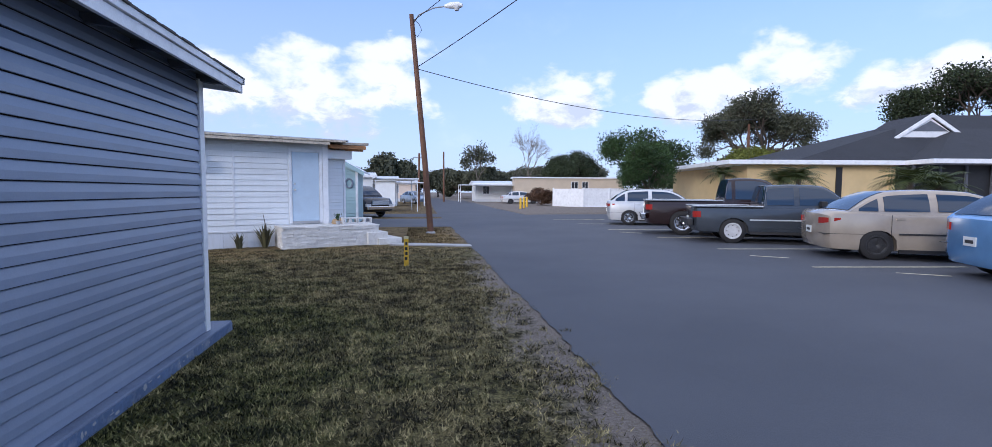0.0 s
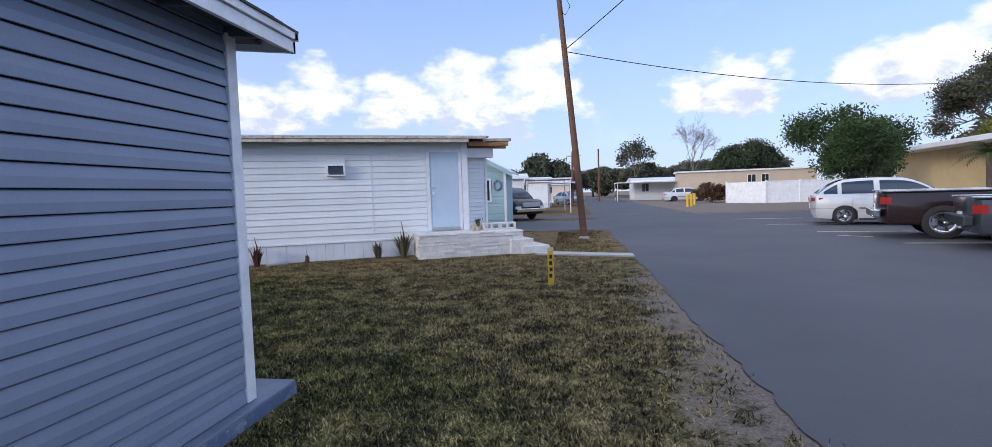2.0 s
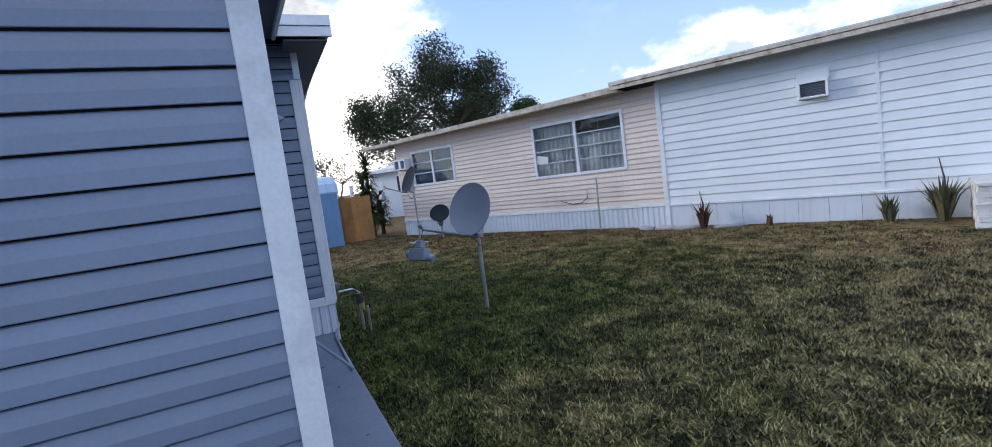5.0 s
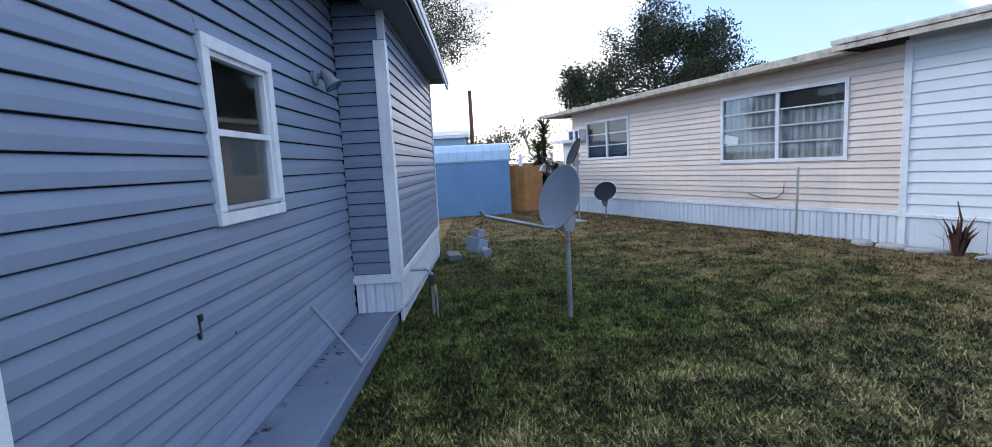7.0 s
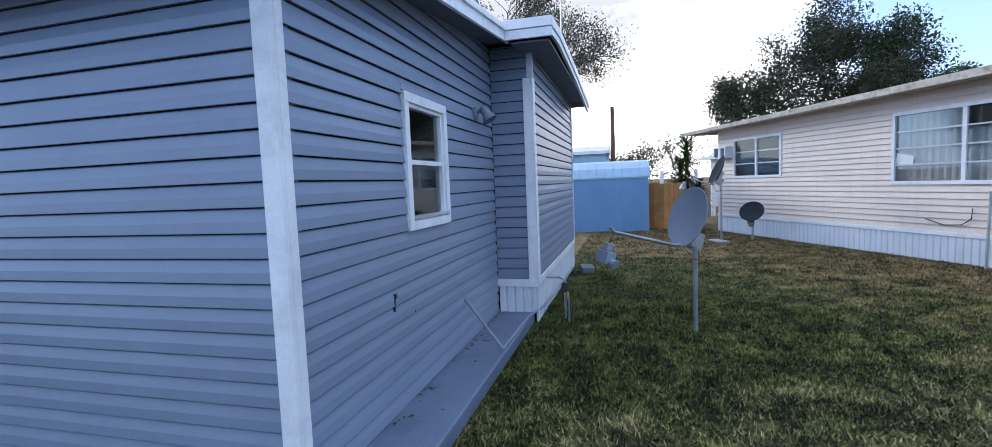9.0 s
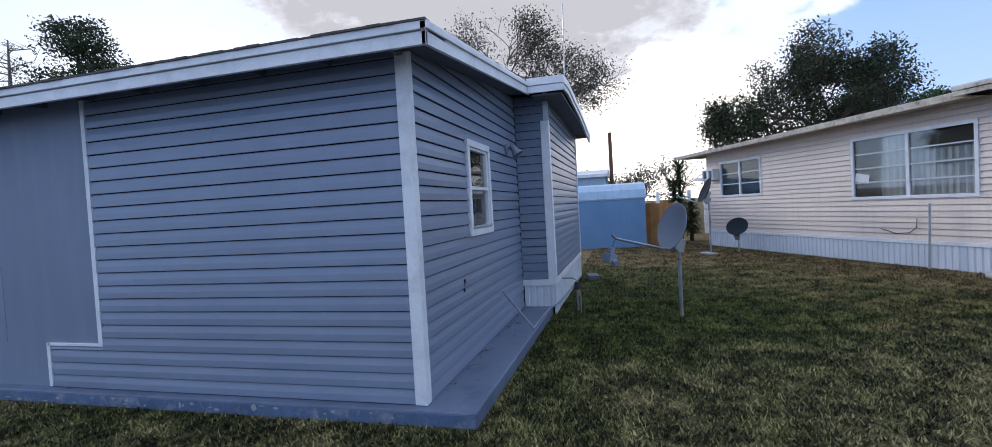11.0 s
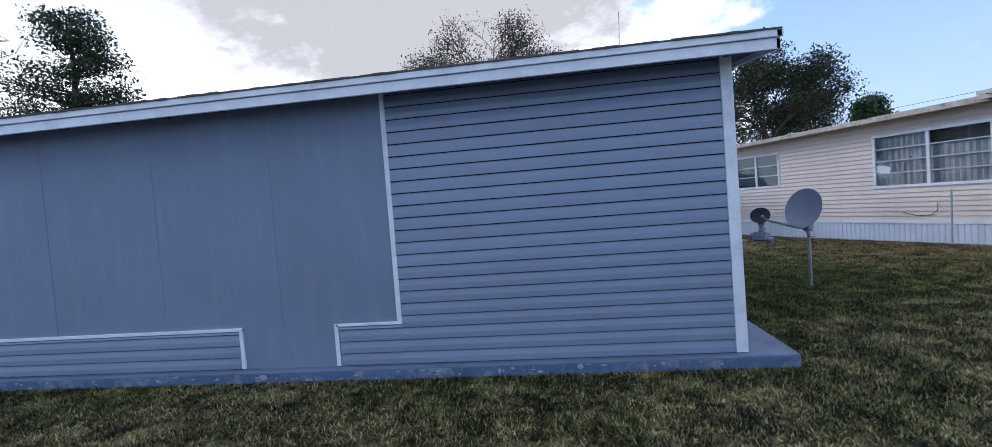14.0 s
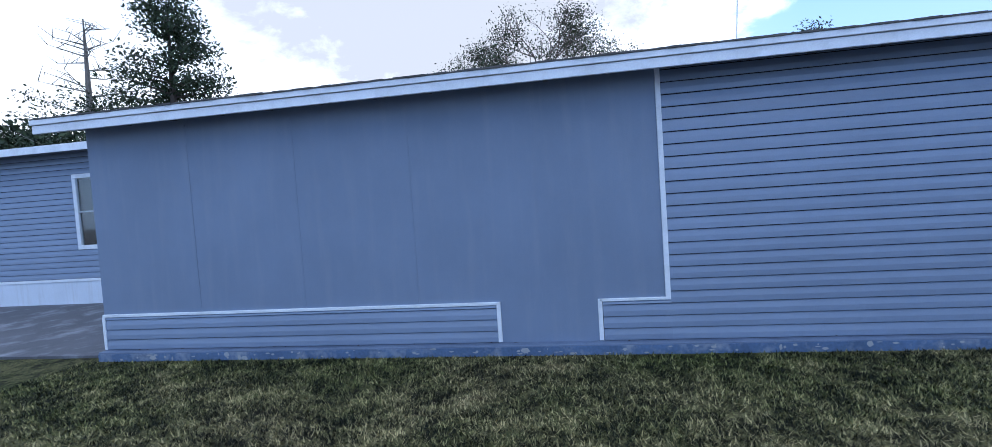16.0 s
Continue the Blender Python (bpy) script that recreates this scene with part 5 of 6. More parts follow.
# ---- posts, poles and dishes ----
def build_poles():
    p = thing("street_lamp", pose(0.55, 17.95, 0), "leaning brown wooden utility pole with a street lamp arm", "street lamp")
    tip = (-0.66, 0.38, 7.75)
    part("pole", M().tube([(0, 0, -0.2), (-0.22, 0.13, 2.6), (-0.48, 0.27, 5.6), tip], [0.115, 0.105, 0.09, 0.08], 14), POLE_WOOD, p, "weathered brown wooden pole", smooth=True)
    part("base_stone", M().tube([(-0.02, -0.12, -0.05), (-0.02, -0.12, 0.06)], [0.2, 0.15], 9), PALE_CONC, p)
    part("lamp_arm", M().tube([(-0.63, 0.36, 7.40), (-0.4, 0.26, 7.72), (0.1, 0.1, 7.93), (0.65, -0.1, 7.97)], 0.025, 8), STEEL, p, "curved grey lamp arm", smooth=True)
    part("lamp_head", M().tube([(0.5, -0.05, 7.96), (0.7, -0.13, 7.97), (0.95, -0.23, 7.96), (1.1, -0.29, 7.94)], [0.06, 0.11, 0.12, 0.05], 12), WHITE, p, "pale cobra-head lamp", smooth=True)
    part("lamp_lens", M().tube([(0.9, -0.21, 7.88), (0.9, -0.21, 7.78)], [0.11, 0.07], 12), CLEAR_LAMP, p, "clear lamp lens", smooth=True)
    part("cable_loop", M().tube([(-0.6, 0.3, 7.6), (-0.4, 0.1, 7.35), (-0.3, 0.1, 7.15), (-0.45, 0.25, 6.95), (-0.6, 0.33, 7.1)], 0.012, 6), DARK, p, smooth=True)
    px, py = 0.55 - 0.5, 17.95 + 0.28

    def cable(a, b, sag, r=0.014):
        a, b = Vector(a), Vector(b)
        pts = [a.lerp(b, i / 20) - Vector((0, 0, sag * 4 * (i / 20) * (1 - i / 20))) for i in range(21)]
        tagged(part("cable", M().tube(pts, r, 5), DARK, smooth=True), "black overhead cable sagging from the utility pole", "cable")
    cable((px, py, 5.85), (21.5, 29.0, 6.2), 0.7)
    cable((px + 0.02, py, 5.9), (9.0, 3.0, 9.6), 0.35)
    cable((px - 0.1, py, 7.5), (8.0, 6.0, 10.8), 0.2, 0.012)
    cable((-25, 30, 6.0), (-60, 4, 6.4), 0.6, 0.012)
    for x, y, hgt, lean, arm in ((0.3, 52, 5.4, 0.1, True), (3.9, 70, 7.0, 0.0, False), (1.5, 95, 6.0, 0.0, False), (-30, 5.8, 5.6, 0.4, False), (27.5, 38, 7.2, 0, False)):
        q = thing("utility_pole", pose(x, y, 0), "thin distant wooden utility pole", "pole", group="far poles")
        part("pole", M().tube([(0, 0, -0.1), (lean, 0, hgt)], [0.14, 0.10], 8), POLE_WOOD, q, smooth=True)
        if arm:
            part("crossarm", M().box(-0.5, 0.9, -0.05, 0.05, hgt - 0.5, hgt - 0.4), STEEL, q)
    # thin aerial mast behind the grey house
    tagged(part("aerial_mast", M().tube([(-10.5, 5.3, 0), (-10.3, 5.4, 3.0), (-10.1, 5.5, 5.9)], [0.02, 0.017, 0.012], 6), STEEL), "thin grey aerial mast behind the house", "mast")


build_poles()


def yellow_marker(m, label):
    y = thing("marker_post", m, label, "post")
    part("stake", M().box(-0.045, 0.045, -0.012, 0.012, -0.2, 0.60), YELLOW, y, bevel=0.004)
    part("cap", M().box(-0.046, 0.046, -0.0135, 0.0135, 0.55, 0.605), mat("cream_cap", (0.7, 0.6, 0.35)), y)
    for i, (a, b) in enumerate(((-0.026, 0.02), (-0.02, 0.026), (-0.026, 0.024), (-0.018, 0.022))):
        z = 0.13 + i * 0.10
        part("number_bar", M().box(a, b, -0.0155, -0.0118, z, z + 0.06), DARK, y, "worn dark painted mark")
    return y


yellow_marker(pose(-0.19, 10.0, 0, 0, 0, 8), "flat yellow stake with worn dark painted marks on the lawn")


def bollard(x, y, h=0.9):
    b = thing("bollard", pose(x, y, 0.1), "yellow painted steel bollard at the lane's edge", "bollard", group="yellow bollards")
    part("post", M().tube([(0, 0, -0.1), (0, 0, h), (0, 0, h + 0.04)], [0.09, 0.09, 0.05], 12), YELLOW, b, smooth=True)


for x, y in ((8.3, 39.0), (8.75, 39.8), (9.6, 42.5)):
    bollard(x, y)


def dish(m, label, r, depth, mast, tilt, turn, arm, material, big=False):
    d = thing("satellite_dish", m, label, "satellite dish", group="satellite dishes on the lawn")
    part("mast", M().tube([(0, 0, -0.2), (0, 0, mast + 0.05)], 0.022, 12), STEEL, d, "galvanised steel mast", smooth=True)
    e = new("reflector_assembly")
    e.parent = d
    e.matrix_basis = pose(0, 0, mast + 0.24, 0, 0, turn) @ pose(0, 0, 0, tilt, 0, 0)
    g = M()
    n, k = 40, 7
    front = [[(r * 0.94 * f * math.cos(t), -0.03 - depth * f * f, r * f * math.sin(t)) for t in (2 * math.pi * j / n for j in range(n))] for f in [i / k if i else 0.002 for i in range(k + 1)]]
    back = [[(p[0], p[1] + 0.008, p[2]) for p in ring] for ring in reversed(front)]
    rim_ = [[(p[0] * 1.012, p[1] + 0.004, p[2] * 1.012) for p in front[-1]]]
    g.loft(front + rim_ + back, caps=False)
    part("reflector", g, material, e, smooth=True)
    part("bracket", M().box(-0.07, 0.07, -0.02, 0.05, -0.26, 0.02).box(-0.05, 0.05, 0.02, 0.12, -0.28, -0.12), STEEL, e, "steel mounting bracket", bevel=0.004)
    if arm:
        tp = Vector((0, -arm, -r * 1.12))
        part("feed_arm", M().tube([(0, -0.02, -r * 0.86), (0, -0.14, -r * 1.0), tp, tp + Vector((0, -0.06, 0.035))], [0.017, 0.017, 0.014, 0.02], 8), STEEL, e, "bare metal feed arm", smooth=True)
        hp = tp + Vector((0.0, -0.02, -0.20))
        part("feed_horn", M().loft([[hp + Vector((x, y, z)) for x, y in ((-0.035, -0.03), (0.035, -0.03), (0.035, 0.03), (-0.035, 0.03))] for z in (0.09, 0.02)]).box(hp.x - 0.10, hp.x + 0.10, hp.y - 0.045, hp.y + 0.045, hp.z - 0.10, hp.z + 0.015).tube([hp + Vector((0.11, 0, -0.07)), hp + Vector((0.17, 0.02, -0.085))], [0.03, 0.045], 10).tube([hp + Vector((-0.10, 0, -0.04)), hp + Vector((-0.16, 0.02, -0.03))], [0.03, 0.04], 10), DISH, e, "grey receiver head hanging below the arm", bevel=0.008)
        part("wire", M().tube([tp, tp + Vector((0.02, -0.03, -0.07)), hp + Vector((0, 0, 0.08))], 0.004, 5), DARK, e)
        part("cable", M().tube([(0.0, -0.06, -r * 0.95), (0.06, 0.0, -r * 1.15), (0.02, 0.10, -r * 1.25), (-0.05, 0.16, -r * 1.1), (0.03, 0.12, -r * 0.85), (0.07, 0.15, -r * 1.2), (0.02, 0.06, -r * 1.3)], 0.005, 6), mat("orange_cable", (0.30, 0.09, 0.03)), e, "loose orange-brown cable", smooth=True)
    return d


dish(pose(-5.28, 7.27, 0), "large grey satellite dish on a steel mast in the lawn", 0.29, 0.065, 0.85, -18, 30, 0.78, DISH)
dish(pose(-12.6, 9.35, 0), "small dark satellite dish on a low mast by the beige trailer", 0.27, 0.07, 0.36, -40, 65, 0, DISH_DARK)
dish(pose(-12.3, 8.65, 0), "dark satellite dish on a tall mast seen edge-on", 0.34, 0.08, 1.32, -25, 8, 0.6, DISH_DARK)


def build_yard():
    # gas pipe with a yellow-tagged valve
    g = thing("gas_riser", pose(-5.62, 5.98, 0), "thin grey gas riser with a yellow valve tag", "pipe")
    part("riser", M().tube([(0, 0, -0.1), (0, 0, 0.42), (0.02, -0.06, 0.46), (0.02, -0.2, 0.46)], 0.014, 8), STEEL, g, smooth=True)
    part("regulator", M().tube([(0, 0, 0.30), (0, 0, 0.40)], [0.05, 0.035], 10), DARK, g, smooth=True)
    part("tag", M().box(-0.03, 0.04, 0.02, 0.035, 0.22, 0.31), YELLOW, g, "yellow plastic tag")
    part("second_riser", M().tube([(0.12, 0.05, -0.1), (0.12, 0.05, 0.28)], 0.011, 8), STEEL, g, smooth=True)
    tagged(part("paving_block", M().box(-0.2, 0.2, -0.1, 0.1, 0, 0.09), SOFFIT, bevel=0.01, m=pose(-8.5, 5.98, 0, 0, 0, 12)), "dark concrete block lying on the lawn", "block")
    tagged(part("paving_block", M().box(-0.25, 0.25, -0.12, 0.12, 0, 0.04), PALE_CONC, bevel=0.01, m=pose(-12.3, 8.6, 0, 0, 0, 20)), "pale flat concrete block at a mast's foot", "block")
    tagged(part("steel_rod", M().tube([tuple(NB @ Vector((-1.3, -0.2, -0.1))), tuple(NB @ Vector((-1.3, -0.16, 1.12)))], 0.02, 8), STEEL, smooth=True), "thin rusty steel rod standing before the trailer", "rod")
    cb = M().tube([tuple(NB @ Vector((-2.3, -0.03, 0.66))), tuple(NB @ Vector((-2.0, -0.04, 0.58))), tuple(NB @ Vector((-1.75, -0.04, 0.60))), tuple(NB @ Vector((-1.62, -0.04, 0.70))), tuple(NB @ Vector((-1.62, -0.03, 0.86)))], 0.008, 6)
    tagged(part("hanging_cable", cb, DARK, smooth=True), "thin black cable hanging on the beige siding", "cable")
    # strap-leaved plants by the white room
    rng = random.Random(12)
    for u, v, n, h, material, lab in ((4.1, -0.35, 80, 0.66, AGAVE, "dry strap-leaved plant beside the stone porch"), (3.5, -0.3, 46, 0.45, AGAVE, "straggly dry plant beside the white wall"), (0.85, -0.35, 40, 0.5, SPIKY, "dark reddish cactus-like plant by the skirting"), (1.9, -0.25, 8, 0.2, SPIKY, "small dark weed by the skirting")):
        t = thing("plant", NB @ pose(u, v, 0), lab, "plant")
        lm = M()
        for k in range(n):
            a, e = rng.uniform(0, 6.28), rng.uniform(0.5, 1.0) * h
            sp = rng.uniform(0.05, 0.55) * h
            w_ = rng.uniform(0.012, 0.028)
            c, s = math.cos(a), math.sin(a)
            b0 = Vector((c * 0.05, s * 0.05, 0))
            mid = Vector((c * sp * 0.5, s * sp * 0.5, e * 0.65))
            tip = Vector((c * sp, s * sp, e))
            sd = Vector((-s, c, 0)) * w_
            lm.poly([b0 - sd, b0 + sd, mid + sd, tip, mid - sd])
        part("leaves", lm, material, t)
        if h > 0.45:
            part("stalk", M().tube([(0, 0, 0), (0.02, 0, h * 0.9), (-0.03, 0.01, h * 1.35)], [0.02, 0.014, 0.006], 6), BARK, t, smooth=True)
    for k, (u, v, a, b, c) in enumerate(((-0.25, -0.3, 0.16, 0.10, 0.07), (0.15, -0.32, 0.22, 0.10, 0.06), (0.55, -0.34, 0.25, 0.08, 0.05), (1.3, -0.3, 0.3, 0.07, 0.05))):
        st = thing("edging_stone", NB @ pose(u, v, 0, 0, 0, k * 13 - 10), "pale broken edging stone at the trailer's foot", "stone", group="edging stones")
        part("stone", M().loft([[(math.cos(w_) * a * f, math.sin(w_) * b * f, z) for w_ in (i_ * 0.785 + 0.2 * math.sin(i_ * 2.3) for i_ in range(8))] for z, f in ((-0.02, 1.0), (c * 0.6, 0.95), (c, 0.7))]), PALE_CONC, st)
    # blue shed
    s = thing("shed", pose(-14.85, 5.0, 0, 0, 0, 3), "light blue metal garden shed with a rounded roof", "shed")
    part("wall", M().box(-2.4, 0.0, -0.3, 2.2, -0.05, 1.50), SHED_BLUE, s)
    for i in range(12):
        part("panel_rib", M().box(0.0, 0.006, -0.29 + i * 0.21, -0.275 + i * 0.21, 0, 1.5), SHED_BLUE, s)
    part("eave", M().box(-2.45, 0.02, -0.35, 2.25, 1.50, 1.55), SHED_ROOF, s, bevel=0.01)
    part("roof", M().loft([[(x, y, z) for x, z in ((0.03, 1.55), (-0.12, 1.80), (-0.5, 1.98), (-1.2, 2.05), (-1.9, 1.98), (-2.28, 1.80), (-2.43, 1.55))] for y in (-0.35, 2.25)]), SHED_ROOF, s, "pale blue rounded metal roof")
    for i in range(11):
        part("roof_rib", M().tube([(0.035, -0.2 + i * 0.24, 1.56), (-0.115, -0.2 + i * 0.24, 1.81), (-0.5, -0.2 + i * 0.24, 1.99)], 0.012, 5), SHED_ROOF, s)
    # timber fence behind
    f = thing("fence", pose(-15.6, 7.35, 0, 0, 0, 70), "orange-brown upright board fence", "fence")
    for i in range(14):
        part("board", M().box(0, 0.135, 0, 0.02, 0, 1.32 + 0.02 * (i % 3)), FENCE_WOOD, f, m=pose(i * 0.14 - 1.1, 0, 0))
    part("rail", M().box(-1.1, 0.86, 0.02, 0.06, 0.3, 0.39), FENCE_WOOD, f)
    part("rail", M().box(-1.1, 0.86, 0.02, 0.06, 1.0, 1.09), FENCE_WOOD, f)
    w = thing("fence", pose(-20.0, 8.4, 0, 0, 0, 0), "white posts of a porch far behind the shed", "fence")
    for i in range(4):
        part("post", M().box(0, 0.2, 0, 0.12, 0, 1.75), WHITE, w, m=pose(-0.2, -0.6 + i * 0.6, 0))


build_yard()


# ---- far houses ----
def simple_house(m, label, sx, sy, wall_h, material, roof_rise=0.25, over=0.35, wins=(), carport=None, roofm=None):
    h = thing("house", m, label, "house", group="houses along the lane")
    part("wall", M().box(0, sx, 0, sy, -0.1, wall_h), material, h)
    part("skirting", M().box(-0.01, sx + 0.01, -0.012, sy + 0.012, -0.1, 0.45), WHITE_METAL, h)
    part("roof", M().hull8([(-over, -over, wall_h), (sx + over, -over, wall_h), (sx + over, sy + over, wall_h), (-over, sy + over, wall_h), (-over, sy / 2, wall_h + roof_rise), (sx + over, sy / 2, wall_h + roof_rise), (sx + over, sy / 2 + 0.05, wall_h + roof_rise), (-over, sy / 2 + 0.05, wall_h + roof_rise)]), roofm or WHITE_METAL, h)
    part("fascia", M().box(-over - 0.01, sx + over + 0.01, -over - 0.02, -over, wall_h - 0.14, wall_h + 0.02).box(-over - 0.02, -over, -over, sy + over, wall_h - 0.14, wall_h + 0.02).box(sx + over, sx + over + 0.02, -over, sy + over, wall_h - 0.14, wall_h + 0.02), WHITE, h)
    for face, a, b, c, d in wins:
        w = new("window")
        w.parent = h
        w.matrix_basis = {"s": pose(0, 0, 0), "e": pose(sx, 0, 0, 0, 0, 90), "w": pose(0, 0, 0, 0, 0, -90)}[face]
        part("window_frame", M().box(a - 0.06, b + 0.06, -0.03, 0.0, c - 0.06, c).box(a - 0.06, b + 0.06, -0.03, 0, d, d + 0.06).box(a - 0.06, a, -0.03, 0, c, d).box(b, b + 0.06, -0.03, 0, c, d).box((a + b) / 2 - 0.02, (a + b) / 2 + 0.02, -0.03, 0, c, d), WHITE, w)
        part("pane", M().box(a, b, -0.012, 0.0, c, d), PANE, w)
    if carport:
        x0, x1, y0, y1, z = carport
        part("carport_roof", M().box(x0, x1, y0, y1, z, z + 0.1), WHITE_METAL, h)
        for x in (x0 + 0.1, x1 - 0.1):
            for y in (y0 + 0.1, y1 - 0.1):
                part("carport_post", M().tube([(x, y, -0.1), (x, y, z)], 0.04, 8), WHITE, h)
    return h


def build_far():
    t = thing("house", pose(-6.6, 24.0, 0), "pale teal gabled trailer with white trim behind the white room", "house", group="houses along the lane")
    tw = part("wall", M().box(0, 3.92, 0, 2.5, -0.1, 2.42), TEAL, t)
    siding(tw, 0, 3.9, 0.3, 2.42, 0.15, TEAL, "lap")
    part("gable", M().loft([[(0, y, 2.42), (3.92, y, 2.42), (1.96, y, 3.5)] for y in (0.0, 2.5)]), TEAL, t)
    part("roof", M().hull8([(1.96, -0.3, 3.56), (4.25, -0.3, 2.32), (4.25, 2.7, 2.32), (1.96, 2.7, 3.56), (1.96, -0.3, 3.64), (4.25, -0.3, 2.40), (4.25, 2.7, 2.40), (1.96, 2.7, 3.64)]), WHITE_METAL, t, "white metal roof")
    part("roof", M().hull8([(1.96, -0.3, 3.56), (-0.33, -0.3, 2.32), (-0.33, 2.7, 2.32), (1.96, 2.7, 3.56), (1.96, -0.3, 3.64), (-0.33, -0.3, 2.40), (-0.33, 2.7, 2.40), (1.96, 2.7, 3.64)]), WHITE_METAL, t, "white metal roof")
    part("barge_board", M().hull8([(1.96, -0.33, 3.44), (4.27, -0.33, 2.18), (4.27, -0.30, 2.18), (1.96, -0.30, 3.44), (1.96, -0.33, 3.64), (4.27, -0.33, 2.38), (4.27, -0.30, 2.38), (1.96, -0.30, 3.64)]), TEAL, t)
    part("corner_trim", M().box(3.84, 3.95, -0.03, 0.05, 0.0, 2.42), WHITE, t)
    tw2 = new("window")
    tw2.parent = t
    part("window_frame", M().box(2.75, 2.83, -0.05, 0, 1.1, 2.15).box(3.2, 3.28, -0.05, 0, 1.1, 2.15).box(2.83, 3.2, -0.05, 0, 1.1, 1.18).box(2.83, 3.2, -0.05, 0, 2.07, 2.15), WHITE, tw2)
    part("pane", M().box(2.83, 3.2, -0.025, 0.0, 1.18, 2.07), PANE, tw2)
    wr = M()
    wr.loft([[(3.55 + (0.16 + 0.04 * math.cos(p)) * math.cos(a), -0.06 + 0.04 * math.sin(p), 1.85 + (0.2 + 0.04 * math.cos(p)) * math.sin(a)) for p in (2 * math.pi * j / 6 for j in range(6))] for a in (2 * math.pi * i / 20 for i in range(21))], caps=False)
    part("wreath", wr, DISH, t, "round grey wreath", smooth=True)
    simple_house(pose(-10.5, 36.0, 0, 0, 0, 6), "white trailer with a flat carport along the lane", 7.5, 4.5, 2.6, NB_WHITE, 0.3, 0.3, wins=(("s", 5.0, 6.0, 1.3, 2.2), ("e", 1.0, 2.0, 1.3, 2.2)), carport=(7.6, 10.8, 0.0, 4.5, 2.35))
    simple_house(pose(-9.5, 50.0, 0, 0, 0, 0), "white trailer further along the lane", 7.5, 4.5, 2.6, NB_WHITE, 0.4, 0.3, wins=(("s", 4.5, 5.6, 1.3, 2.2),), carport=(7.5, 10.5, 0.0, 4.5, 2.3))
    simple_house(pose(-8.0, 72.0, 0), "cream trailer at the far end of the lane", 8.0, 5.0, 2.6, NB_TAN, 0.5, 0.3, wins=(("s", 4.5, 5.6, 1.3, 2.2),))
    simple_house(pose(12.5, 62.0, 0.05, 0, 0, -6), "long tan trailer with a flat roof behind the white fence", 14.0, 4.5, 3.3, TAN_WALL, 0.1, 0.2, wins=(("s", 7.2, 8.0, 1.9, 2.7), ("s", 8.6, 9.3, 1.9, 2.7), ("s", 14.6, 15.6, 2.3, 2.8)))
    simple_house(pose(8.2, 68.0, 0.0), "white trailer with a porch beyond the parked white car", 5.0, 5.0, 2.6, NB_WHITE, 0.4, 0.4, wins=(("s", 1.0, 1.8, 1.2, 2.2),), carport=(-2.5, 5.0, -3.5, 0.0, 2.3))
    simple_house(pose(-27, 2.6, 0, 0, 0, 90), "blue-grey house far behind the shed", 2.9, 5, 3.0, SHED_ROOF, 0.4, 0.15)
    simple_house(pose(-26.5, 10.5, 0, 0, 0, 30), "pale trailer at the back of the garden", 8, 4, 2.4, NB_WHITE, 0.3, 0.3, wins=(("s", 2, 3, 1.2, 2.0),))
    simple_house(pose(20, -22, 0.1, 0, 0, 0), "white trailer across the car park", 4.5, 14, 2.7, NB_WHITE, 0.4, 0.3, wins=(("w", -6, -5, 1.2, 2.2),))
    simple_house(pose(-9, -26, 0, 0, 0, 0), "white trailer behind the grey house", 9, 4.5, 2.6, NB_WHITE, 0.4, 0.3)
    # white fence
    f = thing("fence", pose(0, 0, 0.1), "plain white solid fence with a gate before the tan trailer", "fence")
    part("panel", M().box(15.3, 40.0, 44.0, 44.08, 0, 1.72), WHITE, f)
    part("panel", M().hull8([(13.3, 47.3, 0), (15.3, 44.0, 0), (15.38, 44.05, 0), (13.38, 47.35, 0), (13.3, 47.3, 1.7), (15.3, 44.0, 1.7), (15.38, 44.05, 1.7), (13.38, 47.35, 1.7)]), WHITE, f, "white gate")
    for x, y in ((13.34, 47.3), (15.32, 44.0), (17.8, 44.0), (20.3, 44.0), (22.8, 44.0)):
        part("post", M().box(x - 0.06, x + 0.06, y - 0.06, y + 0.06, 0, 1.8), WHITE, f)
    for z in (0.0, 1.68):
        part("rail", M().box(15.3, 40.0, 43.96, 44.0, z, z + 0.06), WHITE, f)
    # clubhouse; local x to the east along its front, local y away from the lane
    c = thing("house", pose(15.6, 22.9, 0.1, 0, 0, -8.2), "yellow clubhouse with a grey shingle hip roof and white eaves", "house")
    e = 2.8
    part("wall", M().box(0.9, 8.4, 0.0, 10, -0.1, e), CLUB_WALL, c, "yellow stucco wall")
    part("wall_pier", M().box(0.85, 1.15, -0.06, 0.0, -0.1, e).box(3.1, 3.5, -0.08, 0.0, -0.1, e).box(8.1, 8.45, -0.08, 0.0, -0.1, e), CLUB_WALL, c, "yellow stucco pier", bevel=0.01)
    part("porch_screen", M().box(8.4, 24, -0.9, 10, -0.1, e), DARK, c, "dark screened porch")
    for i in range(9):
        part("porch_post", M().box(8.5 + i * 1.3, 8.6 + i * 1.3, -1.02, -0.92, -0.1, e), SOFFIT, c)
    part("eave", M().box(-0.4, 8.4, -0.65, 10.5, e, e + 0.22), WHITE, c, "white eave board", bevel=0.02)
    part("eave", M().box(8.4, 26, -2.2, 10.5, e, e + 0.22), WHITE, c, "white eave board", bevel=0.02)
    part("roof", M().hull8([(3.0, -0.6, e + 0.22), (26, -0.6, e + 0.22), (26, 10.4, e + 0.22), (3.0, 10.4, e + 0.22), (14.8, 4.8, e + 3.3), (22, 4.8, e + 3.3), (22, 5.0, e + 3.3), (14.8, 5.0, e + 3.3)]), SHINGLE, c, "grey asphalt shingle roof")
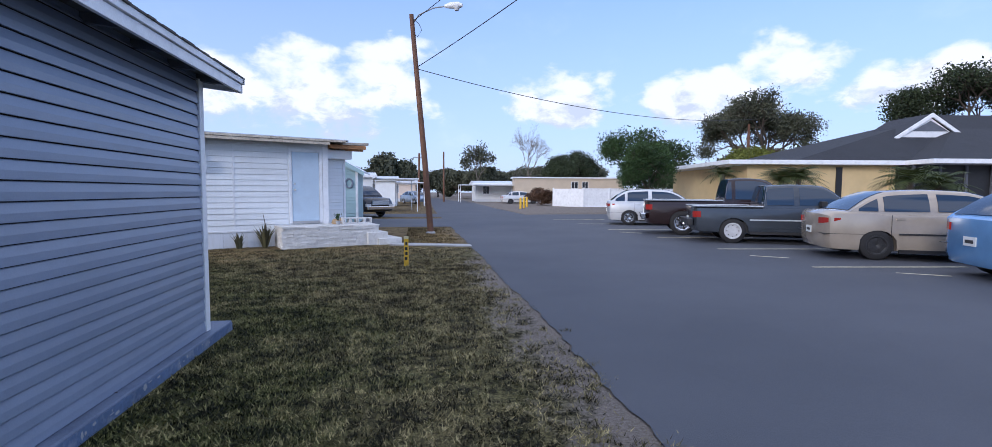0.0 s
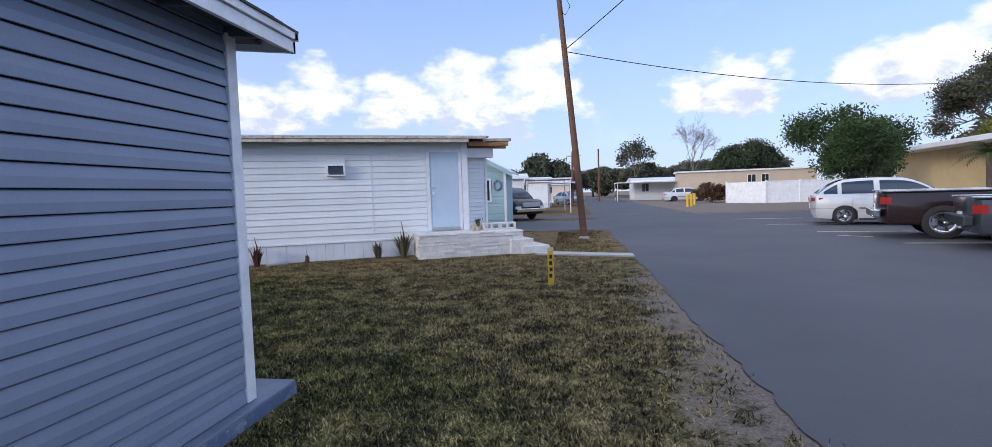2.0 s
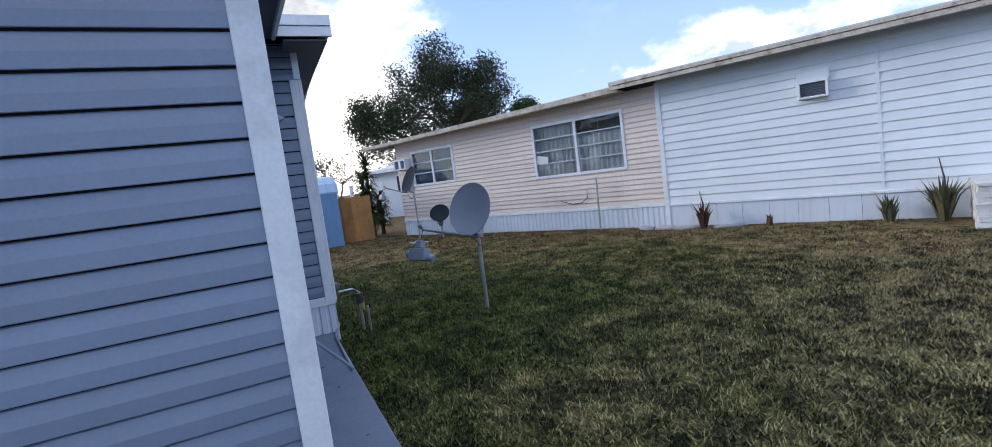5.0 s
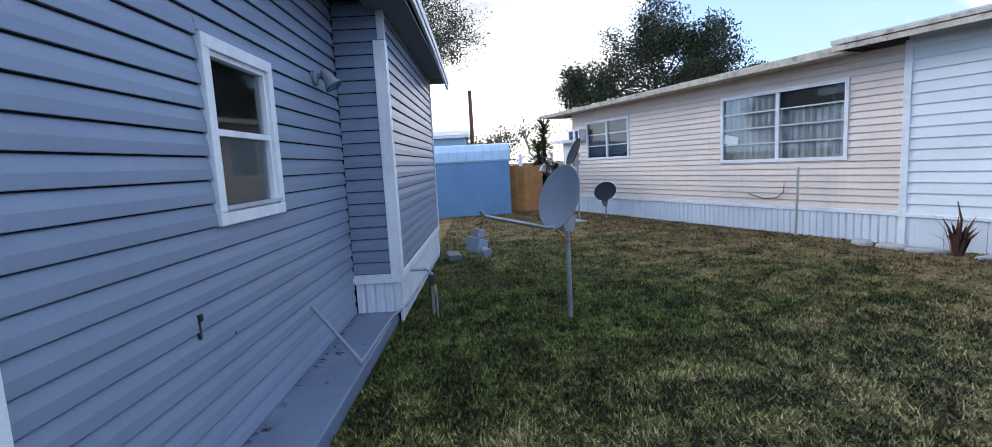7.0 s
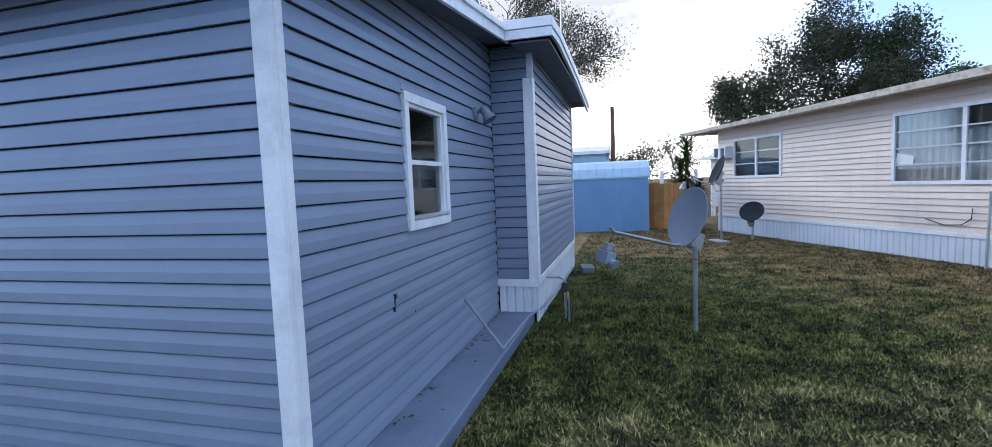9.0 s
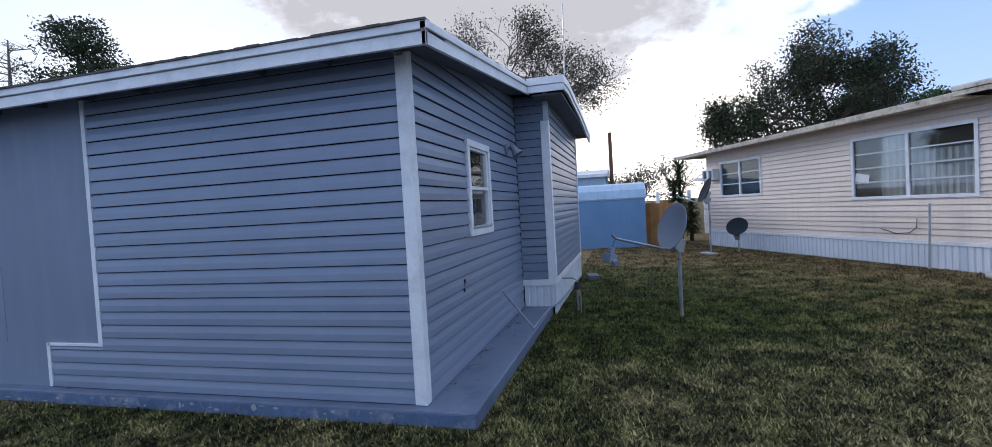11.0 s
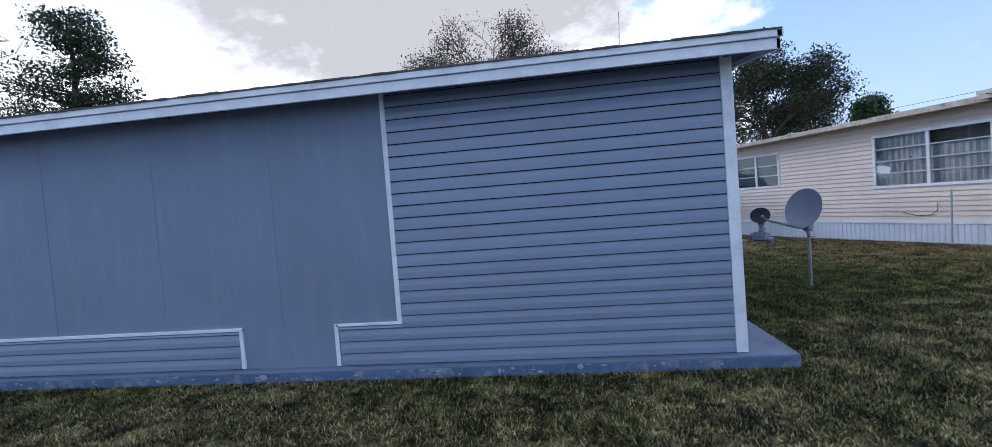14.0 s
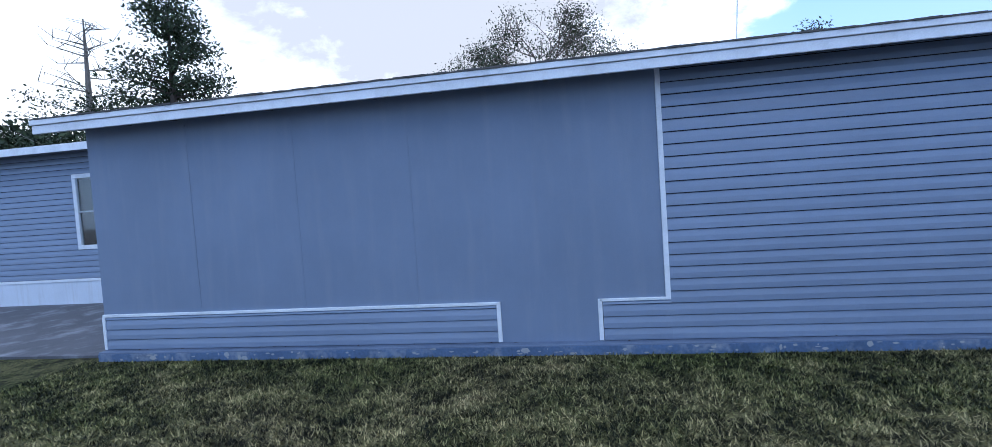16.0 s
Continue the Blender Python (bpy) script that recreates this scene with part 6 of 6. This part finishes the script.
    part("roof", M().hull8([(8.6, -2.15, e + 0.222), (26, -2.15, e + 0.222), (26, 3.0, e + 0.222), (8.6, 3.0, e + 0.222), (13.5, 2.4, e + 2.2), (22, 2.4, e + 2.2), (22, 2.6, e + 2.2), (13.5, 2.6, e + 2.2)]), SHINGLE, c)
    gx, g0, g1 = 11.8, 1.55, 2.80
    part("gable", M().loft([[(gx - 1.7, y, e + g0), (gx + 1.7, y, e + g0), (gx, y, e + g1 - 0.1)] for y in (1.9, 4.6)]), WHITE, c, "small white gable")
    part("gable_vent", M().loft([[(gx - 1.0, y, e + g0 + 0.42), (gx + 1.0, y, e + g0 + 0.42), (gx, y, e + g1 - 0.26)] for y in (1.88, 1.93)]), SOFFIT, c, "dark gable vent")
    for sg in (-1, 1):
        part("gable_trim", M().hull8([(gx + sg * 2.0, 1.75, e + g0 - 0.12), (gx, 1.75, e + g1 - 0.08), (gx, 1.85, e + g1 - 0.08), (gx + sg * 2.0, 1.85, e + g0 - 0.12), (gx + sg * 2.0, 1.75, e + g0 + 0.08), (gx, 1.75, e + g1 + 0.14), (gx, 1.85, e + g1 + 0.14), (gx + sg * 2.0, 1.85, e + g0 + 0.08)]), WHITE, c, "white gable board")
        part("roof", M().hull8([(gx + sg * 2.0, 1.85, e + g0 - 0.02), (gx, 1.85, e + g1 + 0.02), (gx, 4.8, e + g1 + 0.02), (gx + sg * 2.0, 4.8, e + g0 - 0.02), (gx + sg * 2.0, 1.85, e + g0 + 0.06), (gx, 1.85, e + g1 + 0.12), (gx, 4.8, e + g1 + 0.12), (gx + sg * 2.0, 4.8, e + g0 + 0.06)]), SHINGLE, c)
    part("gable_trim", M().box(gx - 1.9, gx + 1.9, 1.80, 1.88, e + g0 - 0.1, e + g0 + 0.04), WHITE, c, "white gable board")
    part("shutter", M().box(5.40, 5.70, -0.05, 0.0, 0.3, 2.7), DARK, c, "dark narrow shutter")


build_far()


# ---- trees ----
def branch(m, p, d, ln, r, depth, rng, tips, spread=0.6, up=0.15, kids=3):
    q = p + d * ln * 0.5 + Vector((rng.uniform(-1, 1), rng.uniform(-1, 1), rng.uniform(-0.5, 0.5))) * ln * 0.07
    e = p + d * ln
    m.tube([p, q, e], [r, r * 0.85, r * 0.68], 6 if r > 0.05 else 4, caps=False)
    if depth == 0:
        tips.append(e)
        return
    for k in range(kids):
        nd = (d + Vector((rng.gauss(0, spread), rng.gauss(0, spread), rng.gauss(0, spread * 0.7) + up))).normalized()
        branch(m, e, nd, ln * rng.uniform(0.62, 0.85), r * 0.62, depth - 1, rng, tips, spread, up, kids)
    if depth <= 2:
        tips.append(e)


def leaf_clumps(tips, n, size, radius, rng, flat=0.7):
    v = np.zeros((len(tips) * n * 4, 3))
    r = np.random.RandomState(rng.randint(0, 99999))
    c = np.repeat(np.array([tuple(t) for t in tips]), n, axis=0)
    c = c + np.clip(r.normal(0, radius, c.shape), -1.5 * radius, 1.5 * radius) * np.array([1, 1, flat])
    a = r.normal(0, 1, c.shape)
    a /= np.linalg.norm(a, axis=1, keepdims=True)
    b = np.cross(a, r.normal(0, 1, c.shape))
    b /= np.linalg.norm(b, axis=1, keepdims=True)
    s = (size * r.uniform(0.6, 1.3, len(c)))[:, None]
    v[0::4], v[1::4], v[2::4], v[3::4] = c - a * s, c + b * s * 0.45, c + a * s, c - b * s * 0.45
    return v


def mesh_quads(name, v, k=4):
    me = bpy.data.meshes.new(name)
    n = len(v) // k
    me.vertices.add(len(v))
    me.vertices.foreach_set("co", v.ravel())
    me.loops.add(n * k)
    me.loops.foreach_set("vertex_index", np.arange(n * k, dtype=np.int32))
    me.polygons.add(n)
    me.polygons.foreach_set("loop_start", np.arange(0, n * k, k, dtype=np.int32))
    me.update(calc_edges=True)
    return me


def tree(x, y, h, label, seed, trunk=0.35, r=0.2, depth=4, kids=3, spread=0.55, up=0.12, leaves=26, size=0.10, radius=0.35, material=LEAF, bark=BARK, lean=(0, 0), z=0, width=None):
    rng = random.Random(seed)
    t = thing("tree", pose(x, y, z), label, "tree")
    m, tips = M(), []
    th = h * trunk
    top = Vector((lean[0], lean[1], th))
    m.tube([(0, 0, -0.2), top * 0.5 + Vector((0.05, 0, 0)), top], [r * 1.25, r * 1.05, r * 0.9], 9, caps=False)
    ln = (h - th) / sum(0.74 ** i for i in range(depth + 1)) * 1.08
    for k in range(max(3, kids)):
        a = k * 2 * math.pi / max(3, kids) + rng.uniform(-0.4, 0.4)
        d = Vector((math.cos(a) * spread * 1.3, math.sin(a) * spread * 1.3, 1)).normalized()
        branch(m, top, d, ln, r * 0.62, depth, rng, tips, spread, up, kids)
    # bring the grown tree to its height and spread
    top_z = max(p.z for p in tips) + radius
    sz = h / top_z
    sr = (width / 2) / (sorted(math.hypot(p.x, p.y) for p in tips)[int(len(tips) * 0.93)] + radius) if width else sz
    m.v = [(a * sr, b * sr, c * sz) for a, b, c in m.v]
    tips = [Vector((p.x * sr, p.y * sr, p.z * sz)) for p in tips]
    part("trunk", m, bark, t, smooth=True)
    if leaves:
        part("crown", mesh_quads("crown", leaf_clumps(tips, leaves, size, radius, rng)), material, t)
    return t


def conifer(x, y, h, label, seed, material, dead=False, size=0.12):
    rng = random.Random(seed)
    t = thing("tree", pose(x, y, 0), label, "tree")
    m, tips = M(), []
    m.tube([(0, 0, -0.2), (0.05, 0, h * 0.5), (0, 0.05, h)], [0.22, 0.13, 0.02], 8)
    for i in range(58):
        z = h * (0.18 + 0.8 * rng.random())
        a = rng.uniform(0, 6.28)
        ln = (h - z) * 0.34 + 0.5
        e = Vector((math.cos(a) * ln, math.sin(a) * ln, z + ln * rng.uniform(0.05, 0.45)))
        m.tube([(0, 0, z), e * 0.5 + Vector((0, 0, z * 0.5)), e], [0.024, 0.016, 0.005] if dead else [0.045, 0.03, 0.01], 4)
        for f in (0.35, 0.55, 0.75, 1.0):
            p = Vector((0, 0, z)).lerp(e, f)
            tips.append(p)
            if dead:
                q = p + Vector((rng.uniform(-1, 1), rng.uniform(-1, 1), rng.uniform(-0.2, 0.7))) * 0.6
                m.tube([p, q], [0.014, 0.004], 3)
    part("trunk", m, PALE_BARK if dead else BARK, t, smooth=True)
    part("crown", mesh_quads("crown", leaf_clumps(tips if not dead else [p for p in tips if p.z < h * 0.72], 70 if not dead else 44, size if not dead else 0.06, 0.26, rng)), material, t)


def palm(x, y, h, label, seed, n=22, ln=1.3, material=PALM, z=0.1, trunk_r=0.1):
    rng = random.Random(seed)
    t = thing("palm_tree", pose(x, y, z), label, "palm tree")
    part("trunk", M().tube([(0, 0, -0.1), (0.03, 0, h * 0.5), (0, 0, h)], [trunk_r * 1.2, trunk_r, trunk_r * 1.1], 9), BARK, t, smooth=True)
    m = M()
    for k in range(n):
        a, el = k * 2.4, rng.uniform(0.1, 1.4)
        c, s = math.cos(a), math.sin(a)
        pts = []
        for i in range(7):
            f = i / 6
            rr = ln * f * math.cos(el * (1 - f * 0.3))
            pts.append(Vector((c * rr, s * rr, h + ln * f * math.sin(el) - 0.55 * ln * f * f)))
        for i in range(1, 7):
            for side in (-1, 1):
                for sub in (0, 0.5):
                    p = pts[i - 1].lerp(pts[i], sub)
                    w_ = 0.30 * ln * (1 - abs(i / 6 - 0.45) * 1.2)
                    tip = p + Vector((-s * side, c * side, -0.35)) * w_ + (pts[i] - pts[i - 1]) * 0.8
                    m.poly([p, p + (pts[i] - pts[i - 1]) * 0.28, tip])
    part("fronds", m, material, t)


def yucca(x, y, h, label, seed):
    rng = random.Random(seed)
    t = thing("yucca", pose(x, y, 0), label, "yucca")
    part("trunk", M().tube([(0, 0, -0.1), (0.03, 0, h * 0.5), (0, 0, h)], [0.07, 0.06, 0.05], 9), BARK, t, smooth=True)
    m = M()
    for k in range(460):
        z, a = h * (0.18 + 0.82 * rng.random() ** 0.8), rng.uniform(0, 6.283)
        el = rng.uniform(-0.5, 0.5) + 0.9 * max(0, z / h - 0.8) * 5 * rng.random()
        ln = rng.uniform(0.30, 0.52)
        c, s = math.cos(a), math.sin(a)
        base = Vector((c * 0.04, s * 0.04, z))
        mid = base + Vector((c * math.cos(el), s * math.cos(el), math.sin(el) + 0.1)) * ln * 0.55
        tip = base + Vector((c * math.cos(el), s * math.cos(el), math.sin(el) - 0.12)) * ln
        sd = Vector((-s, c, 0)) * 0.024
        m.poly([base - sd * 0.7, base + sd * 0.7, mid + sd, tip, mid - sd])
    part("leaves", m, PALM, t)


def build_trees():
    # big oak behind the beige trailer
    tree(-43.4, 21.0, 13.6, "large dark spreading oak far behind the beige trailer", 5, 0.16, 0.5, 6, 3, 0.66, 0.03, 17, 0.115, 0.48, width=15.2)
    tree(-30.0, 22.3, 6.6, "small fresh green tree behind the beige trailer", 6, 0.3, 0.12, 4, 3, 0.5, 0.1, 40, 0.10, 0.3, LEAF_MID, width=2.2)
    # tall tree rising over the grey roof, with thin twiggy ends
    tree(-29.3, -0.6, 13.0, "tall twiggy dark tree behind the grey roof", 9, 0.3, 0.3, 6, 3, 0.62, 0.02, 7, 0.075, 0.36, width=13.5)
    conifer(-11.9, -11.3, 8.7, "dark bushy tree behind the grey house", 3, LEAF, size=0.068)
    conifer(-11.7, -14.3, 8.4, "half-bare conifer behind the grey house", 7, LEAF, dead=True)
    tree(-14, -20.0, 6.0, "dark tree behind the grey house", 15, 0.35, 0.2, 4, 3, 0.6, 0.1, 24, 0.12, 0.4, width=6)
    # behind the car park
    tree(24.6, 51.0, 8.7, "dark leafy tree beyond the white fence", 21, 0.22, 0.25, 5, 3, 0.66, 0.1, 20, 0.13, 0.5, LEAF_MID, width=10.5)
    tree(22.0, 70.0, 7.6, "broad dark tree behind the tan trailer", 22, 0.3, 0.22, 5, 3, 0.66, 0.08, 18, 0.16, 0.5, LEAF, width=9)
    tree(13.3, 27.0, 4.6, "clipped dark round shrub tree at the clubhouse corner", 23, 0.30, 0.10, 4, 4, 0.75, 0.02, 26, 0.055, 0.16, LEAF_MID, width=3.3)
    tree(30.0, 40.0, 10.2, "tall grey-green tree behind the clubhouse", 24, 0.35, 0.3, 6, 3, 0.55, 0.1, 12, 0.10, 0.36, LEAF_DULL, width=9.5)
    tree(40.5, 31.0, 11.2, "tall dark tree behind the clubhouse roof", 25, 0.35, 0.3, 6, 3, 0.55, 0.1, 14, 0.11, 0.40, LEAF, width=11)
    tree(26.4, 36.4, 5.3, "yellow-green shrub behind the clubhouse", 26, 0.25, 0.15, 4, 3, 0.6, 0.08, 40, 0.13, 0.35, LEAF_YEL, width=4.5)
    tree(13.0, 50.5, 1.9, "low brown-leaved shrub beside the white fence", 33, 0.15, 0.06, 3, 3, 0.7, 0.05, 60, 0.10, 0.25, LEAF_BROWN, width=3.6)
    # bare trees down the lane
    tree(22.3, 97.5, 15.5, "bare leafless tree down the lane", 31, 0.28, 0.22, 6, 3, 0.5, 0.08, 0, bark=PALE_BARK, width=10)
    tree(10.4, 84.0, 10.0, "bare pale tree beside the lane", 32, 0.35, 0.2, 5, 3, 0.5, 0.1, 2, 0.2, 0.4, LEAF_DULL, PALE_BARK, width=6)
    # woods at the lane's far end
    spots = ((-4.3, 78, 7.4, 8, LEAF_DULL), (-12, 76, 6.0, 8, LEAF_DULL), (-22, 64, 6, 8, LEAF_DULL), (12.5, 92, 6.0, 7, LEAF_DULL), (15, 108, 6.3, 9, LEAF_DULL), (27, 104, 6.5, 9, LEAF_DULL), (34, 95, 7.0, 10, LEAF_DULL), (5.5, 125, 6.0, 9, LEAF_DULL), (-2, 122, 6.0, 9, LEAF_DULL), (40, 80, 8.0, 10, LEAF_DULL), (22, 118, 6.5, 9, LEAF_DULL), (46, 62, 8, 10, LEAF_DULL), (-30, 52, 6, 9, LEAF_DULL), (-9, 112, 6.5, 11, LEAF_DULL), (0, 135, 7, 12, LEAF_DULL), (9, 132, 7.5, 12, LEAF_DULL), (18, 130, 7.5, 13, LEAF_DULL), (28, 125, 8, 13, LEAF_DULL), (37, 115, 8, 13, LEAF_DULL), (-18, 100, 7, 11, LEAF_DULL), (8.5, 100, 5.5, 8, LEAF_DULL))
    for i, (x, y, h, wd, mt) in enumerate(spots):
        tree(x, y, h, "dull green tree far down the lane", 40 + i, 0.2, 0.2, 4, 3, 0.65, 0.08, 50, 0.30, 0.6, mt, width=wd)
    for i, (x, y, h) in enumerate(((-34, 10, 4.6), (-36, 7.5, 4.2), (-32, 13.5, 4.4), (-40, 4, 4.2), (-36, 18, 5))):
        tree(x, y, h, "dull tree behind the back gardens", 70 + i, 0.25, 0.12, 4, 3, 0.65, 0.05, 5 if i % 2 else 1, 0.10, 0.4, LEAF_DULL, PALE_BARK, width=4.5)
    # palms
    palm(14.75, 22.2, 2.3, "short palm before the clubhouse", 1, 30, 1.0)
    palm(16.9, 20.9, 2.0, "bushy palm before the clubhouse", 2, 44, 1.25)
    palm(17.7, 20.8, 2.1, "bushy palm before the clubhouse", 3, 44, 1.25)
    palm(19.5, 17.0, 1.9, "bushy palm before the dark porch", 4, 50, 1.4)
    palm(20.6, 16.8, 1.7, "bushy palm before the dark porch", 5, 44, 1.35)
    for i, (x, y, h) in enumerate(((-16.3, 8.35, 2.55), (-16.05, 8.15, 1.95), (-16.6, 8.7, 1.2))):
        yucca(x, y, h, "spiky yucca with a dense leafy stem behind the satellite dishes", 6 + i)


build_trees()


# ---- grass ----
def build_grass():
    r = np.random.RandomState(5)

    def scatter(n, x0, x1, y0, y1, h0, h1, w_):
        x, y = r.uniform(x0, x1, n), r.uniform(y0, y1, n)
        keep = ~((x < -1.93) & (y < 5.68) & (x > -9.2) & (y > -4.0))
        v = (y - 12.3) * math.cos(radians(NB_ANG)) - (x + 7.75) * math.sin(radians(NB_ANG))
        keep &= (v < -0.02) | (x > -0.3)
        keep &= ~((x > -4.3) & (v > -1.1) & (x < -0.4))
        ragged = 0.16 * np.sin(y * 2.1) + 0.12 * np.sin(y * 5.3 + 1) + r.normal(0, 0.22, n)
        keep &= x < 1.05 + ragged
        keep &= ~((y > 13.3) & (y < 14.5) & (np.abs(y - 13.98 + 0.28 * (x + 0.3)) < 0.35) & (x > -0.8))
        clump = np.sin(x * 3.1 + 2 * np.sin(y * 1.7)) * np.sin(y * 2.7 + 1.5 * np.sin(x * 2.3)) + 0.5 * np.sin(x * 9.1 + y * 4.3) * np.sin(y * 8.3)
        tuftv = np.sin(x * 31 + 3 * np.sin(y * 7.3)) * np.sin(y * 27 + 3 * np.sin(x * 8.9))
        thin = 0.58 + 0.24 * clump + 0.34 * tuftv - 0.30 * np.clip((x + 0.2) / 1.2, 0, 1)
        keep &= r.uniform(0, 1, n) < thin
        x, y = x[keep], y[keep]
        k = len(x)
        a = r.uniform(0, 2 * np.pi, k)
        h = r.uniform(h0, h1, k)
        ln = r.uniform(0.012, 0.042, k)
        w2 = w_ * r.uniform(0.6, 1.3, k)
        out = np.zeros((k * 3, 3))
        zz = np.zeros(k)
        out[0::3] = np.stack([x - np.sin(a) * w2, y + np.cos(a) * w2, zz], 1)
        out[1::3] = np.stack([x + np.sin(a) * w2, y - np.cos(a) * w2, zz], 1)
        out[2::3] = np.stack([x + np.cos(a) * ln, y + np.sin(a) * ln, h], 1)
        return out
    def tufts(n):
        """Coarse single clumps along the worn edge of the lawn."""
        out = []
        for i in range(n):
            cx, cy = 1.0 + r.normal(0, 0.28), r.uniform(-3.5, 13.0)
            if i > n * 0.6:
                cx, cy = r.uniform(-6, 0.8), r.uniform(5.9, 12) if i % 2 else r.uniform(-3, 5)
                if cx < -1.8 and cy < 5.8:
                    continue
            for k in range(r.randint(14, 46)):
                a, ln, h = r.uniform(0, 6.28), r.uniform(0.03, 0.10), r.uniform(0.01, 0.05)
                px, py = cx + r.normal(0, 0.035), cy + r.normal(0, 0.035)
                out += [(px - math.sin(a) * 0.004, py + math.cos(a) * 0.004, 0), (px + math.sin(a) * 0.004, py - math.cos(a) * 0.004, 0), (px + math.cos(a) * ln, py + math.sin(a) * ln, h)]
        return np.array(out)
    near = np.concatenate([tufts(420), scatter(1150000, -6.5, 1.6, -3.9, 11.0, 0.006, 0.036, 0.0055), scatter(260000, -16, 1.4, 5.6, 14.0, 0.01, 0.04, 0.007), scatter(25000, -0.6, 1.4, 14.3, 20.5, 0.02, 0.06, 0.008)])
    m = bpy.data.materials.new("grass_blade")
    m.use_nodes = True
    n = N(m.node_tree)
    b = m.node_tree.nodes["Principled BSDF"]
    geo = n.add("ShaderNodeNewGeometry")
    wp = geo.outputs["Position"]
    x, y, z = n.sep(wp)
    rnd = geo.outputs["Random Per Island"]
    tuft = n.noise(wp, 11.0, 4, 0.7)
    # tuft and patch noise takes some blades down to near black
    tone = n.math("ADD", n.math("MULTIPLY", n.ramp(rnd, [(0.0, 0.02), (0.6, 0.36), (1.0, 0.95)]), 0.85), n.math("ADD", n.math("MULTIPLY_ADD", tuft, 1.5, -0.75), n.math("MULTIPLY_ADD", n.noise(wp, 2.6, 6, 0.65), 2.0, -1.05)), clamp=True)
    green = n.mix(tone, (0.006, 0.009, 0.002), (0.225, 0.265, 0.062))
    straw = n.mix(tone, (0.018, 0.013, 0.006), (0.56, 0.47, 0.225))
    dry = n.math("ADD", n.math("ADD", n.math("MULTIPLY_ADD", x, 0.05, 0.14), open_lawn(n, x, y)), n.math("ADD", n.math("MULTIPLY", n.noise(wp, 0.55, 6, 0.62), 0.5), n.math("ADD", n.math("MULTIPLY", n.noise(wp, 2.6, 6, 0.65), 0.35), n.math("MULTIPLY", rnd, 0.16))))
    c = n.mix(n.ramp(dry, [(0.51, 0.0), (0.71, 1.0)]), green, straw)
    worn = dry_back(n, x, y, n.noise(wp, 2.6, 6, 0.65), n.noise(wp, 0.55, 6, 0.62))
    n.put(b.inputs["Base Color"], n.mix(worn, c, n.mix(tone, (0.05, 0.034, 0.012), (0.44, 0.33, 0.16))))
    b.inputs["Roughness"].default_value = 0.7
    b.inputs["Specular IOR Level"].default_value = 0.2
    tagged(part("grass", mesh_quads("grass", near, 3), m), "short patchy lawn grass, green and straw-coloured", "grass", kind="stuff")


build_grass()
